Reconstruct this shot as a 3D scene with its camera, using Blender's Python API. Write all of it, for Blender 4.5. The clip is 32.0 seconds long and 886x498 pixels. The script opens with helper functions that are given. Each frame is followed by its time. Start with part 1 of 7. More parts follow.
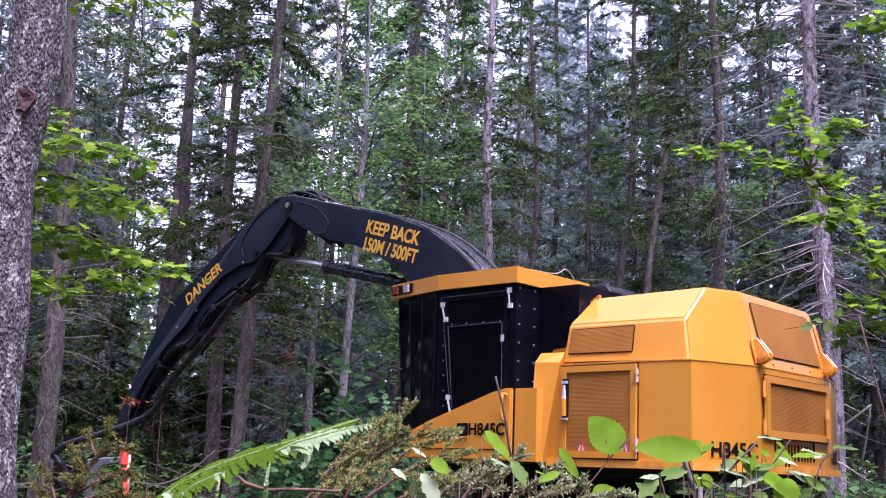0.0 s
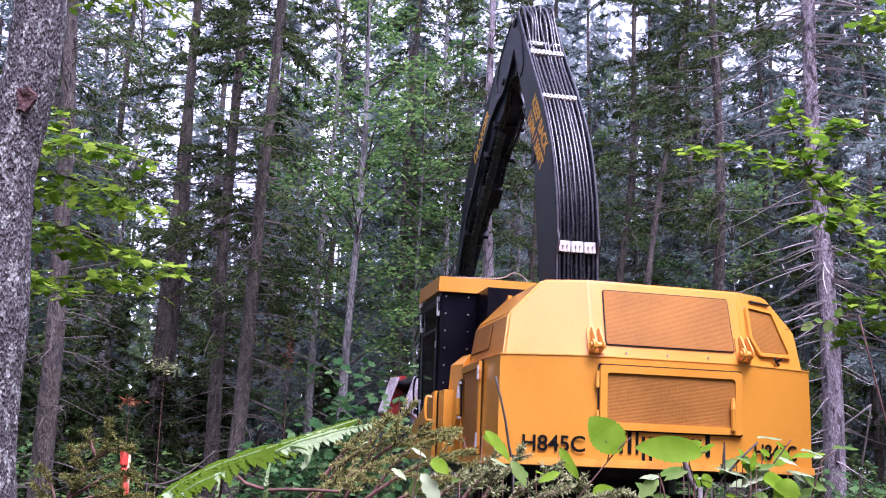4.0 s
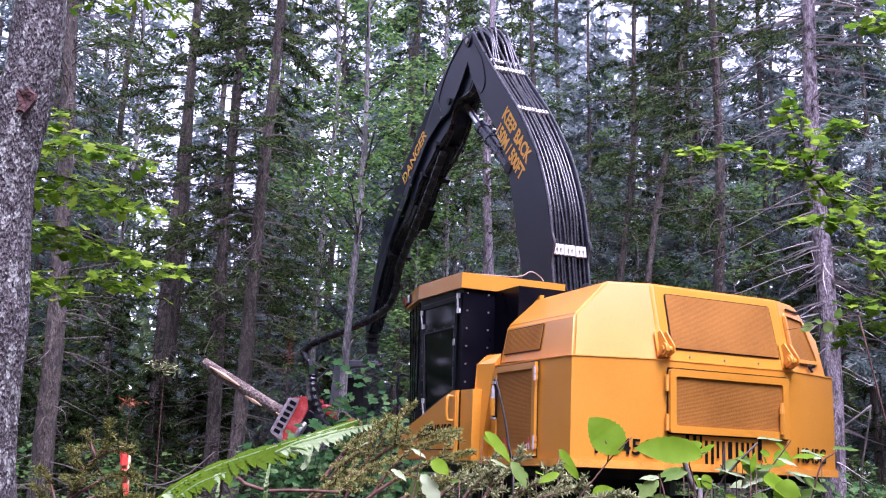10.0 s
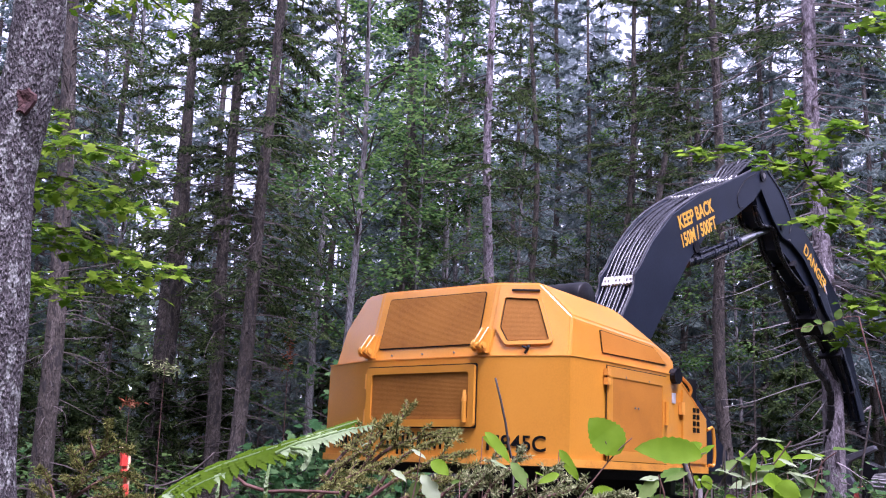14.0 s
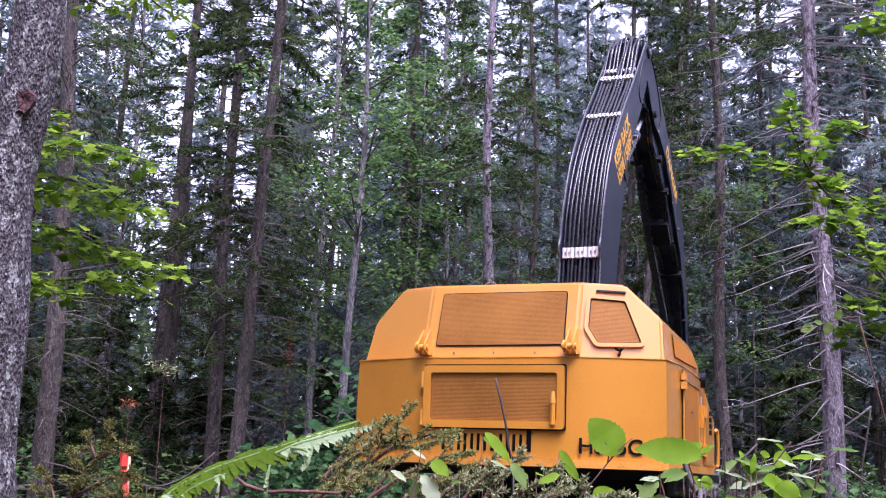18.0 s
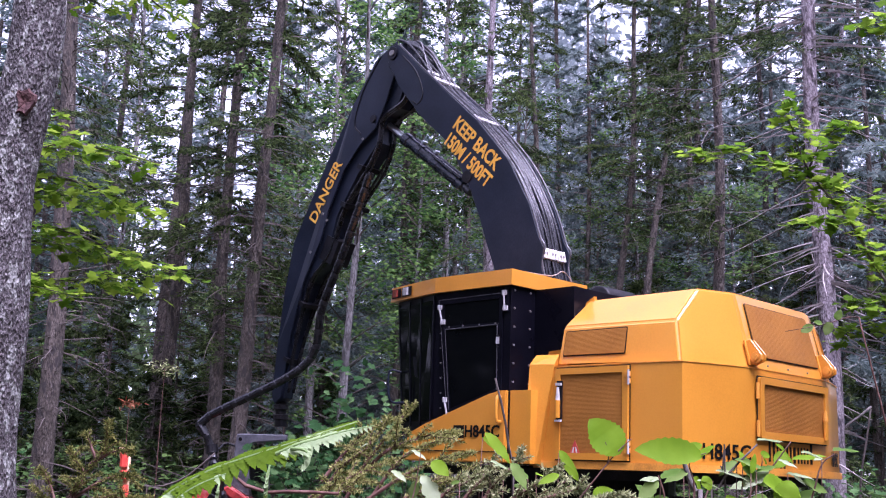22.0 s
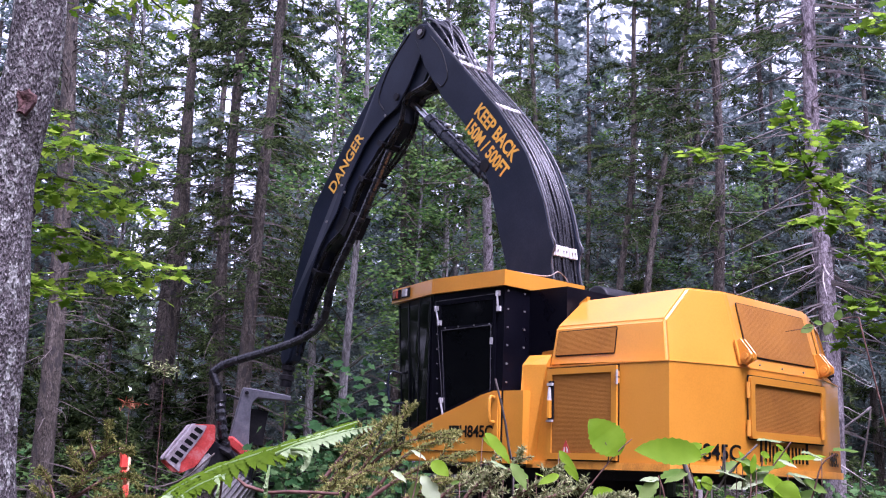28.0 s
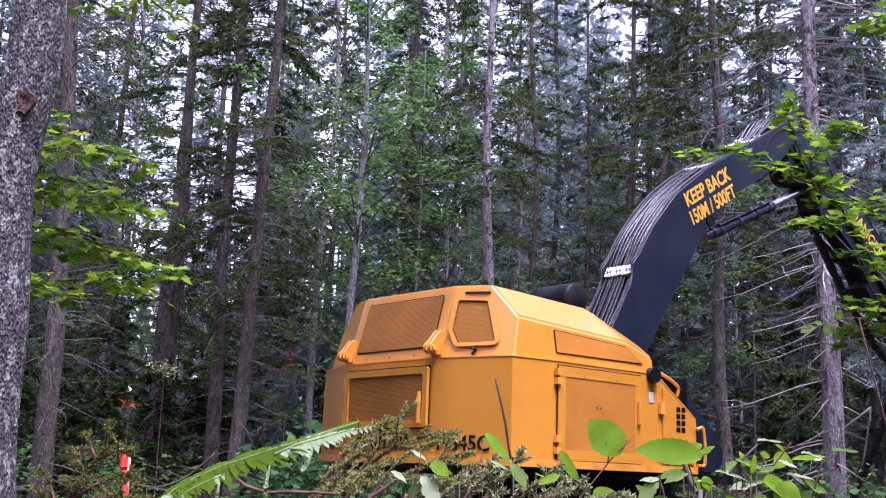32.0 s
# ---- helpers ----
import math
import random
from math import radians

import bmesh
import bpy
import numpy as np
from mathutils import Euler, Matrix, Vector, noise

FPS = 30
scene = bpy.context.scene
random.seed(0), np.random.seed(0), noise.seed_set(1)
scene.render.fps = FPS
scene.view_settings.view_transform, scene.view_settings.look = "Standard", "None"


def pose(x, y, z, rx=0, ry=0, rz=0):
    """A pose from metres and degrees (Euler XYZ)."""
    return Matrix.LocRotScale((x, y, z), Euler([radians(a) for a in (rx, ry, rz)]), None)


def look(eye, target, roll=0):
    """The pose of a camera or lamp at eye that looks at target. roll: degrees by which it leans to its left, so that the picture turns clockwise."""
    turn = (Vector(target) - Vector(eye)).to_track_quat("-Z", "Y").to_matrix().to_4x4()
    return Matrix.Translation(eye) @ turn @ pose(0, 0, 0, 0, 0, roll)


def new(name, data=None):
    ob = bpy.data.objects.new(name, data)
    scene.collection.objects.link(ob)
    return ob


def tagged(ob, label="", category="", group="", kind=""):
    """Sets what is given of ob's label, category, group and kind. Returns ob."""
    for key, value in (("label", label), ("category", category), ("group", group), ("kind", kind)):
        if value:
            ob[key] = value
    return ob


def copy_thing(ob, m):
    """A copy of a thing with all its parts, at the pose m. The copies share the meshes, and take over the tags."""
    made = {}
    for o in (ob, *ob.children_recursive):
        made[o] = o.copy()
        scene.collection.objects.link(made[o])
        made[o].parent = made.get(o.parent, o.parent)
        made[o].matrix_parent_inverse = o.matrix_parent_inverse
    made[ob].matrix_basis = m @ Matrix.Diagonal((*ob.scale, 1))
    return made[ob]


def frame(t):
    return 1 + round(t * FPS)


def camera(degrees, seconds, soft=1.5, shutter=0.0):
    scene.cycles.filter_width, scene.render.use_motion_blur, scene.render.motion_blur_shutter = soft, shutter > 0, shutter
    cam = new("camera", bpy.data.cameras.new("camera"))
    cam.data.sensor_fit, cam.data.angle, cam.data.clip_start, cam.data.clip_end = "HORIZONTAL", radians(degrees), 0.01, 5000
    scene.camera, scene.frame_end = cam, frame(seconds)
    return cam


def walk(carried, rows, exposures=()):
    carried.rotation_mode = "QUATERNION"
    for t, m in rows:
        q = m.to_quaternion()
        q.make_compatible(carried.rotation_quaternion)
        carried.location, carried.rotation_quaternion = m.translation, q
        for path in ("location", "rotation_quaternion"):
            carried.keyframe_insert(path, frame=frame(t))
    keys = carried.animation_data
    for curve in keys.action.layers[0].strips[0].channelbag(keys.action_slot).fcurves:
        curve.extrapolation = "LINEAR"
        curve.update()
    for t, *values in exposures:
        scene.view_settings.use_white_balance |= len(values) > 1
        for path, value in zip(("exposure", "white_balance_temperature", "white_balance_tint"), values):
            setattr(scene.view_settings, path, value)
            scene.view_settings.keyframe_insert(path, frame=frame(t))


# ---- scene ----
# ------------------------------------------------------------------ camera
EYE_H = 1.3
cam = camera(42.81, 32.0, soft=1.1)


def aim(t, up):
    """The camera on its stand, tilted up by a little more as the stand settles."""
    a = radians(11.08 + up)
    return t, look((0, 0, EYE_H), (0, math.cos(a), EYE_H + math.sin(a)), 2.15)


walk(cam, [aim(0, -0.05), aim(4.5, -0.04), aim(12, 0.01), aim(20, 0.05), aim(32, 0.075)],
     [(0, 2.02, 5500, 46), (2.5, 2.10, 5500, 46), (11, 2.04, 5500, 46), (13.5, 1.88, 5500, 46), (17.3, 1.84, 5500, 46), (19.5, 1.98, 5500, 46), (23, 2.00, 5500, 46), (28.5, 2.04, 5500, 46), (30.5, 1.92, 5500, 46), (32, 1.84, 5500, 46)])

# ------------------------------------------------------------------ light
world = bpy.data.worlds.new("overcast_sky")
scene.world = world
world.use_nodes = True
wn = world.node_tree
bg = wn.nodes["Background"]
sky = wn.nodes.new("ShaderNodeTexSky")
sky.sky_type = "NISHITA"
sky.sun_disc = False
sky.sun_elevation = radians(65)
sky.sun_rotation = radians(154)
sky.air_density, sky.dust_density, sky.ozone_density = 1.0, 1.5, 1.0
hue = wn.nodes.new("ShaderNodeHueSaturation")
hue.inputs["Saturation"].default_value = 0.22
wn.links.new(sky.outputs[0], hue.inputs["Color"])
wn.links.new(hue.outputs[0], bg.inputs["Color"])
bg.inputs["Strength"].default_value = 0.135
sun_data = bpy.data.lights.new("sun", "SUN")
sun_data.energy, sun_data.angle, sun_data.color = 2.0, radians(34), (1.0, 0.98, 0.96)
sun = new("sun", sun_data)
sun.matrix_world = look((3.2, -6.5, 15.5), (0, 0, 0))

# ------------------------------------------------------------------ mesh helpers
V = Vector


def mesh_of(name, verts, faces, mats=(), smooth=False):
    me = bpy.data.meshes.new(name)
    me.from_pydata(verts, [], faces)
    for m in mats:
        me.materials.append(m)
    if smooth:
        me.shade_smooth()
    return me


def part(name, bm, material, parent=None, label="", smooth=False):
    """Links a bmesh as one mesh object under a thing or a part."""
    me = bpy.data.meshes.new(name)
    bmesh.ops.recalc_face_normals(bm, faces=bm.faces)
    bm.to_mesh(me)
    bm.free()
    me.materials.append(material)
    if smooth:
        me.shade_smooth()
    ob = new(name, me)
    if parent:
        ob.parent = parent
    if label:
        tagged(ob, label)
    return ob


def twin(ob, m, parent=None):
    """The same mesh once more, at the pose m."""
    o = new(ob.name, ob.data)
    o.parent = parent or ob.parent
    o.matrix_basis = m
    if ob.get("label"):
        o["label"] = ob["label"]
    return o


def thing(name, label, category, m=None, group="", kind=""):
    ob = new(name)
    ob.empty_display_size = 0.2
    if m:
        ob.matrix_basis = m
    return tagged(ob, label, category, group, kind)


def bevel(bm, w, seg=1, angle=30):
    es = [e for e in bm.edges if len(e.link_faces) == 2 and e.calc_face_angle(0) > radians(angle)]
    if es:
        bmesh.ops.bevel(bm, geom=es, offset=w, segments=seg, affect="EDGES", clamp_overlap=True)
    return bm


def box(x0, x1, y0, y1, z0, z1, bm=None, w=0.0):
    b = bm or bmesh.new()
    vs = [b.verts.new((x, y, z)) for z in (z0, z1) for x, y in ((x0, y0), (x1, y0), (x1, y1), (x0, y1))]
    for f in ((3, 2, 1, 0), (4, 5, 6, 7), (0, 1, 5, 4), (1, 2, 6, 5), (2, 3, 7, 6), (3, 0, 4, 7)):
        b.faces.new([vs[i] for i in f])
    if w:
        bevel(b, w)
    return b


def prism(poly, axis, a, b, bm=None, w=0.0, seg=1):
    """A polygon in the two other axes, pushed from a to b along axis."""
    bm = bm or bmesh.new()
    put = {"x": lambda p, d: (d, p[0], p[1]), "y": lambda p, d: (p[0], d, p[1]), "z": lambda p, d: (p[0], p[1], d)}[axis]
    va = [bm.verts.new(put(p, a)) for p in poly]
    vb = [bm.verts.new(put(p, b)) for p in poly]
    n = len(poly)
    bm.faces.new(va[::-1])
    bm.faces.new(vb)
    for i in range(n):
        bm.faces.new((va[i], va[(i + 1) % n], vb[(i + 1) % n], vb[i]))
    bmesh.ops.recalc_face_normals(bm, faces=bm.faces)
    if w:
        bevel(bm, w, seg)
    return bm


def loft(rings, bm=None, caps=True):
    bm = bm or bmesh.new()
    vs = [[bm.verts.new(p) for p in r] for r in rings]
    n = len(rings[0])
    for a, b in zip(vs, vs[1:]):
        for i in range(n):
            bm.faces.new((a[i], a[(i + 1) % n], b[(i + 1) % n], b[i]))
    if caps:
        bm.faces.new(vs[0][::-1])
        bm.faces.new(vs[-1])
    return bm


def tube(pts, r, n=8, bm=None):
    """A round bar through the points; r is one radius or one for each point."""
    pts = [V(p) for p in pts]
    rs = r if isinstance(r, (list, tuple)) else [r] * len(pts)
    rings = []
    side = None
    for i, p in enumerate(pts):
        d = (pts[min(i + 1, len(pts) - 1)] - pts[max(i - 1, 0)]).normalized()
        if side is None:
            side = d.orthogonal().normalized()
        side = (side - d * side.dot(d)).normalized()
        up = d.cross(side)
        rings.append([p + (side * math.cos(k) + up * math.sin(k)) * rs[i] for k in np.linspace(0, 2 * math.pi, n, endpoint=False)])
    return loft(rings, bm)


def ring_bar(p0, p1, r, n=12, bm=None):
    return tube([p0, p1], r, n, bm)


def smooth_line(pts, n):
    """A Catmull-Rom line through pts, n points."""
    pts = [V(p) for p in pts]
    q = [pts[0] * 2 - pts[1]] + pts + [pts[-1] * 2 - pts[-2]]
    out = []
    for i in range(n):
        s = i / (n - 1) * (len(pts) - 1)
        k = min(int(s), len(pts) - 2)
        t = s - k
        a, b, c, d = q[k:k + 4]
        out.append(0.5 * (2 * b + (c - a) * t + (2 * a - 5 * b + 4 * c - d) * t * t + (3 * b - a - 3 * c + d) * t ** 3))
    return out


def words(name, text, size, material, parent, m, stretch=1.0, bold=0.0, label=""):
    """Lettering as a thin mesh, centred."""
    cu = bpy.data.curves.new(name, "FONT")
    cu.body, cu.size, cu.align_x, cu.align_y = text, size, "CENTER", "CENTER"
    cu.offset, cu.extrude = bold, 0.0015
    tmp = bpy.data.objects.new(name, cu)
    scene.collection.objects.link(tmp)
    dg = bpy.context.evaluated_depsgraph_get()
    me = bpy.data.meshes.new_from_object(tmp.evaluated_get(dg))
    bpy.data.objects.remove(tmp)
    me.materials.clear()
    me.materials.append(material)
    ob = new(name, me)
    ob.parent = parent
    ob.matrix_basis = m @ Matrix.Diagonal((stretch, 1, 1, 1))
    if label:
        tagged(ob, label)
    return ob

# ------------------------------------------------------------------ materials
def material(name, colours, rough=0.6, scale=6.0, metal=0.0, bump=0.0, bump_scale=40.0, fine=0.35, coords="Object", stretch=(1, 1, 1), island=0.0, detail=6.0, spec=0.5, coat=0.0, rough_var=0.1):
    """Two scales of noise between two or three colours, with fine relief."""
    m = bpy.data.materials.new(name)
    m.use_nodes = True
    nt = m.node_tree
    N, L = nt.nodes, nt.links
    b = N["Principled BSDF"]
    tc = N.new("ShaderNodeTexCoord")
    mp = N.new("ShaderNodeMapping")
    mp.inputs["Scale"].default_value = stretch
    L.new(tc.outputs[coords], mp.inputs["Vector"])
    big = N.new("ShaderNodeTexNoise")
    big.inputs["Scale"].default_value, big.inputs["Detail"].default_value = scale, detail
    small = N.new("ShaderNodeTexNoise")
    small.inputs["Scale"].default_value, small.inputs["Detail"].default_value = bump_scale, 4
    L.new(mp.outputs[0], big.inputs["Vector"])
    L.new(mp.outputs[0], small.inputs["Vector"])
    mix = N.new("ShaderNodeMix")
    mix.data_type = "FLOAT"
    mix.inputs[0].default_value = fine
    L.new(big.outputs["Fac"], mix.inputs[2])
    L.new(small.outputs["Fac"], mix.inputs[3])
    last = mix.outputs[0]
    if island:
        ge = N.new("ShaderNodeNewGeometry")
        ma = N.new("ShaderNodeMath")
        ma.operation = "MULTIPLY_ADD"
        L.new(ge.outputs["Random Per Island"], ma.inputs[0])
        ma.inputs[1].default_value = island
        su = N.new("ShaderNodeMath")
        su.operation = "SUBTRACT"
        L.new(last, su.inputs[0])
        su.inputs[1].default_value = island / 2
        L.new(su.outputs[0], ma.inputs[2])
        last = ma.outputs[0]
    ramp = N.new("ShaderNodeValToRGB")
    el = ramp.color_ramp.elements
    el[0].position, el[1].position = 0.32, 0.68
    el[0].color, el[1].color = (*colours[0], 1), (*colours[-1], 1)
    for k, c in enumerate(colours[1:-1]):
        e = el.new(0.32 + 0.36 * (k + 1) / (len(colours) - 1))
        e.color = (*c, 1)
    L.new(last, ramp.inputs[0])
    L.new(ramp.outputs[0], b.inputs["Base Color"])
    b.inputs["Metallic"].default_value = metal
    b.inputs["Specular IOR Level"].default_value = spec
    b.inputs["Coat Weight"].default_value = coat
    b.inputs["Coat Roughness"].default_value, b.inputs["Coat IOR"].default_value = 0.14, 1.55
    rr = N.new("ShaderNodeMapRange")
    rr.inputs["To Min"].default_value, rr.inputs["To Max"].default_value = max(rough - rough_var, 0.02), min(rough + rough_var, 1)
    L.new(big.outputs["Fac"], rr.inputs["Value"])
    L.new(rr.outputs[0], b.inputs["Roughness"])
    if bump:
        bu = N.new("ShaderNodeBump")
        bu.inputs["Strength"].default_value, bu.inputs["Distance"].default_value = min(bump, 1.0), 0.02
        L.new(small.outputs["Fac"], bu.inputs["Height"])
        L.new(bu.outputs[0], b.inputs["Normal"])
    return m


def leafy(name, colours, trans=0.35, rough=0.5, island=0.9, scale=0.6):
    m = material(name, colours, rough, scale, island=island, fine=0.2, bump_scale=30, spec=0.04)
    nt = m.node_tree
    b, out = nt.nodes["Principled BSDF"], nt.nodes["Material Output"]
    tr = nt.nodes.new("ShaderNodeBsdfTranslucent")
    mx = nt.nodes.new("ShaderNodeMixShader")
    mx.inputs[0].default_value = trans
    src = b.inputs["Base Color"].links[0].from_socket
    nt.links.new(src, tr.inputs["Color"])
    nt.links.new(b.outputs[0], mx.inputs[1])
    nt.links.new(tr.outputs[0], mx.inputs[2])
    nt.links.new(mx.outputs[0], out.inputs["Surface"])
    return m


def bark(name, colours, scale=9.0, stretch=(1, 1, 0.35), bump=0.9, spots=None, crack=0.16, deep=0.3):
    m = material(name, colours, 0.9, scale, bump=bump, bump_scale=scale * 5, fine=0.5, stretch=stretch)
    nt = m.node_tree
    vo = nt.nodes.new("ShaderNodeTexVoronoi")
    vo.inputs["Scale"].default_value = scale * 4
    mp = [n for n in nt.nodes if n.type == "MAPPING"][0]
    nt.links.new(mp.outputs[0], vo.inputs["Vector"])
    b2 = nt.nodes.new("ShaderNodeBump")
    b2.inputs["Strength"].default_value, b2.inputs["Distance"].default_value = 0.7, 0.02
    nt.links.new(vo.outputs["Distance"], b2.inputs["Height"])
    old = [n for n in nt.nodes if n.type == "BUMP" and n != b2][0]
    nt.links.new(old.outputs[0], b2.inputs["Normal"])
    nt.links.new(b2.outputs[0], nt.nodes["Principled BSDF"].inputs["Normal"])
    # dark fissures between the plates
    fi = nt.nodes.new("ShaderNodeTexVoronoi")
    fi.feature = "DISTANCE_TO_EDGE"
    fi.inputs["Scale"].default_value = scale * 3.2
    wob = nt.nodes.new("ShaderNodeTexNoise")
    wob.inputs["Scale"].default_value, wob.inputs["Detail"].default_value = scale * 2, 5
    nt.links.new(mp.outputs[0], wob.inputs["Vector"])
    vm = nt.nodes.new("ShaderNodeVectorMath")
    vm.operation = "MULTIPLY_ADD"
    nt.links.new(wob.outputs["Color"], vm.inputs[0])
    vm.inputs[1].default_value = (0.10, 0.10, 0.08)
    nt.links.new(mp.outputs[0], vm.inputs[2])
    nt.links.new(vm.outputs[0], fi.inputs["Vector"])
    fr_ = nt.nodes.new("ShaderNodeValToRGB")
    fr_.color_ramp.elements[0].position, fr_.color_ramp.elements[1].position = 0.0, crack
    fr_.color_ramp.elements[0].color = (deep, deep * 0.93, deep * 0.9, 1)
    nt.links.new(fi.outputs["Distance"], fr_.inputs[0])
    mul = nt.nodes.new("ShaderNodeMix")
    mul.data_type, mul.blend_type = "RGBA", "MULTIPLY"
    mul.inputs[0].default_value = 0.85
    bs = nt.nodes["Principled BSDF"]
    nt.links.new(bs.inputs["Base Color"].links[0].from_socket, mul.inputs[6])
    nt.links.new(fr_.outputs[0], mul.inputs[7])
    nt.links.new(mul.outputs[2], bs.inputs["Base Color"])
    if spots:
        no = nt.nodes.new("ShaderNodeTexNoise")
        no.inputs["Scale"].default_value, no.inputs["Detail"].default_value = scale * 1.3, 8
        nt.links.new(mp.outputs[0], no.inputs["Vector"])
        rp = nt.nodes.new("ShaderNodeValToRGB")
        rp.color_ramp.elements[0].position, rp.color_ramp.elements[1].position = 0.54, 0.62
        mx = nt.nodes.new("ShaderNodeMix")
        mx.data_type = "RGBA"
        bs = nt.nodes["Principled BSDF"]
        src = bs.inputs["Base Color"].links[0].from_socket
        nt.links.new(no.outputs["Fac"], rp.inputs[0])
        nt.links.new(rp.outputs[0], mx.inputs[0])
        nt.links.new(src, mx.inputs[6])
        mx.inputs[7].default_value = (*spots, 1)
        nt.links.new(mx.outputs[2], bs.inputs["Base Color"])
    return m


YELLOW = material("yellow_paint", [(0.595, 0.244, 0.016), (0.67, 0.280, 0.020), (0.705, 0.300, 0.024)], 0.42, 1.6, bump=0.012, bump_scale=60, coat=0.9, spec=0.4)
YELLOW_WORN = material("worn_yellow_paint", [(0.50, 0.20, 0.03), (0.76, 0.33, 0.035), (0.80, 0.36, 0.05)], 0.45, 5, bump=0.05, bump_scale=70)
YELLOW_DUSTY = material("dusty_yellow_sheet", [(0.40, 0.155, 0.018), (0.50, 0.195, 0.022), (0.56, 0.225, 0.028)], 0.65, 2.4, bump=0.08, bump_scale=90, spec=0.15)
# bluish sky sheen is put into this black's lighter base colour
BLACK = material("black_paint", [(0.009, 0.013, 0.022), (0.015, 0.020, 0.033), (0.024, 0.031, 0.047)], 0.36, 2.0, bump=0.03, bump_scale=50, spec=0.2)
# darker copy of the same black, without the painted sheen
CAB_BLACK = material("black_cab_paint", [(0.002, 0.002, 0.004), (0.004, 0.004, 0.007), (0.008, 0.008, 0.012)], 0.3, 2.0, bump=0.03, bump_scale=50, spec=0.09)
# grey for painted edge highlights and for the logo's lighter mark
GLINT_MARK = material("scuffed_black_edge", [(0.03, 0.03, 0.035), (0.07, 0.07, 0.075), (0.13, 0.13, 0.135)], 0.3, 14, spec=0.4)
PALE_STEEL = material("pale_zinc_steel", [(0.26, 0.25, 0.25), (0.48, 0.47, 0.46), (0.62, 0.61, 0.60)], 0.4, 16, bump=0.06)
BLACK_WORN = material("worn_black_steel", [(0.003, 0.003, 0.005), (0.007, 0.007, 0.009), (0.020, 0.018, 0.018)], 0.45, 7, bump=0.1, bump_scale=50, spec=0.2)
BARREL = material("glossy_black_barrel", [(0.012, 0.015, 0.024), (0.022, 0.027, 0.040), (0.045, 0.050, 0.066)], 0.25, 9, spec=0.5)
RUBBER = material("black_rubber", [(0.007, 0.007, 0.008), (0.016, 0.016, 0.018)], 0.27, 8, bump=0.06)
STEEL = material("grey_steel", [(0.10, 0.095, 0.09), (0.22, 0.21, 0.20), (0.32, 0.305, 0.29)], 0.42, 8, metal=0.3, bump=0.08)
CHROME = material("bright_chrome", [(0.75, 0.75, 0.76), (0.9, 0.9, 0.9)], 0.30, 8, metal=1.0, rough_var=0.05)
RED = material("red_paint", [(0.30, 0.03, 0.025), (0.55, 0.06, 0.045), (0.55, 0.22, 0.20)], 0.4, 6, bump=0.06)
WHITE = material("off_white_plastic", [(0.45, 0.44, 0.42), (0.75, 0.74, 0.70)], 0.5, 14)
GLASS_DARK = material("dark_window", [(0.002, 0.0025, 0.003), (0.004, 0.0045, 0.005)], 0.06, 3, rough_var=0.03, spec=0.07)
INK = material("black_lettering", [(0.004, 0.004, 0.004), (0.009, 0.009, 0.009)], 0.5, 20, spec=0.1)
GOLD = material("yellow_lettering", [(0.74, 0.38, 0.03), (0.84, 0.46, 0.045)], 0.5, 20)
LAMP_RED = material("red_lamp_lens", [(0.16, 0.03, 0.02), (0.24, 0.05, 0.03)], 0.2, 20)
LAMP_WHITE = material("clear_lamp_lens", [(0.34, 0.33, 0.32), (0.50, 0.49, 0.48)], 0.15, 20)
CABLE = material("dusty_cable", [(0.30, 0.22, 0.17), (0.46, 0.36, 0.30)], 0.6, 20)
TAPE = material("orange_red_flagging", [(0.80, 0.05, 0.035), (0.86, 0.08, 0.05), (0.88, 0.14, 0.08)], 0.4, 12)


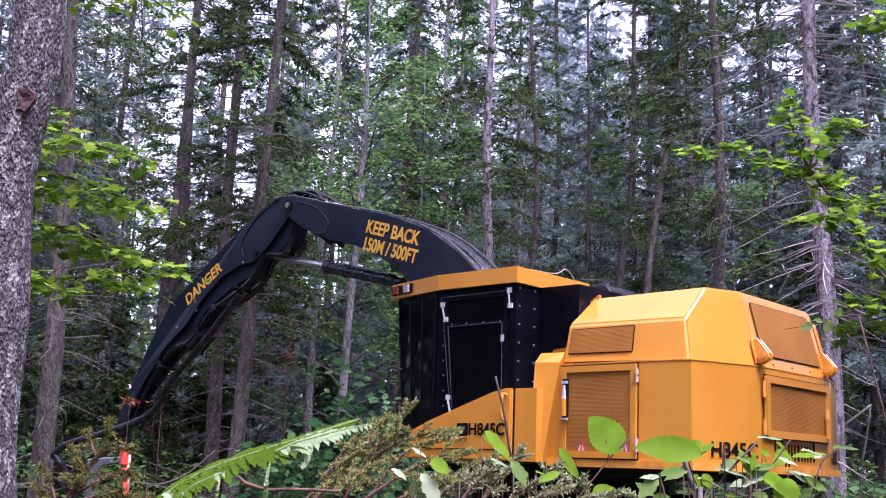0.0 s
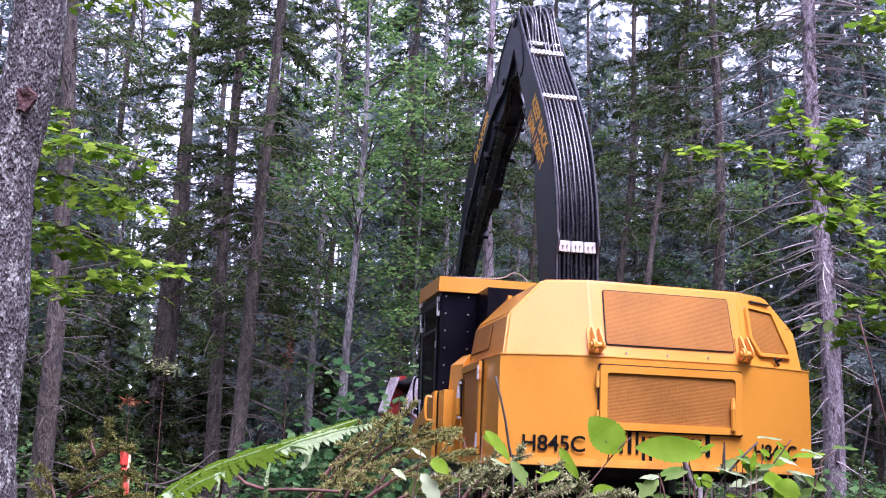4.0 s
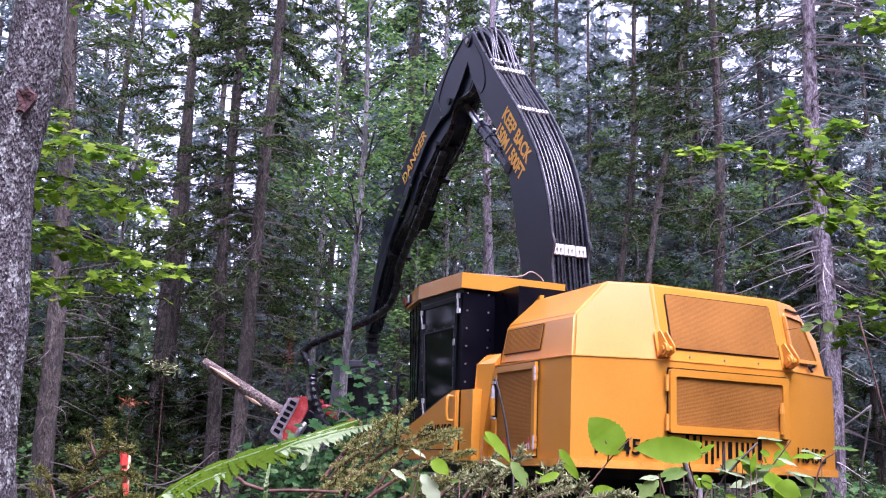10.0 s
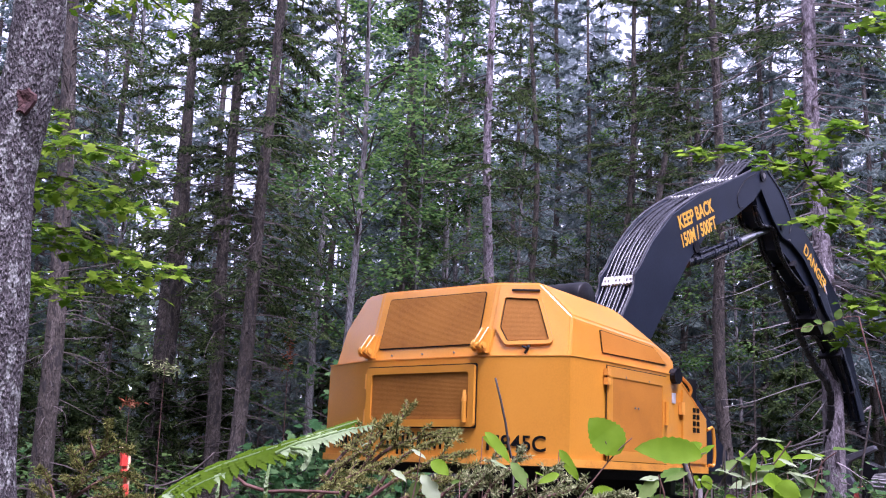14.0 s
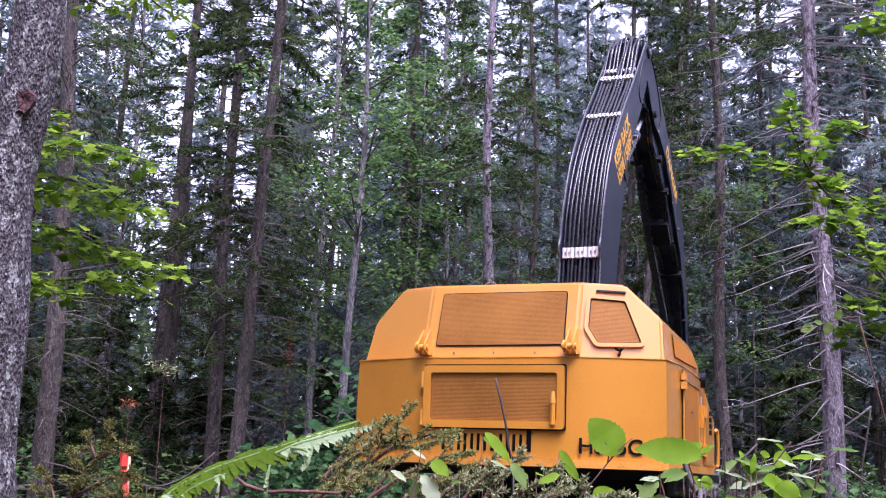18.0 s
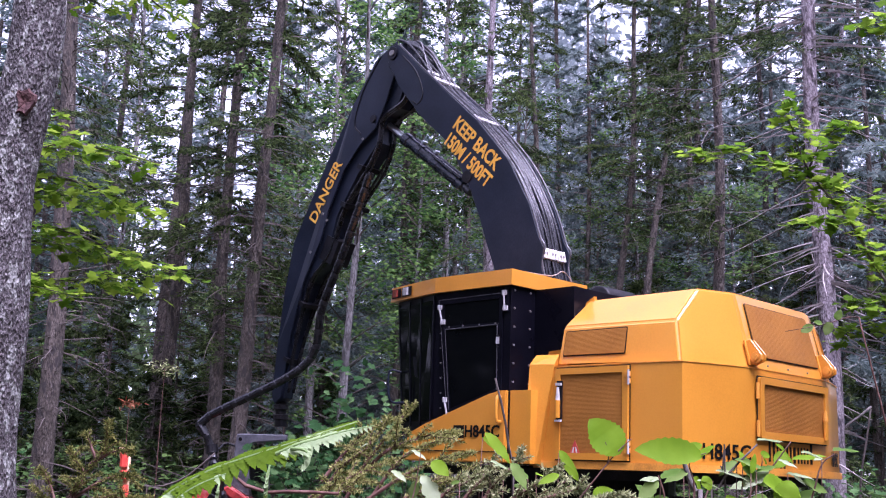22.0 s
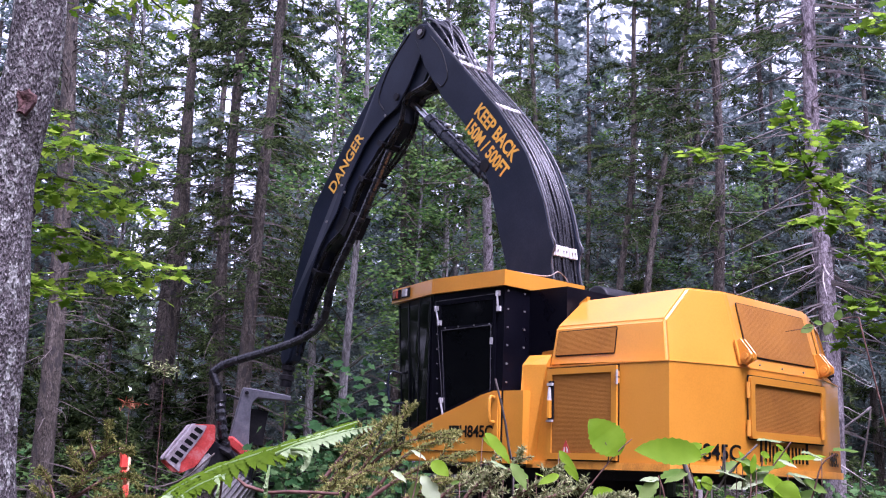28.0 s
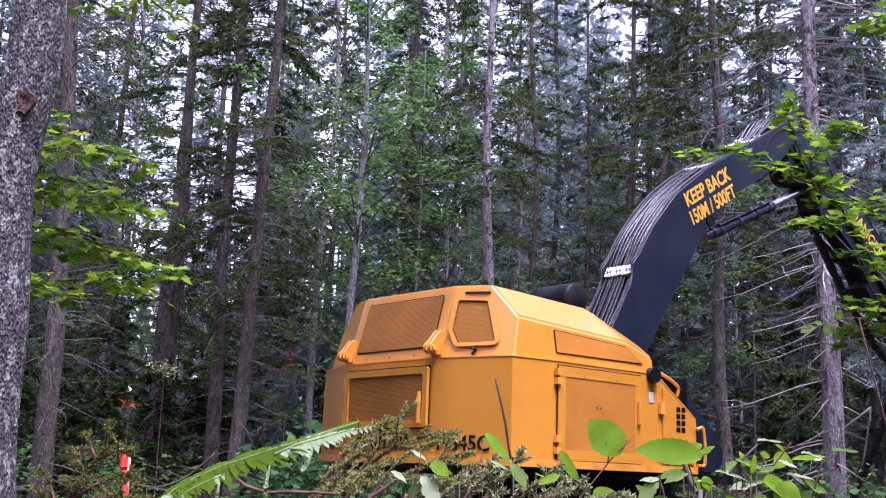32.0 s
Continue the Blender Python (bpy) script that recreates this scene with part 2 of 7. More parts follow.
def grille_material(name="perforated_grille"):
    """Punched sheet: rows of small holes through yellow paint, with dust."""
    m = material(name, [(0.26, 0.104, 0.015), (0.325, 0.134, 0.019), (0.385, 0.160, 0.025)], 0.6, 2.2, spec=0.2)
    nt = m.node_tree
    N, L = nt.nodes, nt.links
    b = N["Principled BSDF"]
    tc = [n for n in N if n.type == "TEX_COORD"][0]
    mp = N.new("ShaderNodeMapping")
    L.new(tc.outputs["Object"], mp.inputs["Vector"])
    wv = N.new("ShaderNodeTexWave")
    wv.bands_direction = "Z"
    wv.inputs["Scale"].default_value, wv.inputs["Distortion"].default_value = 27.0, 1.6
    wv.inputs["Detail"].default_value, wv.inputs["Detail Scale"].default_value = 3, 6
    L.new(mp.outputs[0], wv.inputs["Vector"])
    vo = N.new("ShaderNodeTexVoronoi")
    vo.inputs["Scale"].default_value = 85
    L.new(mp.outputs[0], vo.inputs["Vector"])
    ad = N.new("ShaderNodeMath")
    ad.operation = "MULTIPLY_ADD"
    L.new(vo.outputs["Distance"], ad.inputs[0])
    ad.inputs[1].default_value = 0.9
    L.new(wv.outputs["Fac"], ad.inputs[2])
    rp = N.new("ShaderNodeValToRGB")
    rp.color_ramp.elements[0].position, rp.color_ramp.elements[1].position = 0.25, 0.95
    rp.color_ramp.elements[0].color, rp.color_ramp.elements[1].color = (0.93, 0.92, 0.90, 1), (1, 1, 1, 1)
    L.new(ad.outputs[0], rp.inputs[0])
    mx = N.new("ShaderNodeMix")
    mx.data_type, mx.blend_type = "RGBA", "MULTIPLY"
    mx.inputs[0].default_value = 1
    src = b.inputs["Base Color"].links[0].from_socket
    L.new(src, mx.inputs[6])
    L.new(rp.outputs[0], mx.inputs[7])
    L.new(mx.outputs[2], b.inputs["Base Color"])
    bu = N.new("ShaderNodeBump")
    bu.inputs["Strength"].default_value, bu.inputs["Distance"].default_value = 0.18, 0.01
    L.new(ad.outputs[0], bu.inputs["Height"])
    L.new(bu.outputs[0], b.inputs["Normal"])
    return m


GRILLE = grille_material()
SPRUCE_BARK = bark("spruce_bark", [(0.047, 0.038, 0.030), (0.108, 0.089, 0.070), (0.20, 0.172, 0.142)], spots=(0.040, 0.034, 0.030))
PALE_BARK = bark("pale_smooth_bark", [(0.12, 0.115, 0.11), (0.24, 0.23, 0.22), (0.38, 0.37, 0.35)], 7, spots=(0.09, 0.085, 0.08))
NEAR_BARK = bark("lichened_bark", [(0.055, 0.044, 0.042), (0.165, 0.145, 0.140), (0.34, 0.32, 0.305)], 26, stretch=(1, 1, 0.5), spots=(0.30, 0.305, 0.27), crack=0.30, deep=0.12)
# spruce bark with the light on the trunk painted into its colour
LIT_SPRUCE_BARK = bark("weathered_spruce_bark", [(0.17, 0.14, 0.145), (0.32, 0.275, 0.285), (0.50, 0.45, 0.46)], spots=(0.07, 0.058, 0.06))
DEAD_WOOD = material("dead_twigs", [(0.026, 0.021, 0.017), (0.072, 0.058, 0.048), (0.16, 0.135, 0.115)], 0.9, 3)
CUT_WOOD = material("fresh_cut_wood", [(0.42, 0.25, 0.13), (0.58, 0.38, 0.22), (0.62, 0.44, 0.28)], 0.8, 9)
LOG_BARK = bark("torn_log_bark", [(0.09, 0.066, 0.055), (0.20, 0.155, 0.128), (0.40, 0.31, 0.24)], 6, (1, 1, 1))
NEEDLE = leafy("spruce_needles", [(0.017, 0.031, 0.012), (0.049, 0.076, 0.026), (0.120, 0.165, 0.052)], 0.4, island=0.4)
# distance haze is mixed into this foliage colour, pale and bluish
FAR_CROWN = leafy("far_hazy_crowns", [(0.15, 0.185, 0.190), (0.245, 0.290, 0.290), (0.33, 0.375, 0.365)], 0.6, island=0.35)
DEPTH_LEAF = leafy("dim_forest_depth", [(0.042, 0.076, 0.030), (0.090, 0.142, 0.060), (0.165, 0.225, 0.100)], 0.6, island=0.35)
# needle green lifted and blued, with the haze put into its colour
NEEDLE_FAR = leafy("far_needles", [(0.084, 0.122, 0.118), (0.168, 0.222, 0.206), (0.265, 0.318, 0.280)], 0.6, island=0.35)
LEAF = leafy("forest_leaves", [(0.030, 0.078, 0.022), (0.078, 0.155, 0.042), (0.155, 0.250, 0.070)], 0.55, island=0.5)
MAPLE = leafy("bright_maple_leaves", [(0.09, 0.19, 0.012), (0.175, 0.31, 0.022), (0.29, 0.43, 0.040)], 0.55)
SAPLING = leafy("seedling_leaves", [(0.040, 0.115, 0.036), (0.080, 0.175, 0.058), (0.130, 0.24, 0.085)], 0.4)
FERN = leafy("fern_green", [(0.045, 0.100, 0.003), (0.075, 0.145, 0.005), (0.11, 0.19, 0.010)], 0.45)
PALE_LEAF = leafy("pale_leaf_undersides", [(0.11, 0.18, 0.05), (0.23, 0.30, 0.13), (0.38, 0.44, 0.27)], 0.3, scale=9)
SLASH = leafy("wilting_spruce_slash", [(0.095, 0.115, 0.026), (0.22, 0.235, 0.062), (0.40, 0.40, 0.14)], 0.4)
FLOOR = material("forest_floor", [(0.020, 0.015, 0.010), (0.042, 0.032, 0.018), (0.035, 0.050, 0.015)], 0.95, 0.8, bump=0.6, bump_scale=12, fine=0.5)
GREY_DEAD = material("grey_dead_stick", [(0.060, 0.052, 0.047), (0.130, 0.115, 0.105), (0.26, 0.235, 0.215)], 0.9, 14, bump=0.4, bump_scale=60)
PALE_DEAD = material("bleached_dead_branches", [(0.15, 0.125, 0.115), (0.29, 0.255, 0.24), (0.44, 0.40, 0.38)], 0.9, 3)

# ------------------------------------------------------------------ ground
def ground_height(x, y):
    r = 0.10 * noise.noise(V((x * 0.25, y * 0.25, 0.3))) + 0.05 * noise.noise(V((x * 0.9, y * 0.9, 2.0)))
    return r - 0.06


def build_ground():
    xs = np.concatenate([[-900, -300, -120, -60], np.arange(-30, 31, 1.0), [60, 120, 300, 900]])
    ys = np.concatenate([[-900, -300, -120, -50], np.arange(-20, 61, 1.0), [80, 120, 300, 900]])
    verts = [(x, y, ground_height(x, y) if abs(x) < 40 and -30 < y < 70 else -0.06) for y in ys for x in xs]
    w = len(xs)
    faces = [(j * w + i, j * w + i + 1, (j + 1) * w + i + 1, (j + 1) * w + i) for j in range(len(ys) - 1) for i in range(w - 1)]
    tagged(new("ground", mesh_of("ground", verts, faces, [FLOOR], True)), "brown forest floor of needles and leaf litter", "ground", kind="structure")


build_ground()


# ------------------------------------------------------------------ trees
class Soup:
    """Triangles gathered into one mesh."""

    def __init__(self):
        self.v, self.f = [], []

    def blade(self, p, d, side, length, width):
        """A narrow leaf: two triangles folded along the middle."""
        i = len(self.v)
        m = p + d * (length * 0.45)
        self.v += [p, m + side * width, p + d * length, m - side * width]
        self.f += [(i, i + 1, i + 2), (i, i + 2, i + 3)]

    def tri(self, a, b, c):
        i = len(self.v)
        self.v += [a, b, c]
        self.f.append((i, i + 1, i + 2))

    def stick(self, pts, r0, r1, n=3):
        rings = []
        k = len(pts)
        for j, p in enumerate(pts):
            d = (pts[min(j + 1, k - 1)] - pts[max(j - 1, 0)]).normalized()
            s = d.orthogonal().normalized()
            u = d.cross(s)
            r = r0 + (r1 - r0) * j / (k - 1)
            i = len(self.v)
            self.v += [p + (s * math.cos(a) + u * math.sin(a)) * r for a in [2 * math.pi * q / n for q in range(n)]]
            rings.append(i)
        for a, b in zip(rings, rings[1:]):
            self.f += [(a + q, a + (q + 1) % n, b + (q + 1) % n, b + q) for q in range(n)]

    def mesh(self, name, mat, smooth=False):
        return mesh_of(name, self.v, self.f, [mat], smooth)


def rnd_dir(rng):
    z = rng.uniform(-1, 1)
    a = rng.uniform(0, 6.283)
    r = math.sqrt(1 - z * z)
    return V((r * math.cos(a), r * math.sin(a), z))


def trunk_mesh(name, height, r0, r1, mat, rng, bend=0.12, n=12, flare=1.35, knots=0, k=26):
    """A tapered, slightly bent stem with a flared foot and an uneven skin."""
    s = Soup()
    ph = rng.uniform(0, 50)
    rings = []
    for j in range(k):
        f = j / (k - 1)
        z = height * f ** 1.15
        c = V((bend * noise.noise(V((ph, z * 0.16, 0))), bend * noise.noise(V((0, z * 0.16, ph))), z - 0.15 * (j == 0)))
        r = (r0 + (r1 - r0) * f) * (1 + (flare - 1) * math.exp(-z / 0.35))
        rings.append(len(s.v))
        for q in range(n):
            a = 6.283 * q / n
            s.v.append(c + V((math.cos(a), math.sin(a), 0)) * r * (1 + 0.10 * noise.noise(V((math.cos(a) * 1.7 + ph, math.sin(a) * 1.7, z * 1.3)))))
    for a, b in zip(rings, rings[1:]):
        s.f += [(a + q, a + (q + 1) % n, b + (q + 1) % n, b + q) for q in range(n)]
    for _ in range(knots):
        z = rng.uniform(0.3, min(height, 9))
        a = rng.uniform(0, 6.283)
        d = V((math.cos(a), math.sin(a), -0.1))
        f = (z / height) ** (1 / 1.15)
        r = r0 + (r1 - r0) * f
        c = V((bend * noise.noise(V((ph, z * 0.16, 0))), bend * noise.noise(V((0, z * 0.16, ph))), z))
        s.stick([c + d * r * 0.8, c + d * (r * 1.05 + rng.uniform(0.01, 0.05))], 0.016, 0.010, 5)
    centre = lambda z: V((bend * noise.noise(V((ph, z * 0.16, 0))), bend * noise.noise(V((0, z * 0.16, ph))), z))
    radius = lambda z: r0 + (r1 - r0) * (max(z, 0) / height) ** (1 / 1.15)
    return s.mesh(name, mat, True), centre, radius


def dead_branches(centre, radius, z0, z1, count, rng, longest=2.2, swept=False):
    s = Soup()
    for _ in range(count):
        z = rng.uniform(z0, z1)
        a = rng.uniform(0, 6.283)
        d = V((math.cos(a), math.sin(a), rng.uniform(-0.20, 0.0) if swept else rng.uniform(-0.25, 0.30)))
        p = centre(z) + d * radius(z) * 0.8
        L = longest * rng.uniform(0.25, 1.0) * (0.6 + 0.4 * (z - z0) / max(z1 - z0, 0.1))
        pts = [p]
        for j in range(4):
            bow = (-0.16, -0.12, 0.02, 0.10)[j] if swept else -0.10
            d = (d + V((0, 0, bow)) + rnd_dir(rng) * (0.07 if swept else 0.16)).normalized()
            pts.append(pts[-1] + d * L / 4)
        s.stick(pts, 0.017 if swept else 0.011, 0.004 if swept else 0.003, 3)
        for j in range(rng.randint(0, 2) if swept else rng.randint(1, 5)):
            q = pts[rng.randint(1, 4)]
            e = (d + rnd_dir(rng) * 0.8).normalized()
            m = q + e * L * 0.14
            s.stick([q, m, m + (e + rnd_dir(rng) * 0.4) * L * 0.12], 0.006, 0.002, 3)
    return s


def needle_crown(centre, z0, z1, count, rng, spread=2.0, blade=0.17, per=30, top=None, dense=5, segs=5):
    """Drooping boughs: a bare stalk, side twigs, and needles along each twig."""
    wood, s = Soup(), Soup()
    top = top or z1
    for _ in range(count):
        z = z0 + (z1 - z0) * rng.random() ** 0.9
        a = rng.uniform(0, 6.283)
        taper = max(0.22, 1 - ((z - z0) / max(top - z0, 0.1)) ** 1.4 * 0.75)
        L = spread * rng.uniform(0.55, 1.1) * taper
        d = V((math.cos(a), math.sin(a), rng.uniform(0.0, 0.25)))
        p = centre(z)
        pts = [p]
        for j in range(segs):
            d = (d + V((0, 0, -0.65 / segs)) + rnd_dir(rng) * 0.10).normalized()
            pts.append(pts[-1] + d * L / segs)
        wood.stick(pts, 0.016, 0.004, 3)
        for k in range(per):
            f = 0.25 + 0.75 * rng.random()
            j = min(int(f * segs), segs - 1)
            q = pts[j].lerp(pts[j + 1], f * segs - j)
            along_ = (pts[j + 1] - pts[j]).normalized()
            side = along_.cross(V((0, 0, 1))).normalized() * rng.choice((-1, 1))
            tw = (along_ * rng.uniform(0.3, 0.9) + side * rng.uniform(0.4, 1.0) + V((0, 0, rng.uniform(-0.35, 0.1)))).normalized()
            tl = L * rng.uniform(0.10, 0.26) * (1.25 - 0.6 * f)
            for g in range(dense):
                c = q + tw * tl * (g / dense + rng.uniform(0, 0.2))
                w = (tw + rnd_dir(rng) * 0.75).normalized()
                h = w.cross(rnd_dir(rng)).normalized() * blade * rng.uniform(0.10, 0.22)
                s.tri(c + h, c - h, c + w * blade * rng.uniform(0.7, 1.4))
    return wood, s


def leaf_cloud(s, c, r, count, rng, size=0.09, flat=0.55):
    """Leaves in one uneven clump."""
    for _ in range(count):
        d = rnd_dir(rng)
        p = c + V((d.x * r, d.y * r, d.z * r * flat)) * rng.random() ** 0.45
        a = rng.uniform(0, 6.283)
        w = V((math.cos(a), math.sin(a), rng.uniform(-0.7, 0.2))).normalized()
        sd = w.cross(V((rng.uniform(-.5, .5), rng.uniform(-.5, .5), 1))).normalized()
        s.blade(p, w, sd, size * rng.uniform(0.7, 1.3), size * rng.uniform(0.28, 0.46))


def spruce(seed, height, r0, m, foliage, dead=(0.5, 7.0, 60, 1.8), label="", bare=True, mat=NEEDLE, barkm=SPRUCE_BARK, blade=0.17, per=26, spread=2.0, lower=0, dense=5, segs=5, knots=70, k=26, deadm=DEAD_WOOD, twigs=True):
    rng = random.Random(seed)
    label = label or "tall spruce with a rough grey-brown trunk and dead lower branches"
    t = thing("spruce_tree", label, "tree", m, "trees of the forest")
    me, c, r = trunk_mesh("trunk", height, r0, r0 * 0.25, barkm, rng, 0.25, n=12 if k > 20 else 8, knots=knots, k=k)
    o = new("trunk", me)
    o.parent = t
    if dead:
        o = tagged(new("dead_limb_wood", dead_branches(c, r, dead[0], dead[1], dead[2], rng, dead[3], deadm == PALE_DEAD).mesh("dead_limb_wood", deadm)), kind="stuff")
        o.parent = t
    wood, s = needle_crown(c, foliage[0], foliage[1], foliage[2], rng, spread, blade, per, height, dense, segs)
    if lower:
        w2, s2 = needle_crown(c, 2.2, foliage[0], lower, rng, spread * 0.8, blade, per, height * 2, dense, segs)
        for a, b in ((wood, w2), (s, s2)):
            k = len(a.v)
            a.v += b.v
            a.f += [tuple(i + k for i in f) for f in b.f]
    if twigs:
        o = tagged(new("bough_wood", wood.mesh("bough_wood", DEAD_WOOD)), kind="stuff")
        o.parent = t
    o = tagged(new("crown", s.mesh("crown", mat)), kind="stuff")
    o.parent = t
    return t


def broadleaf(seed, height, r0, m, clumps, label="", size=0.09, mat=LEAF, barkm=PALE_BARK, z0=2.5, spread=2.2, count=130, lean=0.25):
    rng = random.Random(seed)
    t = thing("broadleaf_tree", label or "slender broadleaf tree with a light green crown", "tree", m, "trees of the forest")
    me, c, r = trunk_mesh("trunk", height, r0, r0 * 0.25, barkm, rng, lean, n=10)
    o = new("trunk", me)
    o.parent = t
    wood, s = Soup(), Soup()
    for _ in range(clumps):
        z = rng.uniform(z0, height)
        a = rng.uniform(0, 6.283)
        L = spread * rng.uniform(0.3, 1.0) * (1.1 - 0.5 * z / height)
        e = c(z * 0.93) + V((math.cos(a) * L, math.sin(a) * L, 0.25 * L))
        wood.stick([c(z * 0.88), c(z * 0.9).lerp(e, 0.5) + V((0, 0, 0.08)), e], 0.018, 0.005, 3)
        leaf_cloud(s, e, rng.uniform(0.35, 0.75), count, rng, size)
    o = tagged(new("branch_wood", wood.mesh("branch_wood", DEAD_WOOD)), kind="stuff")
    o.parent = t
    o = tagged(new("crown", s.mesh("crown", mat)), kind="stuff")
    o.parent = t
    return t


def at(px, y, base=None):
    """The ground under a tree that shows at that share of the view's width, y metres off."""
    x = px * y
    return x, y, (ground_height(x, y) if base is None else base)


def stand():
    # trees that stand out singly: sideways share, distance, radius, lean
    marked = [
        (1, -3.59, 20.0, 0.150, 2.1, (3.8, 15, 104), 0.6), (2, -4.28, 21.5, 0.150, 0.8, (3.8, 15, 104), 0.6),
        (3, 6.31, 18.0, 0.180, -1.7, (8.0, 16, 36), 1.3), (4, 1.15, 24.0, 0.150, -1.2, (6.0, 16, 95), 0.8),
        (5, 5.73, 22.0, 0.145, -1.8, (6.0, 15, 80), 0.8), (6, -5.54, 23.0, 0.160, 0.2, (3.6, 15, 78), 0.8),
        (7, -6.42, 19.0, 0.190, -1.8, (6.0, 14, 50), 0.7), (8, 4.16, 26.0, 0.120, 7.0, (7.5, 16, 60), 0.9),
        (9, 4.03, 27.0, 0.120, 2.8, (7.0, 17, 70), 0.7), (10, 2.54, 30.0, 0.12, -0.6, (6.0, 17, 80), 0.7),
        (11, -1.05, 28.0, 0.11, 0.7, (5.0, 16, 90), 0.6), (12, 9.13, 27.0, 0.14, 3.5, (6.0, 16, 90), 1.0),
        (13, -6.53, 26.0, 0.15, 1.6, (4.5, 16, 55), 0.8), (14, 5.89, 33.0, 0.12, 2.2, (6.5, 16, 90), 0.8)]
    made = []
    for seed, x, y, r0, ly, fol, dl in marked:
        lean = Matrix.Translation((x, y, ground_height(x, y))) @ Matrix.Rotation(radians(ly), 4, "Y") @ Matrix.Rotation(seed * 1.3, 4, "Z")
        made.append(spruce(seed, 17 + seed % 4, r0, lean, fol, (0.6, fol[0] + 4.0, 105 if seed != 3 else 230, 1.2 + dl), per=26, blade=0.09, dense=9, deadm=PALE_DEAD if seed == 3 else DEAD_WOOD, barkm=LIT_SPRUCE_BARK if seed in (3, 4, 12) else SPRUCE_BARK))
    x, y = -1.32, 17.0
    made.append(broadleaf(90, 11, 0.075, pose(x, y, ground_height(x, y)), 26, "slender pale-barked tree with thin upper leaves", z0=5.0, count=110, lean=0.3))
    made.append(broadleaf(91, 13, 0.08, pose(5.74, 30, -0.05, 0, -3.7, 0), 34, "slender pale-barked tree with thin upper leaves", z0=5.0))
    # the rest of the wood, farther off, from a handful of grown forms
    rng = random.Random(5)
    def grown(places, first, **kw):
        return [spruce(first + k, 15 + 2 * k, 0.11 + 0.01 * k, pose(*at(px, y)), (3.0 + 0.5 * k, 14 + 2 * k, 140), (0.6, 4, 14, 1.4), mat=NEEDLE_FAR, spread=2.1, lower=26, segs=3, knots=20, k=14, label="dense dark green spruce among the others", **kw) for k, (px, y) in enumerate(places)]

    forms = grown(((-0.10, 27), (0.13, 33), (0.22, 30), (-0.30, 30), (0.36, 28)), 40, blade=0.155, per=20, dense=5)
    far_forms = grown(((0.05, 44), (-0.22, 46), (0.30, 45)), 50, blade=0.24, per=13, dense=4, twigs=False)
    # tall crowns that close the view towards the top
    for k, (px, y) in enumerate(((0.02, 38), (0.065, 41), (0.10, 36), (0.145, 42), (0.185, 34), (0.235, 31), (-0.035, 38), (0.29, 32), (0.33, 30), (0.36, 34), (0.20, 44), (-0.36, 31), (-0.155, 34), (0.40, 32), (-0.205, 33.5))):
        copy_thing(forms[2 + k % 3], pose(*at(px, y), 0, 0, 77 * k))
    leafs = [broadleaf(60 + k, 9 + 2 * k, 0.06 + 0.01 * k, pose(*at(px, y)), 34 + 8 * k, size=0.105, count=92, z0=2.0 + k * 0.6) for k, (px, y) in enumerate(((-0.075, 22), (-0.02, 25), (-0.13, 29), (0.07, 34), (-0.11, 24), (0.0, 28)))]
    taken = [(o.matrix_basis.translation.x, o.matrix_basis.translation.y) for o in made + forms + far_forms + leafs] + [(px * y, y) for px, y in ((0.02, 38), (0.065, 41), (0.10, 36), (0.145, 42), (0.185, 34), (0.235, 31), (-0.035, 38), (0.29, 32), (0.33, 30), (0.36, 34), (0.20, 44), (-0.36, 31), (-0.155, 34), (0.40, 32), (-0.205, 33.5))]
    n = 0
    tries = 0
    while n < 76 and tries < 4000:
        tries += 1
        y = rng.uniform(24, 58)
        x = rng.uniform(-0.50, 0.50) * y
        if any((x - a) ** 2 + (y - b) ** 2 < 2.4 for a, b in taken):
            continue
        if rng.random() < (0.3 if x / y < -0.27 else 0.9 if x / y < -0.18 else 0.15 if x / y < 0.0 else 0.22 if x / y < 0.2 else 0.25):
            continue
        leaf = rng.random() < (0.5 if -0.2 < x / y < 0.1 else 0.18)
        src = rng.choice(leafs if leaf else forms if y < 37 else far_forms)
        copy_thing(src, pose(x, y, ground_height(x, y), rng.uniform(-2, 2), rng.uniform(-2, 2), rng.uniform(0, 360)))
        taken.append((x, y))
        n += 1
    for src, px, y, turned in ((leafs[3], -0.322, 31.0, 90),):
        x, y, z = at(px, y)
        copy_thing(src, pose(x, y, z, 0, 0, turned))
    # young trees of the understorey
    for k, (x, y, h) in enumerate(((-7.2, 22.0, 2.4), (-5.6, 22.5, 3.2), (-8.4, 22.6, 3.6), (-6.9, 24.0, 4.2), (-5.0, 25.0, 5.0), (-7.4, 25.5, 6.0), (6.6, 21.0, 3.6), (8.2, 23.5, 5.0), (-2.6, 26.0, 4.0), (-6.2, 27.0, 7.0), (-4.2, 27.5, 6.5), (-3.2, 29.0, 7.5), (-8.6, 27.0, 7.5), (-5.4, 29.0, 8.5), (7.0, 25.0, 7.0), (8.7, 27.0, 8.0), (5.0, 27.5, 6.5), (9.8, 25.0, 6.0), (-8.0, 24.0, 4.5), (-6.0, 20.8, 2.6), (-4.6, 23.4, 3.4))):
        rg = random.Random(300 + k)
        t = thing("young_spruce", "young dark green spruce under the tall trees", "tree", pose(x, y, ground_height(x, y)), "trees of the forest")
        me, c, r = trunk_mesh("trunk", h, 0.04, 0.01, SPRUCE_BARK, rg, 0.1)
        new("trunk", me).parent = t
        wood, sp = needle_crown(c, 0.4, h, 66, rg, 1.25, 0.12, 18, h * 1.02, 5)
        tagged(new("bough_wood", wood.mesh("bough_wood", DEAD_WOOD)), kind="stuff").parent = t
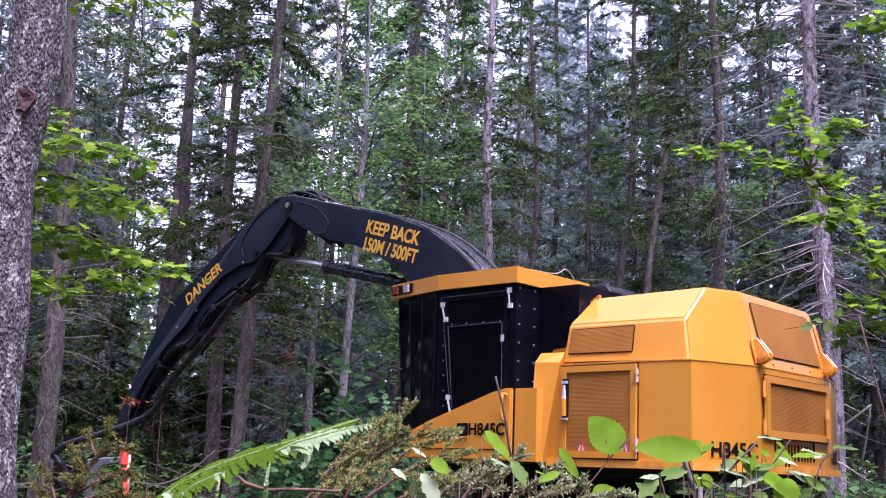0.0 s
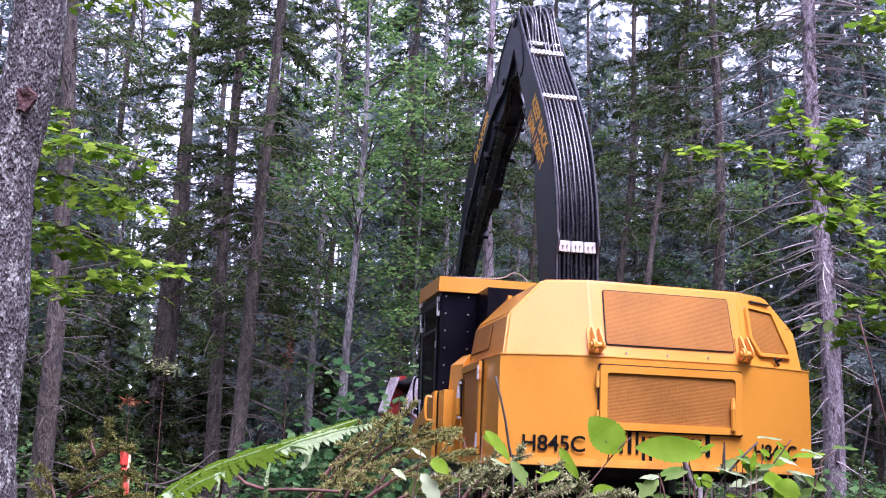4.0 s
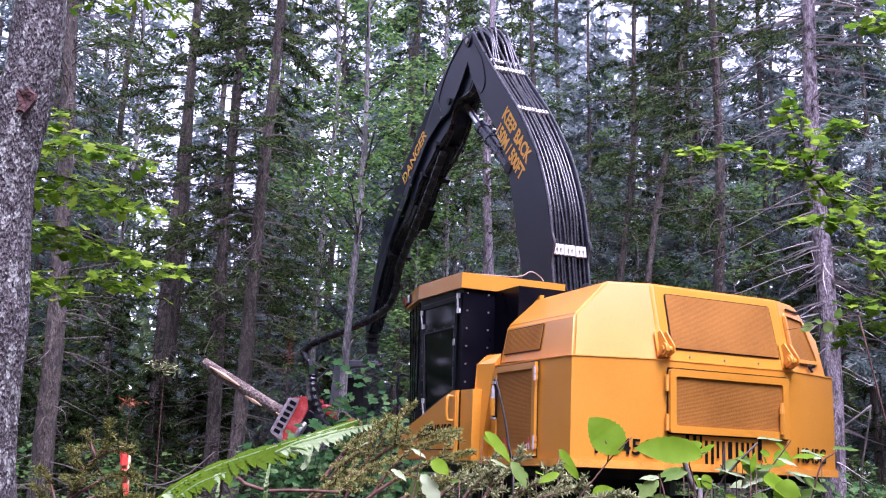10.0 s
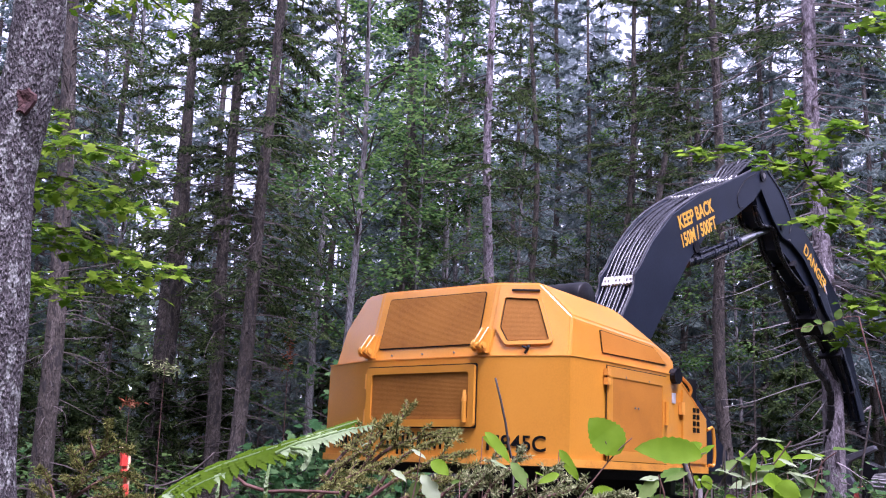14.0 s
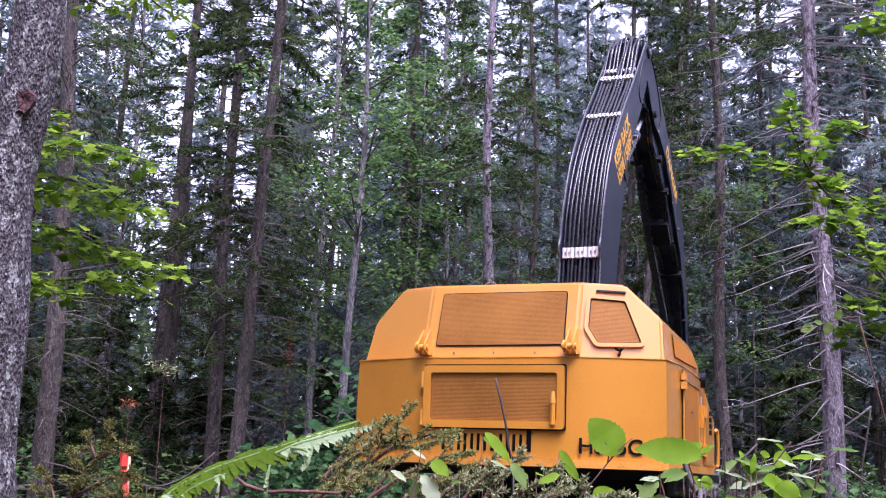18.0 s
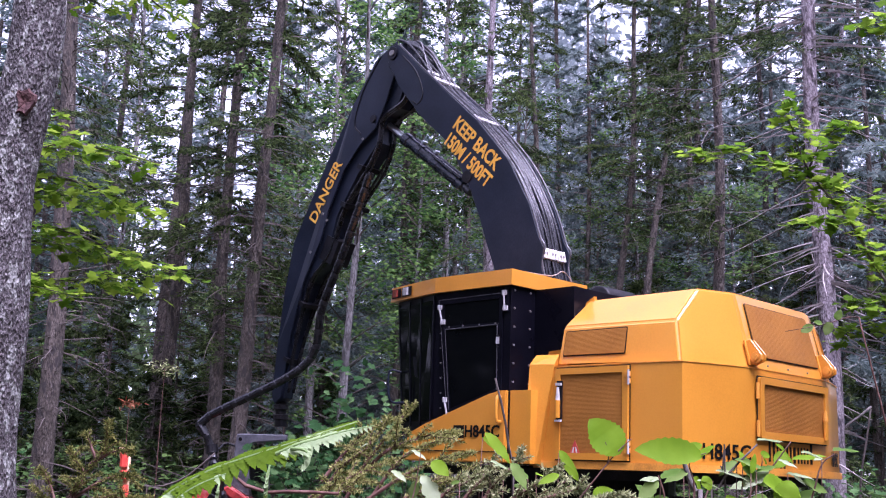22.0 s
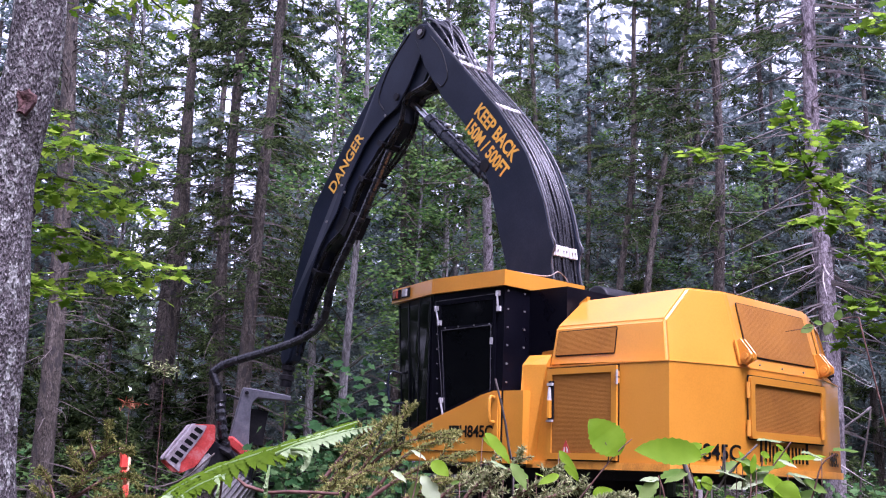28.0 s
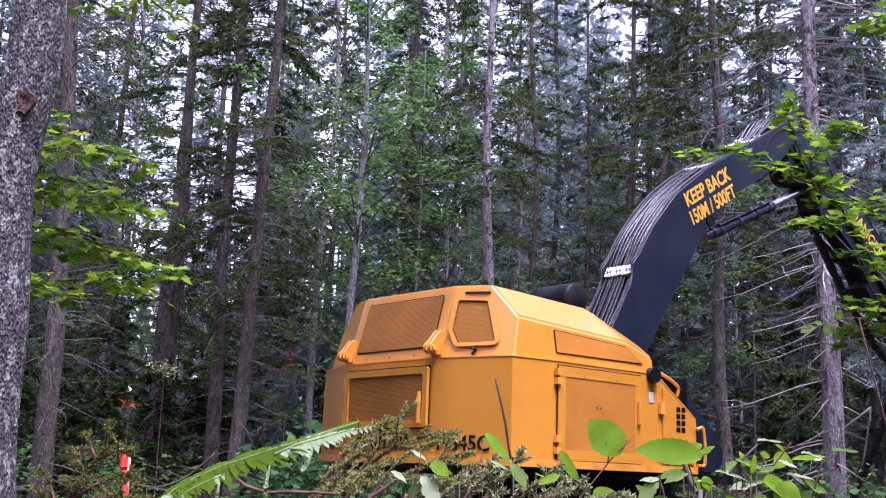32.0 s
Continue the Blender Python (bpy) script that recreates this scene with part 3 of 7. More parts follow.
        tagged(new("crown", sp.mesh("crown", NEEDLE)), kind="stuff").parent = t
    # unseen trees added beside and behind the clearing, to hold back low sky light
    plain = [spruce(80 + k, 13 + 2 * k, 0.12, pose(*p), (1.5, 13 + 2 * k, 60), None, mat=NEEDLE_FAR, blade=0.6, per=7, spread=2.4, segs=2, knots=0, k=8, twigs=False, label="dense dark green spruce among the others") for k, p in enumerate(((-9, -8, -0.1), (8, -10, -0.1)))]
    for k in range(190):
        a = radians(rng.uniform(28, 332))
        d = rng.uniform(9.5, 34)
        x, y = d * math.sin(a), d * math.cos(a)
        if abs(x) < 0.52 * y + 2.2 or (x - 1.5) ** 2 + (y - 12.2) ** 2 < 45:
            continue
        copy_thing(rng.choice(plain), pose(x, y, ground_height(x, y), 0, 0, rng.uniform(0, 360)))


def far_woods():
    """The depth of the forest, too far to tell tree from tree."""
    rng = random.Random(9)
    s = Soup()
    for _ in range(6500):
        y = rng.uniform(58, 85)
        x = rng.uniform(-0.6, 0.6) * y
        z = 0.2 + 12.5 * rng.random() ** 2.1
        for k in range(7):
            d = rnd_dir(rng)
            p = V((x, y, z)) + rnd_dir(rng) * 0.7
            w = (d + V((0, 0, -0.5))).normalized()
            s.blade(p, w, w.cross(rnd_dir(rng)).normalized(), rng.uniform(0.5, 0.9), rng.uniform(0.12, 0.22))
    for _ in range(900):
        y = rng.uniform(48, 58)
        q = V((rng.uniform(-0.45, 0.10) * y, y, 0.5 + 7 * rng.random()))
        for k in range(7):
            w = (rnd_dir(rng) + V((0, 0, -0.5))).normalized()
            s.blade(q + rnd_dir(rng) * 0.8, w, w.cross(rnd_dir(rng)).normalized(), rng.uniform(0.4, 0.8), rng.uniform(0.10, 0.20))
    # unseen foliage ring added outside the view, to cover the bright horizon
    for _ in range(4200):
        a = radians(rng.uniform(27, 333))
        r = rng.uniform(30, 50)
        q = V((r * math.sin(a), r * math.cos(a), 0.2 + 11 * rng.random() ** 1.3))
        for k in range(5):
            w = (rnd_dir(rng) + V((0, 0, -0.5))).normalized()
            s.blade(q + rnd_dir(rng) * 1.0, w, w.cross(rnd_dir(rng)).normalized(), rng.uniform(1.0, 1.8), rng.uniform(0.3, 0.5))
    for _ in range(160):
        y = rng.uniform(56, 80)
        x = rng.uniform(-0.55, 0.55) * y
        s.stick([V((x, y, -0.3)), V((x + rng.uniform(-.5, .5), y, 15))], 0.16, 0.07, 5)
    tagged(new("far_woods", s.mesh("far_woods", DEPTH_LEAF)), "dim green depth of the forest", "woods", kind="stuff")


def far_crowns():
    """Pointed crowns of the trees beyond, one over another; haze is mixed into their colour."""
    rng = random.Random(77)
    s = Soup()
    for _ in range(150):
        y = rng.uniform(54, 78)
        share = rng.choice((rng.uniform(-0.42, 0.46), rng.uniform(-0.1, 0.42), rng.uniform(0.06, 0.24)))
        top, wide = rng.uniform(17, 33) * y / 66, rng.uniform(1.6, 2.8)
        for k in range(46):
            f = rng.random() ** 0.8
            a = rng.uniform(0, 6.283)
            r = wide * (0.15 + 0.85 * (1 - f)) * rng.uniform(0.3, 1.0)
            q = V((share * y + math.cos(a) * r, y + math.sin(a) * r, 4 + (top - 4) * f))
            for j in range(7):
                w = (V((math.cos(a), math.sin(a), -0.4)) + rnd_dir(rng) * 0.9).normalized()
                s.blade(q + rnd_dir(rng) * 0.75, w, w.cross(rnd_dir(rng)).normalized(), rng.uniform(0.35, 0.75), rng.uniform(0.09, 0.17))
    tagged(new("far_crowns", s.mesh("far_crowns", FAR_CROWN)), "far spruce crowns with blue-green haze tinted in", "woods", kind="stuff")


def undergrowth():
    """Low leaves and twigs on the forest floor between the trees."""
    rng = random.Random(21)
    s, tw = Soup(), Soup()
    for _ in range(380):
        y = rng.uniform(15, 38)
        x = rng.uniform(-0.45, 0.42) * y
        if abs(x - AX_) < 3.6 and y < 17:
            continue
        h = rng.uniform(0.2, 1.5)
        leaf_cloud(s, V((x, y, ground_height(x, y) + h)), rng.uniform(0.25, 0.7), 46, rng, 0.10, 0.6)
        tw.stick([V((x, y, -0.1)), V((x + rng.uniform(-.3, .3), y, h * 0.6)), V((x + rng.uniform(-.5, .5), y, h + 0.2))], 0.012, 0.004, 3)
    for _ in range(260):
        y = rng.uniform(16, 32)
        x = rng.uniform(-0.42, 0.42) * y
        a = rng.uniform(0, 6.283)
        p = V((x, y, rng.uniform(0.0, 0.9)))
        d = V((math.cos(a), math.sin(a), rng.uniform(-0.2, 0.5)))
        L = rng.uniform(0.8, 2.6)
        tw.stick([p, p + d * L * 0.5 + rnd_dir(rng) * 0.1, p + d * L], 0.018, 0.005, 3)
    tagged(new("undergrowth", s.mesh("undergrowth", LEAF)), "low green leaves of the forest floor", "undergrowth", kind="stuff")
    tagged(new("fallen_twigs", tw.mesh("fallen_twigs", DEAD_WOOD)), "grey dead twigs and thin stems", "twigs", kind="stuff")


AX_ = 1.479
stand()
far_woods()
far_crowns()
undergrowth()

# ------------------------------------------------------------------ the harvester
# House space: x to its right, y forward along the boom, z up from eye height; the swing axis at x = y = 0.
HANGER = material("grey_hanger_steel", [(0.085, 0.085, 0.098), (0.135, 0.135, 0.150), (0.205, 0.198, 0.205)], 0.55, 7, metal=0.2, bump=0.08)
SHIELD_GREY = material("scuffed_grey_paint", [(0.16, 0.13, 0.14), (0.34, 0.29, 0.30), (0.50, 0.45, 0.45)], 0.5, 9, bump=0.08)
AXIS = (1.479, 12.184)
harvester = thing("tree_harvester", "yellow and black tracked tree harvester with a long black boom", "harvester", pose(AXIS[0], AXIS[1], 0))


def newell(ps):
    n = V((0, 0, 0))
    for a, b in zip(ps, ps[1:] + ps[:1]):
        n += V(((a.y - b.y) * (a.z + b.z), (a.z - b.z) * (a.x + b.x), (a.x - b.x) * (a.y + b.y)))
    return n.normalized()


def rounded(ps, r, seg=4):
    ps = [V(p) for p in ps]
    out = []
    for i, p in enumerate(ps):
        a, b = (ps[i - 1] - p).normalized(), (ps[(i + 1) % len(ps)] - p).normalized()
        for k in range(seg + 1):
            t = k / seg
            out.append(p + a * r * (1 - t) ** 2 + b * r * t ** 2)
    return out


def slab(ps, t0, t1, out, bm=None):
    """A polygon in space as a plate between the heights t0 and t1 over its plane, on the side of out."""
    bm = bm or bmesh.new()
    ps = [V(p) for p in ps]
    n = newell(ps)
    if n.dot(V(out)) < 0:
        n = -n
    return loft([[p + n * t0 for p in ps], [p + n * t1 for p in ps]], bm)


def rim(ps, inner, t0, t1, out, bm=None):
    """A flat frame between an outer and an inner line of as many points."""
    bm = bm or bmesh.new()
    ps, inner = [V(p) for p in ps], [V(p) for p in inner]
    n = newell(ps)
    if n.dot(V(out)) < 0:
        n = -n
    k = len(ps)
    vs = [[bm.verts.new(p + n * t) for p in line] for line, t in ((ps, t0), (ps, t1), (inner, t1), (inner, t0))]
    for a, b in zip(vs, vs[1:] + vs[:1]):
        for i in range(k):
            bm.faces.new((a[i], a[(i + 1) % k], b[(i + 1) % k], b[i]))
    return bm


def shrink(ps, d):
    """A convex polygon drawn in by d metres."""
    ps = [V(p) for p in ps]
    n = newell(ps)
    out = []
    k = len(ps)
    for i, p in enumerate(ps):
        e0, e1 = (p - ps[i - 1]).normalized(), (ps[(i + 1) % k] - p).normalized()
        n0, n1 = n.cross(e0), n.cross(e1)
        m = (n0 + n1).normalized()
        out.append(p + m * d / max(m.dot(n0), 0.3))
    return out


bolt_mesh = []


def bolt(p, out, r=0.012, host=None):
    """One hexagon bolt head, its axis along out."""
    if not bolt_mesh:
        o = part("bolt", ring_bar((0, 0, -0.004), (0, 0, 0.010), 0.012, 6), STEEL, host)
        bolt_mesh.append(o.data)
    else:
        o = new("bolt", bolt_mesh[0])
        o.parent = host
    o.matrix_basis = Matrix.Translation(p) @ V(out).normalized().to_track_quat("Z", "Y").to_matrix().to_4x4() @ Matrix.Diagonal((r / 0.012, r / 0.012, 1, 1))


# --- lower body: a closed engine bay with chamfered rear corners
PLAN = [(-1.43, -0.62), (-1.475, -1.70), (-1.46, -2.245), (-0.74, -2.495), (0.74, -2.495), (1.46, -2.245), (1.485, -1.68), (1.40, -0.32), (1.40, 0.27), (0.62, 0.27), (-0.42, 0.27), (-0.42, -0.62)]
B0, B1 = 0.085, 1.0


def bent(line, corners, reach_, seg=8):
    """The plan with some of its corners drawn as wide sheet-metal bends."""
    out = []
    for i, q in enumerate(line):
        if q not in corners:
            out.append(q)
            continue
        a, b = V(line[i - 1]), V(line[(i + 1) % len(line)])
        c = V(q)
        u, w = (a - c).normalized() * reach_, (b - c).normalized() * reach_
        out += [tuple(c + u * (1 - k / seg) ** 2 + w * (k / seg) ** 2) for k in range(seg + 1)]
    return out


PLAN = bent(PLAN, [(-0.74, -2.495), (0.74, -2.495)], 0.24)
bm = loft([[(x, y, B0) for x, y in PLAN], [(x, y, 0.55) for x, y in PLAN], [(x * 0.995, y * 0.998, B1) for x, y in PLAN]])
# the front end on the right-hand side slopes down
for v in bm.verts:
    if v.co.y > 0.2 and v.co.z > 0.9:
        v.co.z = 0.60
bevel(bm, 0.025, 2, 25)
house = part("house", bm, YELLOW, harvester, "yellow sheet-steel engine house", smooth=True)
house.data.set_sharp_from_angle(angle=radians(9))
bm = loft([[(x * 1.012, y * 1.008, B0 - 0.015) for x, y in PLAN], [(x * 1.012, y * 1.008, B0 + 0.05) for x, y in PLAN]])
bevel(bm, 0.008)
part("bottom_skirt", bm, YELLOW_WORN, house, "worn yellow lower edge")
part("turntable", loft([[(1.05 * math.cos(a), 1.05 * math.sin(a), z) for a in np.linspace(0, 6.283, 32, endpoint=False)] for z in (-0.16, B0)]), BLACK_WORN, house, "black slewing ring")
part("belly_plate", box(-1.36, 1.36, -2.1, 0.9, -0.02, B0 - 0.02, w=0.01), BLACK_WORN, house)

# --- hood over the engine, tapering to the front


def onto(p, a, b, c, axis):
    """p moved along one axis into the plane of a, b and c."""
    p, a, b, c = V(p), V(a), V(b), V(c)
    n = (b - a).cross(c - a)
    p[axis] -= n.dot(p - a) / n[axis]
    return tuple(p)


bl, br = (-0.69, -2.475, 1.004), (0.72, -2.475, 1.004)
hl = [(-1.42, -2.20, 1.004), (-1.36, -2.14, 1.37), (-1.06, -2.19, 1.685), (-0.69, -2.30, 1.685)]
hr = [(0.72, -2.30, 1.675), (1.07, -2.19, 1.665), (1.385, -2.14, 1.36), (1.42, -2.20, 1.004)]
for k in (1, 2):
    hl[k] = onto(hl[k], hl[0], bl, hl[3], 1)
    hr[k] = onto(hr[k], hr[3], br, hr[0], 1)
fl = [(-1.385, -0.84, 1.03), (-1.37, -0.86, 1.38), (-1.06, -0.96, 1.66), (-0.69, -0.96, 1.68)]
fr = [(0.72, -0.96, 1.67), (1.05, -0.93, 1.655), (1.36, -0.70, 1.27), (1.39, -0.66, 1.004)]
fl[1] = onto(fl[1], hl[0], fl[0], hl[1], 0)
fr[2] = onto(fr[2], hr[3], fr[3], hr[2], 0)
fl[2] = onto(fl[2], hl[1], hl[2], fl[1], 2)
fr[1] = onto(fr[1], hr[1], hr[2], fr[2], 2)
tip = [(1.22, -0.36, 1.27), (1.36, -0.33, 1.15), (1.38, -0.33, 1.004), (0.85, -0.33, 1.20)]
bm = bmesh.new()
nv = lambda ps: [bm.verts.new(p) for p in ps]
HL, HR, FL, FR, TP = nv(hl), nv(hr), nv(fl), nv(fr), nv(tip)
BL, BR = bm.verts.new(bl), bm.verts.new(br)
FB = nv([(-0.69, -0.96, 1.0), (0.72, -0.96, 1.0)])
for f in ([HL[0], BL, HL[3], HL[2], HL[1]], [BL, BR, HR[0], HL[3]], [BR, HR[3], HR[2], HR[1], HR[0]],
          [HL[3], HR[0], FR[0], FL[3]], [HL[0], HL[1], FL[1], FL[0]], [HL[1], HL[2], FL[2], FL[1]], [HL[2], HL[3], FL[3], FL[2]],
          [HR[0], HR[1], FR[1], FR[0]], [HR[1], HR[2], FR[2], FR[1]], [HR[2], HR[3], FR[3], FR[2]],
          [FL[0], FL[1], FL[2], FL[3], FB[0]], [FB[0], FL[3], FR[0], FB[1]],
          [FR[1], FR[2], TP[1], TP[0]], [FR[2], FR[3], TP[2], TP[1]], [FR[0], FR[1], TP[0], TP[3]], [TP[0], TP[1], TP[2], TP[3]],
          [FR[0], TP[3], FB[1]], [TP[3], TP[2], FB[1]]):
    bm.faces.new(f)
bmesh.ops.recalc_face_normals(bm, faces=bm.faces)
bevel(bm, 0.022, 3, 12)
hood = part("hood", bm, YELLOW, house, "yellow sloped engine hood", smooth=True)
hood.data.set_sharp_from_angle(angle=radians(12))
# the fold line under the hood
bm = loft([[(x * 1.0, y * 1.0, 0.994) for x, y in PLAN[:-3]] + [(0.5, -0.5, 0.994)], [(x * 1.0, y * 1.0, 1.003) for x, y in PLAN[:-3]] + [(0.5, -0.5, 1.003)]])
for v in bm.verts:
    if v.co.y > 0:
        v.co.z -= 0.40
part("hood_seam", bm, YELLOW_WORN, house)
part("hood_horn", prism([(-1.02, 1.58), (-0.84, 1.60), (-1.02, 1.70)], "x", -1.06, -1.02), YELLOW, house)


def grille(name, ps, out, frame=0.0, r=0.03, depth=0.012, host=None):
    """A punched sheet with a dark groove round it, and a raised frame where it has one."""
    ps = rounded(ps, r)
    host = host or house
    part("grille_edge", slab(ps, 0.001, 0.005, out), BLACK_WORN, host)
    part(name, slab(shrink(ps, 0.010), 0.002, depth, out), GRILLE, host, "perforated yellow-brown grille")
    if frame:
        part("grille_frame", rim(shrink(ps, -frame), ps, 0.003, 0.028, out), YELLOW, host)


# rear: hood grille, corner grille, lower door
yz = lambda x, z: (x, -2.475 + (z - 1.004) * (0.175 / 0.676) - 0.004, z)
grille("hood_grille", [yz(-0.575, 1.60), yz(0.61, 1.595), yz(0.62, 1.10), yz(-0.585, 1.10)], (0, -1, 0.2))
cor = lambda s, z: tuple(V((0.72, -2.475, 1.004)).lerp(V((1.42, -2.20, 1.004)), s) + (V((0.72, -2.30, 1.675)) - V((0.72, -2.475, 1.004))) * ((z - 1.004) / 0.671) + V((0.15, -0.3, 0.1)) * 0.012)
grille("corner_grille", [cor(0.12, 1.52), cor(0.52, 1.50), cor(0.74, 1.13), cor(0.24, 1.12), cor(0.12, 1.25)], (0.4, -1, 0.2), frame=0.035, r=0.02)
part("grab_slot", slab([cor(0.18, 1.60), cor(0.52, 1.59), cor(0.52, 1.575), cor(0.18, 1.585)], 0.002, 0.02, (0.4, -1, 0.2)), BLACK_WORN, house)
rear = lambda x, z: (x, -2.499, z)
D = [rear(-0.665, 0.935), rear(0.66, 0.935), rear(0.66, 0.37), rear(-0.665, 0.37)]
part("door_gap", slab(rounded(D, 0.02), 0.0, 0.004, (0, -1, 0)), BLACK_WORN, house)
rear_door = part("rear_door", rim(rounded(shrink(D, 0.012), 0.03), rounded(shrink(D, 0.075), 0.03), 0.002, 0.035, (0, -1, 0)), YELLOW, house, "yellow rear service door frame")
part("door_grille", slab(rounded(shrink(D, 0.074), 0.03), 0.002, 0.016, (0, -1, 0)), GRILLE, house, "perforated yellow-brown grille")
part("door_latch", tube([(0.555, -2.545, 0.42), (0.555, -2.545, 0.60)], 0.022, 8), YELLOW, house)
part("latch_head", tube([(0.555, -2.545, 0.60), (0.555, -2.545, 0.70)], [0.026, 0.014], 8), YELLOW_WORN, house)
for z in (0.80, 0.47):
    part("door_hinge", tube([(-0.672, -2.515, z - 0.07), (-0.672, -2.515, z + 0.07)], 0.016, 8), YELLOW_WORN, house)
for x in (-0.40, -0.02, 0.36):
    bolt((x, -2.468, 1.04), (0, -1, 0.2), 0.009, house)
for sx in (-0.675, 0.70):
    for e in (-0.032, 0.032):
        bm = prism([(-2.43, 1.02), (-2.50, 1.02), (-2.585, 1.06), (-2.585, 1.11), (-2.47, 1.25), (-2.42, 1.23)], "x", sx + e - 0.008, sx + e + 0.008, w=0.003)
        part("lifting_bracket", bm, YELLOW, house)
    part("bracket_pin", tube([(sx - 0.075, -2.535, 1.085), (sx + 0.055, -2.535, 1.085)], 0.028, 12), YELLOW_WORN, house)
    part("pin_washer", tube([(sx - 0.060, -2.535, 1.085), (sx - 0.042, -2.535, 1.085)], 0.052, 14), YELLOW_WORN, house)
    part("bracket_foot", slab([(sx - 0.07, -2.474, 1.02), (sx + 0.07, -2.474, 1.02), (sx + 0.07, -2.418, 1.235), (sx - 0.07, -2.418, 1.235)], 0.0, 0.012, (0, -1, 0.2)), YELLOW, house)
bm = bmesh.new()
for a in range(3):
    tube([(1.08 - 0.0, -2.34, 1.06), (1.08 + 0.04 * math.cos(a * 2.1 + 0.5), -2.38, 1.06 + 0.04 * math.sin(a * 2.1 + 0.5))], 0.012, 6, bm)
part("hand_knob", bm, BLACK_WORN, house)

# left side: hood window grille, engine door
lx = lambda y, z: tuple(V(onto((-1.38, y, z), hl[0], fl[0], hl[1], 0)) - V((0.003, 0, 0)))
grille("side_grille", [lx(-0.915, 1.335), lx(-1.62, 1.34), lx(-1.62, 1.09), lx(-0.905, 1.095)], (-1, 0, 0), r=0.02)
side_x = lambda y: -1.43 - (-0.62 - y) * 0.0417 - 0.002
D = [(side_x(-0.885), -0.885, 0.985), (side_x(-1.735), -1.735, 0.985), (side_x(-1.735), -1.735, 0.14), (side_x(-0.885), -0.885, 0.14)]
part("door_gap", slab(D, 0.0, 0.004, (-1, 0, 0)), BLACK_WORN, house)
part("engine_door", rim(shrink(D, 0.01), shrink(D, 0.068), 0.002, 0.032, (-1, 0, 0)), YELLOW, house, "yellow engine service door frame")
part("door_grille", slab(shrink(D, 0.066), 0.002, 0.016, (-1, 0, 0)), GRILLE, house, "perforated yellow-brown grille")
for z in (0.90, 0.84, 0.30, 0.24):
    part("door_hinge", box(-1.520, -1.49, -1.745, -1.700, z - 0.022, z + 0.022, w=0.006), YELLOW_WORN, house)
    part("hinge_pin", tube([(-1.524, -1.742, z - 0.034), (-1.524, -1.742, z + 0.034)], 0.010, 8), PALE_STEEL, house)
part("latch_plate", box(-1.492, -1.478, -0.985, -0.925, 0.50, 0.86, w=0.004), BLACK_WORN, house)
part("door_latch", tube([(-1.512, -0.955, 0.52), (-1.512, -0.955, 0.68)], 0.024, 8), YELLOW, house)
part("latch_head", tube([(-1.512, -0.955, 0.68), (-1.512, -0.955, 0.80)], [0.022, 0.012], 8), PALE_STEEL, house)
part("latch_bolt", box(-1.515, -1.49, -0.985, -0.925, 0.815, 0.84, w=0.005), PALE_STEEL, house)
part("latch_foot", box(-1.515, -1.49, -0.99, -0.92, 0.485, 0.505, w=0.005), PALE_STEEL, house)
for y in (-1.13, -1.60):
    x = side_x(y) - 0.017
    part("warning_label", slab([(x, y - 0.06, 0.20), (x, y + 0.06, 0.20), (x, y, 0.325)], 0.002, 0.005, (-1, 0, 0)), RED, house, "red triangular warning label")
    for a in (-0.022, 0.022):
        part("label_bar", slab([(x, y + a - 0.010, 0.212), (x, y + a + 0.010, 0.212), (x, y + a * 0.5 + 0.005, 0.262), (x, y + a * 0.5 - 0.005, 0.262)], 0.005, 0.0065, (-1, 0, 0)), WHITE, house)

# right side: hood window, engine door, stepped front compartment
rx = lambda y, z: tuple(V(onto((1.38, y, z), hr[3], fr[3], hr[2], 0)) + V((0.003, 0, 0)))
W4 = rounded([rx(-1.70, 1.285), rx(-0.74, 1.225), rx(-0.50, 1.075), rx(-1.68, 1.075)], 0.02)
part("window_edge", slab(W4, 0.001, 0.005, (1, 0, 0)), BLACK_WORN, house)
part("side_window", slab(shrink(W4, 0.008), 0.002, 0.010, (1, 0, 0)), YELLOW_DUSTY, house, "dusty fine-meshed yellow side panel")
sr = lambda y: 1.485 + (y + 1.68) * -0.0625 + 0.003
D = [(sr(-1.745), -1.745, 0.965), (sr(-0.57), -0.57, 0.965), (sr(-0.57), -0.57, 0.13), (sr(-1.745), -1.745, 0.13)]
part("door_gap", slab(D, 0.0, 0.004, (1, 0, 0)), BLACK_WORN, house)
part("engine_door", rim(shrink(D, 0.01), shrink(D, 0.10), 0.002, 0.016, (1, 0, 0)), YELLOW, house, "yellow engine service door frame")
part("door_sheet", slab(shrink(D, 0.098), 0.002, 0.010, (1, 0, 0)), YELLOW_DUSTY, house, "dusty plain yellow door sheet")
for y, z in ((-1.22, 0.62), (-1.16, 0.62), (-1.40, 0.88), (-0.95, 0.88), (-0.85, 0.30), (-0.80, 0.34)):
    bolt((sr(y) + 0.010, y, z), (1, 0, 0), 0.010, house)
for z in (0.90, 0.82, 0.32, 0.22):
    part("door_hinge", box(1.485, 1.53, -1.77, -1.72, z - 0.03, z + 0.03, w=0.006), YELLOW_WORN, house)
part("door_latch", tube([(1.455, -0.62, 0.5), (1.455, -0.62, 0.72)], 0.022, 8), YELLOW, house)
part("filler_cap", tube([(1.39, -0.40, 0.98), (1.46, -0.40, 0.98)], 0.075, 16), BLACK_WORN, house)
part("warning_label", slab([(1.404, -0.44, 0.82), (1.404, -0.37, 0.82), (1.404, -0.37, 0.72), (1.404, -0.44, 0.72)], 0.002, 0.006, (1, 0, 0)), WHITE, house)
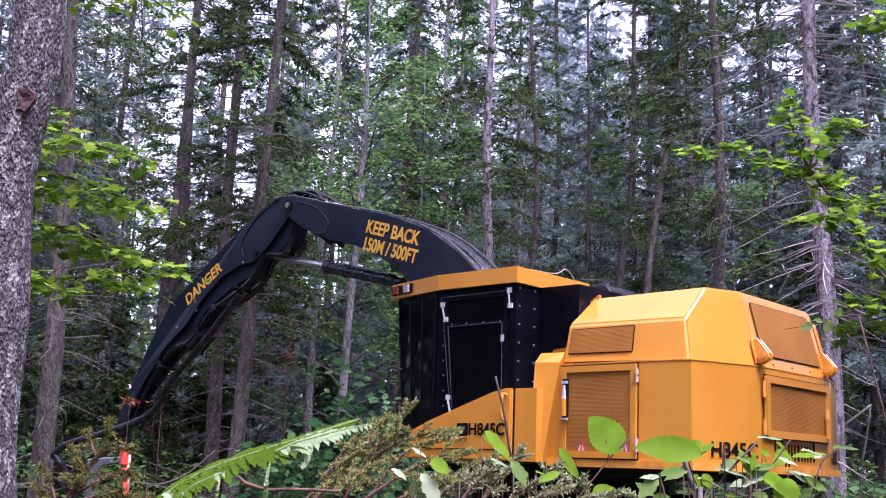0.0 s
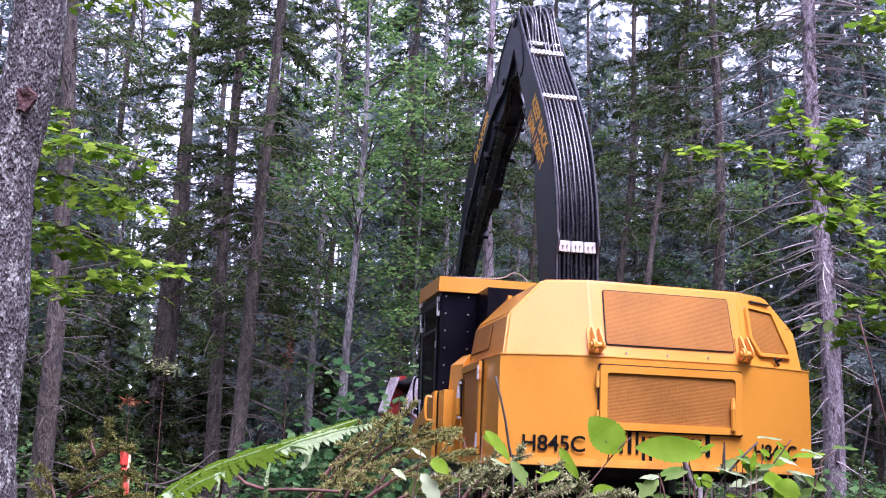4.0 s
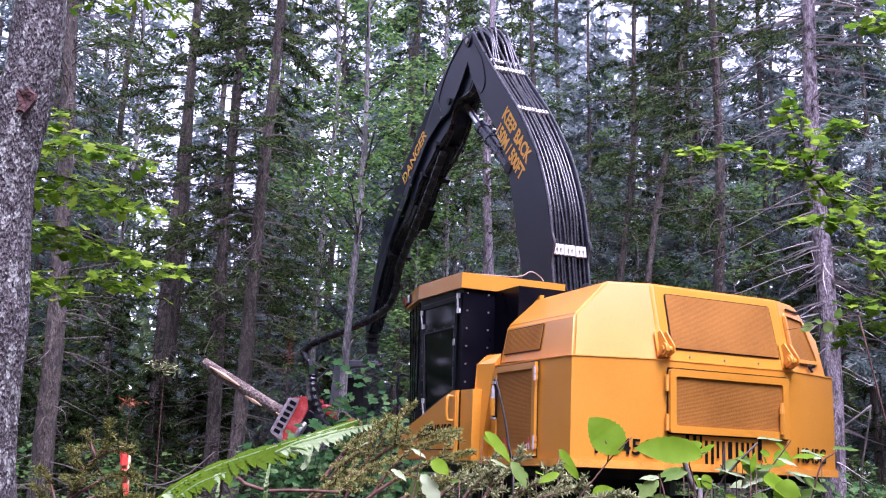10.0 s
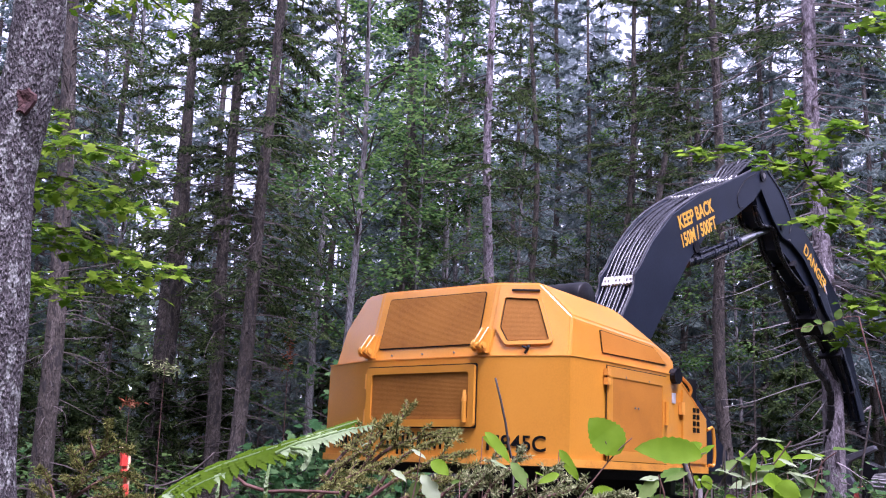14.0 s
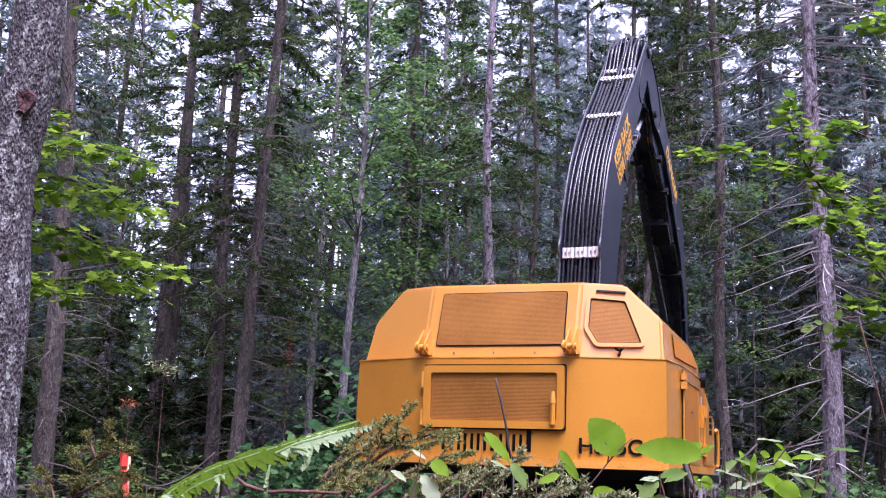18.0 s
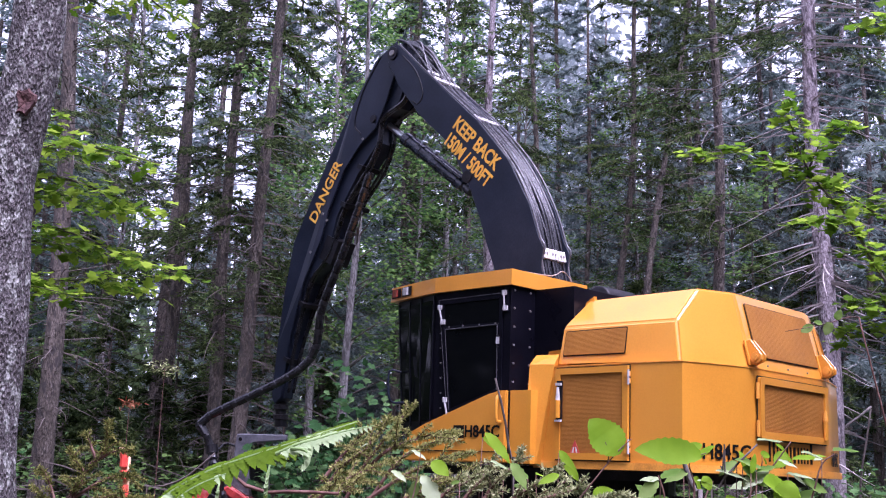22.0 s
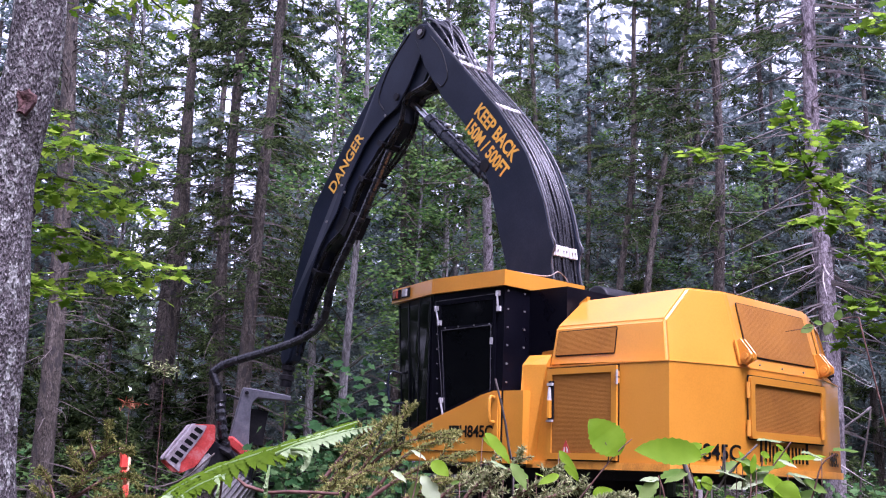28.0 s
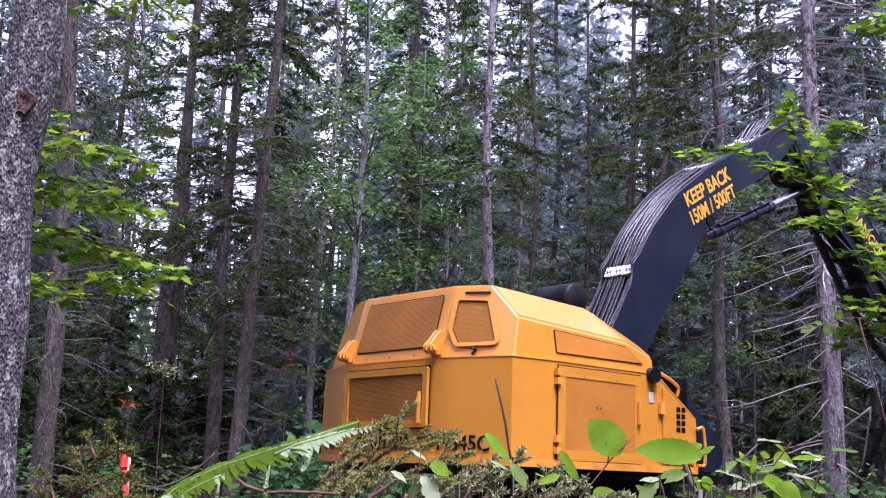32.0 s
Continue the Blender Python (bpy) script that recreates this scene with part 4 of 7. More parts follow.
D = [(1.402, -0.25, 0.86), (1.402, 0.22, 0.60), (1.402, 0.22, 0.16), (1.402, -0.25, 0.16)]
part("front_compartment", slab(D, 0.0, 0.022, (1, 0, 0)), YELLOW, house)
for i in range(2):
    for j in range(4):
        y0, z0 = -0.06 + i * 0.075, 0.46 + j * 0.065
        part("vent_slot", slab([(1.425, y0, z0), (1.425, y0 + 0.055, z0), (1.425, y0 + 0.055, z0 + 0.045), (1.425, y0, z0 + 0.045)], 0.0, 0.004, (1, 0, 0)), INK, house)
for z in (0.68, 0.30):
    part("door_hinge", box(1.405, 1.44, -0.30, -0.24, z - 0.06, z + 0.06, w=0.006), YELLOW_WORN, house)
part("grab_rail", tube(smooth_line([(1.30, -0.24, 0.95), (1.32, -0.22, 1.03), (1.32, 0.08, 0.92), (1.30, 0.10, 0.82)], 14), 0.018, 8), YELLOW, house)
part("grab_rail", tube(smooth_line([(1.42, 0.25, 0.50), (1.44, 0.33, 0.50), (1.44, 0.35, 0.18), (1.42, 0.27, 0.15)], 14), 0.018, 8), YELLOW, house)

# writing low on the rear


def bars(name, widths, x0, z0, h, place, parent):
    """A word that is drawn as plain upright bars, one for each character."""
    x = x0
    for w, lo, hi in widths:
        for e in ((0.0, 0.26), (0.62, 0.88)) if w > 0.4 else ((0.1, 0.7),):
            ob = part(name, prism([(x + e[0] * w * h, z0 + lo * h), (x + e[1] * w * h, z0 + lo * h), (x + e[1] * w * h, z0 + hi * h), (x + e[0] * w * h, z0 + hi * h)], "y", -0.0015, 0.0015), INK, parent)
            ob.matrix_basis = place
        x += w * h * 1.0 + 0.10 * h


bars("word_bar", [(0.62, 0.0, 1.0), (0.20, 0, 0.95), (0.52, -0.28, 0.72), (0.50, 0, 0.72), (0.34, 0, 0.72), (0.50, 0, 0.72), (0.50, 0, 0.72), (0.34, 0, 0.95)], -0.47, 0.19, 0.20, pose(0, -2.502, 0), house)
angle_r = math.degrees(math.atan2(0.25, 0.72))
words("model_lettering", "H845C", 0.185, INK, house, pose(1.02, -2.407, 0.245, 90, 0, angle_r), 1.0, 0.003)
words("model_lettering", "H845C", 0.185, INK, house, pose(-1.02, -2.407, 0.245, 90, 0, -angle_r), 1.0, 0.003)

# --- cab
CAB = [(-1.60, -0.44), (-1.60, 0.56), (-1.36, 1.38), (-0.55, 1.42), (-0.55, -0.44)]
CABL = [(-1.60, -0.44), (-1.60, 0.56), (-1.36, 1.24), (-0.55, 1.26), (-0.55, -0.44)]
bm = loft([[(x, y, 0.36) for x, y in CABL], [(x, y, 1.80) for x, y in CAB]])
bevel(bm, 0.02, 2)
cab = part("cab", bm, CAB_BLACK, house, "black steel operator's cab")
ROOF = [(-1.64, -0.47), (-1.64, 0.56), (-1.40, 1.46), (-0.44, 1.50), (-0.44, -0.47)]
bm = loft([[(x, y, 1.785) for x, y in ROOF], [(x * 0.997, y * 0.997, 1.94) for x, y in ROOF]])
bevel(bm, 0.015, 2)
part("cab_roof", bm, YELLOW, house, "yellow cab roof")
part("rear_locker", box(-1.24, -0.46, -0.92, -0.43, 0.7, 1.785, w=0.015), CAB_BLACK, house, "black locker behind the cab")
part("cab_infill", loft([[(-1.32, -0.62, 0.3), (-0.44, -0.62, 0.3), (-0.44, -0.96, 0.3), (-1.40, -0.96, 0.3)], [(-1.24, -0.62, 1.17), (-0.44, -0.62, 1.17), (-0.44, -0.96, 1.17), (-1.38, -0.96, 1.17)]]), YELLOW, house)
# yellow base of the cab with a slanting top edge
bm = prism([(-0.44, 0.10), (0.95, 0.10), (0.86, 0.37), (0.62, 0.47), (-0.20, 0.74), (-0.36, 0.775), (-0.44, 0.775)], "x", -1.645, -1.05)
bevel(bm, 0.012, 2)
part("cab_base", bm, YELLOW, house, "yellow lower cab side panel")
part("base_fold", box(-1.652, -1.64, -0.40, 0.80, 0.199, 0.206), INK, house)
part("front_base", loft([[(-1.62, 0.56, 0.10), (-1.30, 1.10, 0.10), (-0.55, 1.10, 0.10), (-0.55, 0.5, 0.10)], [(-1.62, 0.56, 0.42), (-1.30, 1.09, 0.37), (-0.55, 1.10, 0.37), (-0.55, 0.5, 0.42)]]), YELLOW, house)
part("side_box", box(-1.60, -1.10, -0.71, -0.455, 0.10, 0.775, w=0.012), YELLOW, house, "yellow box behind the cab base")
part("box_gap", box(-1.61, -1.2, -0.456, -0.441, 0.12, 0.76), INK, house)
part("corner_post", loft([[(-1.58, -0.62, 0.1), (-1.45, -0.60, 0.1), (-1.40, -0.72, 0.1), (-1.52, -0.72, 0.1)], [(-1.52, -0.62, 1.02), (-1.40, -0.60, 1.12), (-1.38, -0.86, 1.12), (-1.45, -0.86, 1.02)]]), YELLOW, house)
part("grab_handle", tube(smooth_line([(-1.65, -0.385, 0.71), (-1.71, -0.385, 0.70), (-1.71, -0.385, 0.50), (-1.65, -0.385, 0.48)], 12), 0.016, 8), YELLOW, house)
# dark square logo, no lamp, with a lighter mark and a ledge
part("step_light", box(-1.655, -1.64, 0.082, 0.216, 0.325, 0.448, w=0.008), INK, house)
part("light_lens", box(-1.660, -1.652, 0.118, 0.170, 0.365, 0.420, w=0.004), GLINT_MARK, house)
part("light_ledge", box(-1.665, -1.64, 0.078, 0.220, 0.308, 0.320, w=0.003), YELLOW, house)
words("model_lettering", "H845C", 0.155, INK, house, pose(-1.652, -0.153, 0.385, 90, 0, -90), 1.0, 0.004)
# door on the side, its upper and lower pane, hinges
cabx = -1.603
D = [(cabx, -0.345, 1.715), (cabx, 0.515, 1.705), (cabx, 0.345, 0.55), (cabx, -0.35, 0.77)]
cab_door = part("cab_door", rim(shrink(D, 0.0), shrink(D, 0.045), 0.0, 0.014, (-1, 0, 0)), CAB_BLACK, house, "black cab door frame")
part("upper_pane", slab([(cabx, -0.29, 1.66), (cabx, 0.455, 1.65), (cabx, 0.42, 1.43), (cabx, -0.29, 1.44)], 0.001, 0.006, (-1, 0, 0)), GLASS_DARK, house)
part("lower_pane", slab([(cabx, -0.285, 1.40), (cabx, 0.41, 1.39), (cabx, 0.305, 0.62), (cabx, -0.295, 0.80)], 0.001, 0.006, (-1, 0, 0)), GLASS_DARK, house)
part("pane_rail", box(-1.616, -1.60, -0.30, 0.425, 1.405, 1.435), CAB_BLACK, house)
# highlights on the door's and its lower pane's edges, drawn as grey beads
for ps in ([(-0.345, 1.715), (0.515, 1.705)], [(0.515, 1.705), (0.345, 0.55)], [(-0.282, 1.412), (0.415, 1.402)], [(0.415, 1.402), (0.325, 0.60)], [(-0.282, 1.412), (-0.295, 0.78)]):
    part("door_edge", tube([(cabx - 0.013, *p) for p in ps], 0.0045, 6), GLINT_MARK, house)
part("door_catch", box(-1.622, -1.60, -0.315, -0.275, 1.225, 1.29, w=0.006), PALE_STEEL, house)
for y, z, lean in ((-0.372, 1.64, -0.01), (0.475, 1.556, -0.03), (0.36, 0.625, -0.03)):
    part("hinge_plate", box(-1.612, -1.60, y - 0.045, y + 0.03, z - 0.105, z + 0.105, w=0.004), CAB_BLACK, house)
    part("hinge_rod", tube([(-1.628, y - lean, z + 0.10), (-1.628, y + lean, z - 0.10)], 0.009, 8), PALE_STEEL, house)
    for e in (0.075, -0.075):
        part("door_hinge", box(-1.632, -1.608, y - 0.032 - lean * e * 10, y + 0.020 - lean * e * 10, z + e - 0.024, z + e + 0.024, w=0.006), PALE_STEEL, house, "pale steel hinge")
for z in np.linspace(0.86, 1.42, 6):
    bolt((-1.606, -0.305, z), (-1, 0, 0), 0.008, house)
for y in (-0.26, -0.05, 0.17, 0.36):
    bolt((-1.612, y, 1.425), (-1, 0, 0), 0.009, house)
for x in (-1.555, -1.32):
    for z in np.linspace(0.86, 1.74, 6):
        bolt((x, -0.443, z), (0, -1, 0), 0.010, house)
for k in np.linspace(0, 1, 8):
    bolt((-1.603, 0.50 - 0.05 * (1 - k), 0.62 + k * 1.05), (-1, 0, 0), 0.008, house)
    bolt((-1.56 + 0.01 * k, 0.63 + 0.06 * k, 0.55 + k * 1.18), (-1, 0.4, 0), 0.008, house)
# slanted front quarter: three tall panes between bars
ft = lambda s, z: tuple(V((-1.60, 0.56, z)).lerp(V((-1.36, 1.24 + 0.14 * (z - 0.36) / 1.44, z)), s) + V((-0.006, -0.002, 0)))
for a, b in ((0.10, 0.36), (0.40, 0.66), (0.70, 0.94)):
    part("front_pane", slab([ft(a, 1.72), ft(b, 1.72), ft(b, 0.50), ft(a, 0.50)], 0.001, 0.006, (-1, 0.4, 0)), GLASS_DARK, house)
for s in (0.06, 0.38, 0.68, 0.97):
    part("window_bar", slab([ft(s - 0.015, 1.76), ft(s + 0.015, 1.76), ft(s + 0.015, 0.45), ft(s - 0.015, 0.45)], 0.0, 0.012, (-1, 0.4, 0)), CAB_BLACK, house)
part("windscreen", slab([(-1.25, 1.39, 1.72), (-0.65, 1.42, 1.72), (-0.65, 1.28, 0.5), (-1.25, 1.265, 0.5)], 0.012, 0.018, (0, 1, 0)), GLASS_DARK, house)
part("cab_handle", tube(smooth_line([(-1.40, 1.25, 1.02), (-1.50, 1.33, 1.02), (-1.50, 1.30, 0.72), (-1.38, 1.18, 0.70)], 14), 0.012, 8), BLACK, house)
for s, mat, nm in ((0.62, LAMP_WHITE, "work_lamp"), (0.86, LAMP_RED, "marker_lamp")):
    c = V((-1.645, 0.56, 1.865)).lerp(V((-1.405, 1.46, 1.865)), s)
    d = (V((-1.405, 1.46, 0)) - V((-1.645, 0.56, 0))).normalized()
    part("lamp_recess", slab([c + d * 0.1 + V((0, 0, 0.05)), c - d * 0.1 + V((0, 0, 0.05)), c - d * 0.1 - V((0, 0, 0.05)), c + d * 0.1 - V((0, 0, 0.05))], 0.0, 0.008, (-1, 0.3, 0)), INK, house)
    part(nm, slab([c + d * 0.045 + V((0, 0, 0.04)), c - d * 0.045 + V((0, 0, 0.04)), c - d * 0.045 - V((0, 0, 0.04)), c + d * 0.045 - V((0, 0, 0.04))], 0.006, 0.03, (-1, 0.3, 0)), mat, house)
part("roof_cable", tube(smooth_line([(-1.45, -0.40, 1.95), (-1.0, -0.44, 1.965), (-0.85, -0.46, 2.03), (-0.74, -0.46, 1.99), (-0.70, -0.47, 1.94)], 20), 0.006, 6), CABLE, house)
# boom foot and the barrel-shaped cover behind it
part("boom_foot", box(-0.30, 0.37, -0.55, 0.75, 0.1, 0.95, w=0.02), BLACK_WORN, house)
part("engine_cover", box(0.37, 1.30, -0.96, 0.25, 0.58, 1.0, w=0.02), BLACK_WORN, house)
part("front_deck", box(-0.45, 0.62, -0.96, 0.3, 0.95, 1.15, w=0.02), BLACK_WORN, house)
part("exhaust_barrel", tube([(-0.17, -0.40, 1.82), (-0.15, -0.40, 1.82), (0.38, -0.40, 1.82), (0.40, -0.40, 1.82)], [0.15, 0.17, 0.17, 0.15], 28), BLACK_WORN, house, "black barrel-shaped exhaust cover", smooth=True)
part("barrel_stand", box(-0.10, 0.33, -0.52, -0.28, 1.1, 1.70, w=0.01), BLACK_WORN, house)
part("front_shield", prism([(0.3, 0.60), (0.75, 0.30), (0.75, 0.1), (0.3, 0.1)], "x", 0.62, 1.38), BLACK, house, "black front shield")
part("front_shield", prism([(-0.30, 0.95), (0.30, 0.80), (0.72, 0.45), (0.3, 0.3), (-0.30, 0.55)], "x", 0.60, 1.30), BLACK, house)

# --- boom: two side plates, closed underside, hoses on the back
XB = -0.012
BH = 0.245
TOP = [(5.60, 0.0), (5.50, 0.13), (4.80, 0.32), (4.40, 0.44), (3.60, 0.68), (2.86, 0.81), (2.23, 0.79), (1.82, 0.71), (1.66, 0.70), (1.50, 0.57), (0.90, 0.42), (0.0, 0.26), (-0.22, 0.0)]
BOT = [(-0.1, -0.2), (0.4, -0.26), (1.2, -0.13), (1.9, 0.0), (2.24, 0.05), (2.6, 0.12), (3.0, 0.17), (3.7, 0.17), (4.35, -0.03), (5.0, -0.14), (5.45, -0.13)]
core = [(u, v - 0.10) for u, v in TOP[2:-1]] + [(u, v + 0.02) for u, v in BOT[1:-2]]
boom = part("boom", prism(core, "x", -BH + 0.02, BH - 0.02), BLACK, harvester, "black curved main boom")
for s in (-1, 1):
    bm = prism(TOP + BOT, "x", s * BH, s * (BH - 0.025))
    bevel(bm, 0.006)
    part("side_plate", bm, BLACK, boom)
    part("elbow_boss", tube([(s * (BH - 0.01), 5.46, 0.0), (s * (BH + 0.022), 5.46, 0.0)], 0.085, 20), BLACK_WORN, boom)
    part("elbow_pin", tube([(s * (BH + 0.015), 5.46, 0.0), (s * (BH + 0.035), 5.46, 0.0)], 0.04, 12), STEEL, boom)
    bm = bmesh.new()
    lug = smooth_line([(0, 5.30, 0.12), (0, 4.95, 0.20), (0, 4.60, 0.16), (0, 4.52, 0.02), (0, 4.62, -0.04)], 16)
    tube([(s * (BH + 0.002), p.y, p.z) for p in lug], 0.010, 6, bm)
    part("weld_seam", bm, BLACK_WORN, boom)
    part("cylinder_boss", tube([(s * (BH - 0.02), 3.12, 0.21), (s * (BH + 0.02), 3.12, 0.21)], 0.075, 16), BLACK_WORN, boom)
    # highlight along the plate's edge, drawn as a thin grey bead
    part("edge_rail", tube(smooth_line([(s * (BH - 0.012), u, v + 0.012) for u, v in TOP[1:-2]], 40), 0.012, 6), GLINT_MARK, boom)
spine = [(5.62, 0.10), (5.48, 0.24), (5.20, 0.30), (4.80, 0.315), (4.40, 0.415), (3.60, 0.650), (2.86, 0.780), (2.23, 0.755), (1.80, 0.655), (1.50, 0.545), (0.90, 0.385), (0.0, 0.225)]
hose_rng = random.Random(12)
for i in range(9):
    x = -0.188 + i * 0.047
    wav = [(hose_rng.uniform(-0.009, 0.009), hose_rng.uniform(-0.012, 0.016) * (3 if u > 4.7 else 1)) for u, v in spine]
    part("hose", tube(smooth_line([(x + a, u, v + b) for (u, v), (a, b) in zip(spine, wav)], 60), 0.0205 if i % 3 else 0.018, 8), RUBBER, boom, "black hydraulic hose", smooth=True)


def on_spine(u):
    us = [p[0] for p in spine][::-1]
    vs = [p[1] for p in spine][::-1]
    v = float(np.interp(u, us, vs))
    v2 = float(np.interp(u + 0.1, us, vs))
    return v, math.degrees(math.atan2(v2 - v, 0.1))


for u, deep in ((1.66, 0.062), (3.72, 0.036), (4.62, 0.040), (4.80, 0.026)):
    v, a = on_spine(u)
    for k in (-1, 0, 1):
        bm = box(-0.066, 0.066, -deep, deep, -0.01, 0.026, w=0.008)
        for j in (-1, 0, 1):
            tube([(j * 0.046, -deep * 0.96, 0.016), (j * 0.046, deep * 0.96, 0.016)], 0.024, 8, bm)
        o = part("hose_clamp", bm, WHITE, boom, "off-white hose clamp")
        o.matrix_basis = pose(k * 0.146, u, v + 0.006, a + hose_rng.uniform(-3, 3), hose_rng.uniform(-3, 3), hose_rng.uniform(-2, 2))
        for j in (-0.5, 0.5):
            bolt(o.matrix_basis @ V((j * 0.046, 0, 0.034)), o.matrix_basis.to_3x3() @ V((0, 0, 1)), 0.011, boom)
bm = bmesh.new()
for s in (-1, 1):
    box(s * 0.10 - 0.02, s * 0.10 + 0.02, 4.5, 5.4, -0.14, 0.1, bm)
part("elbow_yoke", bm, BLACK_WORN, boom)
for s in (-1, 1):
    # the line of the writing runs towards the elbow on one side and away on the other
    a1 = -15.0
    for text, u, v in (("KEEP BACK", 3.39, 0.52), ("150M / 500FT", 3.31, 0.31)):
        m = Matrix.Translation((s * (BH + 0.003), u, v)) @ Euler((radians(a1), 0, 0)).to_matrix().to_4x4() @ Euler((radians(90), 0, radians(90 * s))).to_matrix().to_4x4()
        words("warning_lettering", text, 0.235 if "KEEP" in text else 0.232, GOLD, boom, m, 0.82 if "KEEP" in text else 0.76, 0.0065)

# --- stick
SH = 0.2
S_TOP = [(-0.16, 0.06), (0.18, 0.33), (0.80, 0.46), (1.70, 0.58), (2.90, 0.67), (3.60, 0.53), (4.30, 0.33), (4.98, 0.11)]
S_BOT = [(5.04, 0.0), (4.90, -0.11), (4.10, 0.10), (3.30, 0.18), (2.85, -0.04), (2.30, 0.06), (1.65, -0.05), (1.16, -0.22), (0.98, -0.12), (0.80, -0.12), (0.64, -0.34), (0.34, -0.33), (0.0, -0.10)]
bm = prism([(u, v - 0.04) for u, v in S_TOP] + S_BOT, "x", -SH + 0.06, SH - 0.06)
stick = part("stick", bm, BLACK, harvester, "black outer boom arm")
for s in (-1, 1):
    bm = prism(S_TOP + [(5.04, 0.0), (4.90, -0.09), (4.10, 0.12), (3.30, 0.20), (2.70, 0.14), (2.30, 0.20), (1.70, 0.18), (1.30, 0.05), (1.02, -0.13), (0.66, -0.16), (0.30, -0.13), (0.0, -0.10)], "x", s * SH, s * (SH - 0.025))
    bevel(bm, 0.006)
    part("side_plate", bm, BLACK, stick)
    part("elbow_boss", tube([(s * SH, 0, 0), (s * (SH + 0.04), 0, 0)], 0.11, 20), BLACK_WORN, stick)
    part("rod_pin", tube([(s * (SH - 0.01), 0.90, -0.05), (s * (SH + 0.03), 0.90, -0.05)], 0.05, 14), BLACK_WORN, stick)
    part("weld_seam", tube([(s * (SH + 0.002), p.y, p.z) for p in smooth_line([(0, 0.1, 0.25), (0, 0.6, 0.36), (0, 1.05, 0.30), (0, 1.15, 0.1)], 16)], 0.010, 6), BLACK_WORN, stick)
    m = Matrix.Translation((s * (SH + 0.003), 2.07, 0.38)) @ Euler((radians(7), 0, 0)).to_matrix().to_4x4() @ Euler((radians(90), 0, radians(90 * s))).to_matrix().to_4x4()
    words("warning_lettering", "DANGER", 0.24, GOLD, stick, m, 0.95, 0.004)
for i, x in enumerate((-0.14, -0.10, 0.10, 0.14)):
    part("hose", tube(smooth_line([(x, 0.25, -0.34), (x, 0.52, -0.42), (x, 0.85, -0.14), (x, 1.2, -0.24), (x, 1.6, -0.18 - 0.03 * (i % 2)), (x, 2.2, -0.03), (x, 2.8, -0.07), (x, 3.3, 0.12), (x * 0.8, 4.2, 0.04), (x * 0.6, 4.8, -0.14)], 36), 0.022, 7), RUBBER, stick, "black hydraulic hose")
part("valve_block", box(-0.15, 0.15, 2.58, 2.92, -0.17, 0.10, w=0.02), BLACK_WORN, stick)
for u, v in ((1.55, -0.12), (2.1, -0.06), (3.6, 0.10), (4.4, 0.06)):
    part("hose_clip", box(-0.215, 0.215, u - 0.03, u + 0.03, v - 0.06, v + 0.05, w=0.008), BLACK_WORN, stick)
for u, v in ((2.35, 0.28), (2.4, 0.15), (2.9, 0.25), (1.2, 0.02)):
    bolt((-SH - 0.004, u, v), (-1, 0, 0), 0.02, stick)
    bolt((SH + 0.004, u, v), (1, 0, 0), 0.02, stick)

for o in [stick] + list(stick.children):
    if o.data not in bolt_mesh and "elbow" not in o.name:
        for v in o.data.vertices:
            v.co.x *= 1 - 0.52 * min(max((v.co.y - 3.0) / 2.0, 0), 1)

# --- cylinders, in their own space: the origin at one end, the axis along y
bm = tube([(0, -0.10, 0), (0, 0.02, 0), (0, 0.05, 0), (0, 1.28, 0), (0, 1.29, 0), (0, 1.40, 0)], [0.06, 0.06, 0.078, 0.078, 0.09, 0.09], 16)
tube([(0.075, 0.15, 0.07), (0.075, 1.30, 0.07)], 0.02, 8, bm)
tube([(-0.075, 0.10, 0.07), (-0.075, 0.70, 0.07)], 0.018, 8, bm)
for y in (0.20, 0.62, 1.02):
    tube([(0, y - 0.03, 0), (0, y + 0.03, 0)], 0.086, 14, bm)
stick_barrel = part("cylinder_barrel", bm, BARREL, harvester, "black hydraulic cylinder barrel", smooth=False)
for y in (1.12, 0.84):
    part("pipe_union", tube([(0.03, y, 0.10), (0.115, y, 0.10)], 0.024, 8), CHROME, stick_barrel, "bright pipe union")
bm = tube([(0, 0, 0), (0, 1.35, 0)], 0.046, 14)
stick_rod = part("cylinder_rod", bm, CHROME, harvester, "bright chrome piston rod", smooth=False)
bm = tube([(0, -0.05, 0), (0, 1.05, 0), (0, 1.06, 0), (0, 1.14, 0)], [0.085, 0.085, 0.10, 0.10], 16)
lift_barrels = [part("cylinder_barrel", bm, BLACK_WORN, harvester, "black hydraulic cylinder barrel")]
bm = tube([(0, 0, 0), (0, 1.25, 0)], 0.05, 14)
lift_rods = [part("cylinder_rod", bm, CHROME, harvester, "bright chrome piston rod")]
lift_barrels.append(twin(lift_barrels[0], Matrix()))
lift_rods.append(twin(lift_rods[0], Matrix()))

# --- processing head: the origin at the stick's end, hanging down, its arm along y
swivel = part("rotator", tube([(0, 0, 0.06), (0, 0, -0.05), (0, 0, -0.06), (0, 0, -0.12), (0, 0, -0.13), (0, 0, -0.19), (0, 0, -0.20), (0, 0, -0.26), (0, 0, -0.27), (0, 0, -0.36)], [0.06, 0.06, 0.10, 0.10, 0.075, 0.075, 0.105, 0.105, 0.085, 0.085], 16), BLACK_WORN, harvester, "black ribbed rotator")
# The stem runs through the head along HA; HB stands across it; HO is the middle of the outer end.
HA, HB, HO = V((0, 0.872, 0.490)), V((0, -0.490, 0.872)), V((0, 1.33, -1.33))
hp = lambda p, q, x=0.0: HO + HA * p + HB * q + V((x, 0, 0))


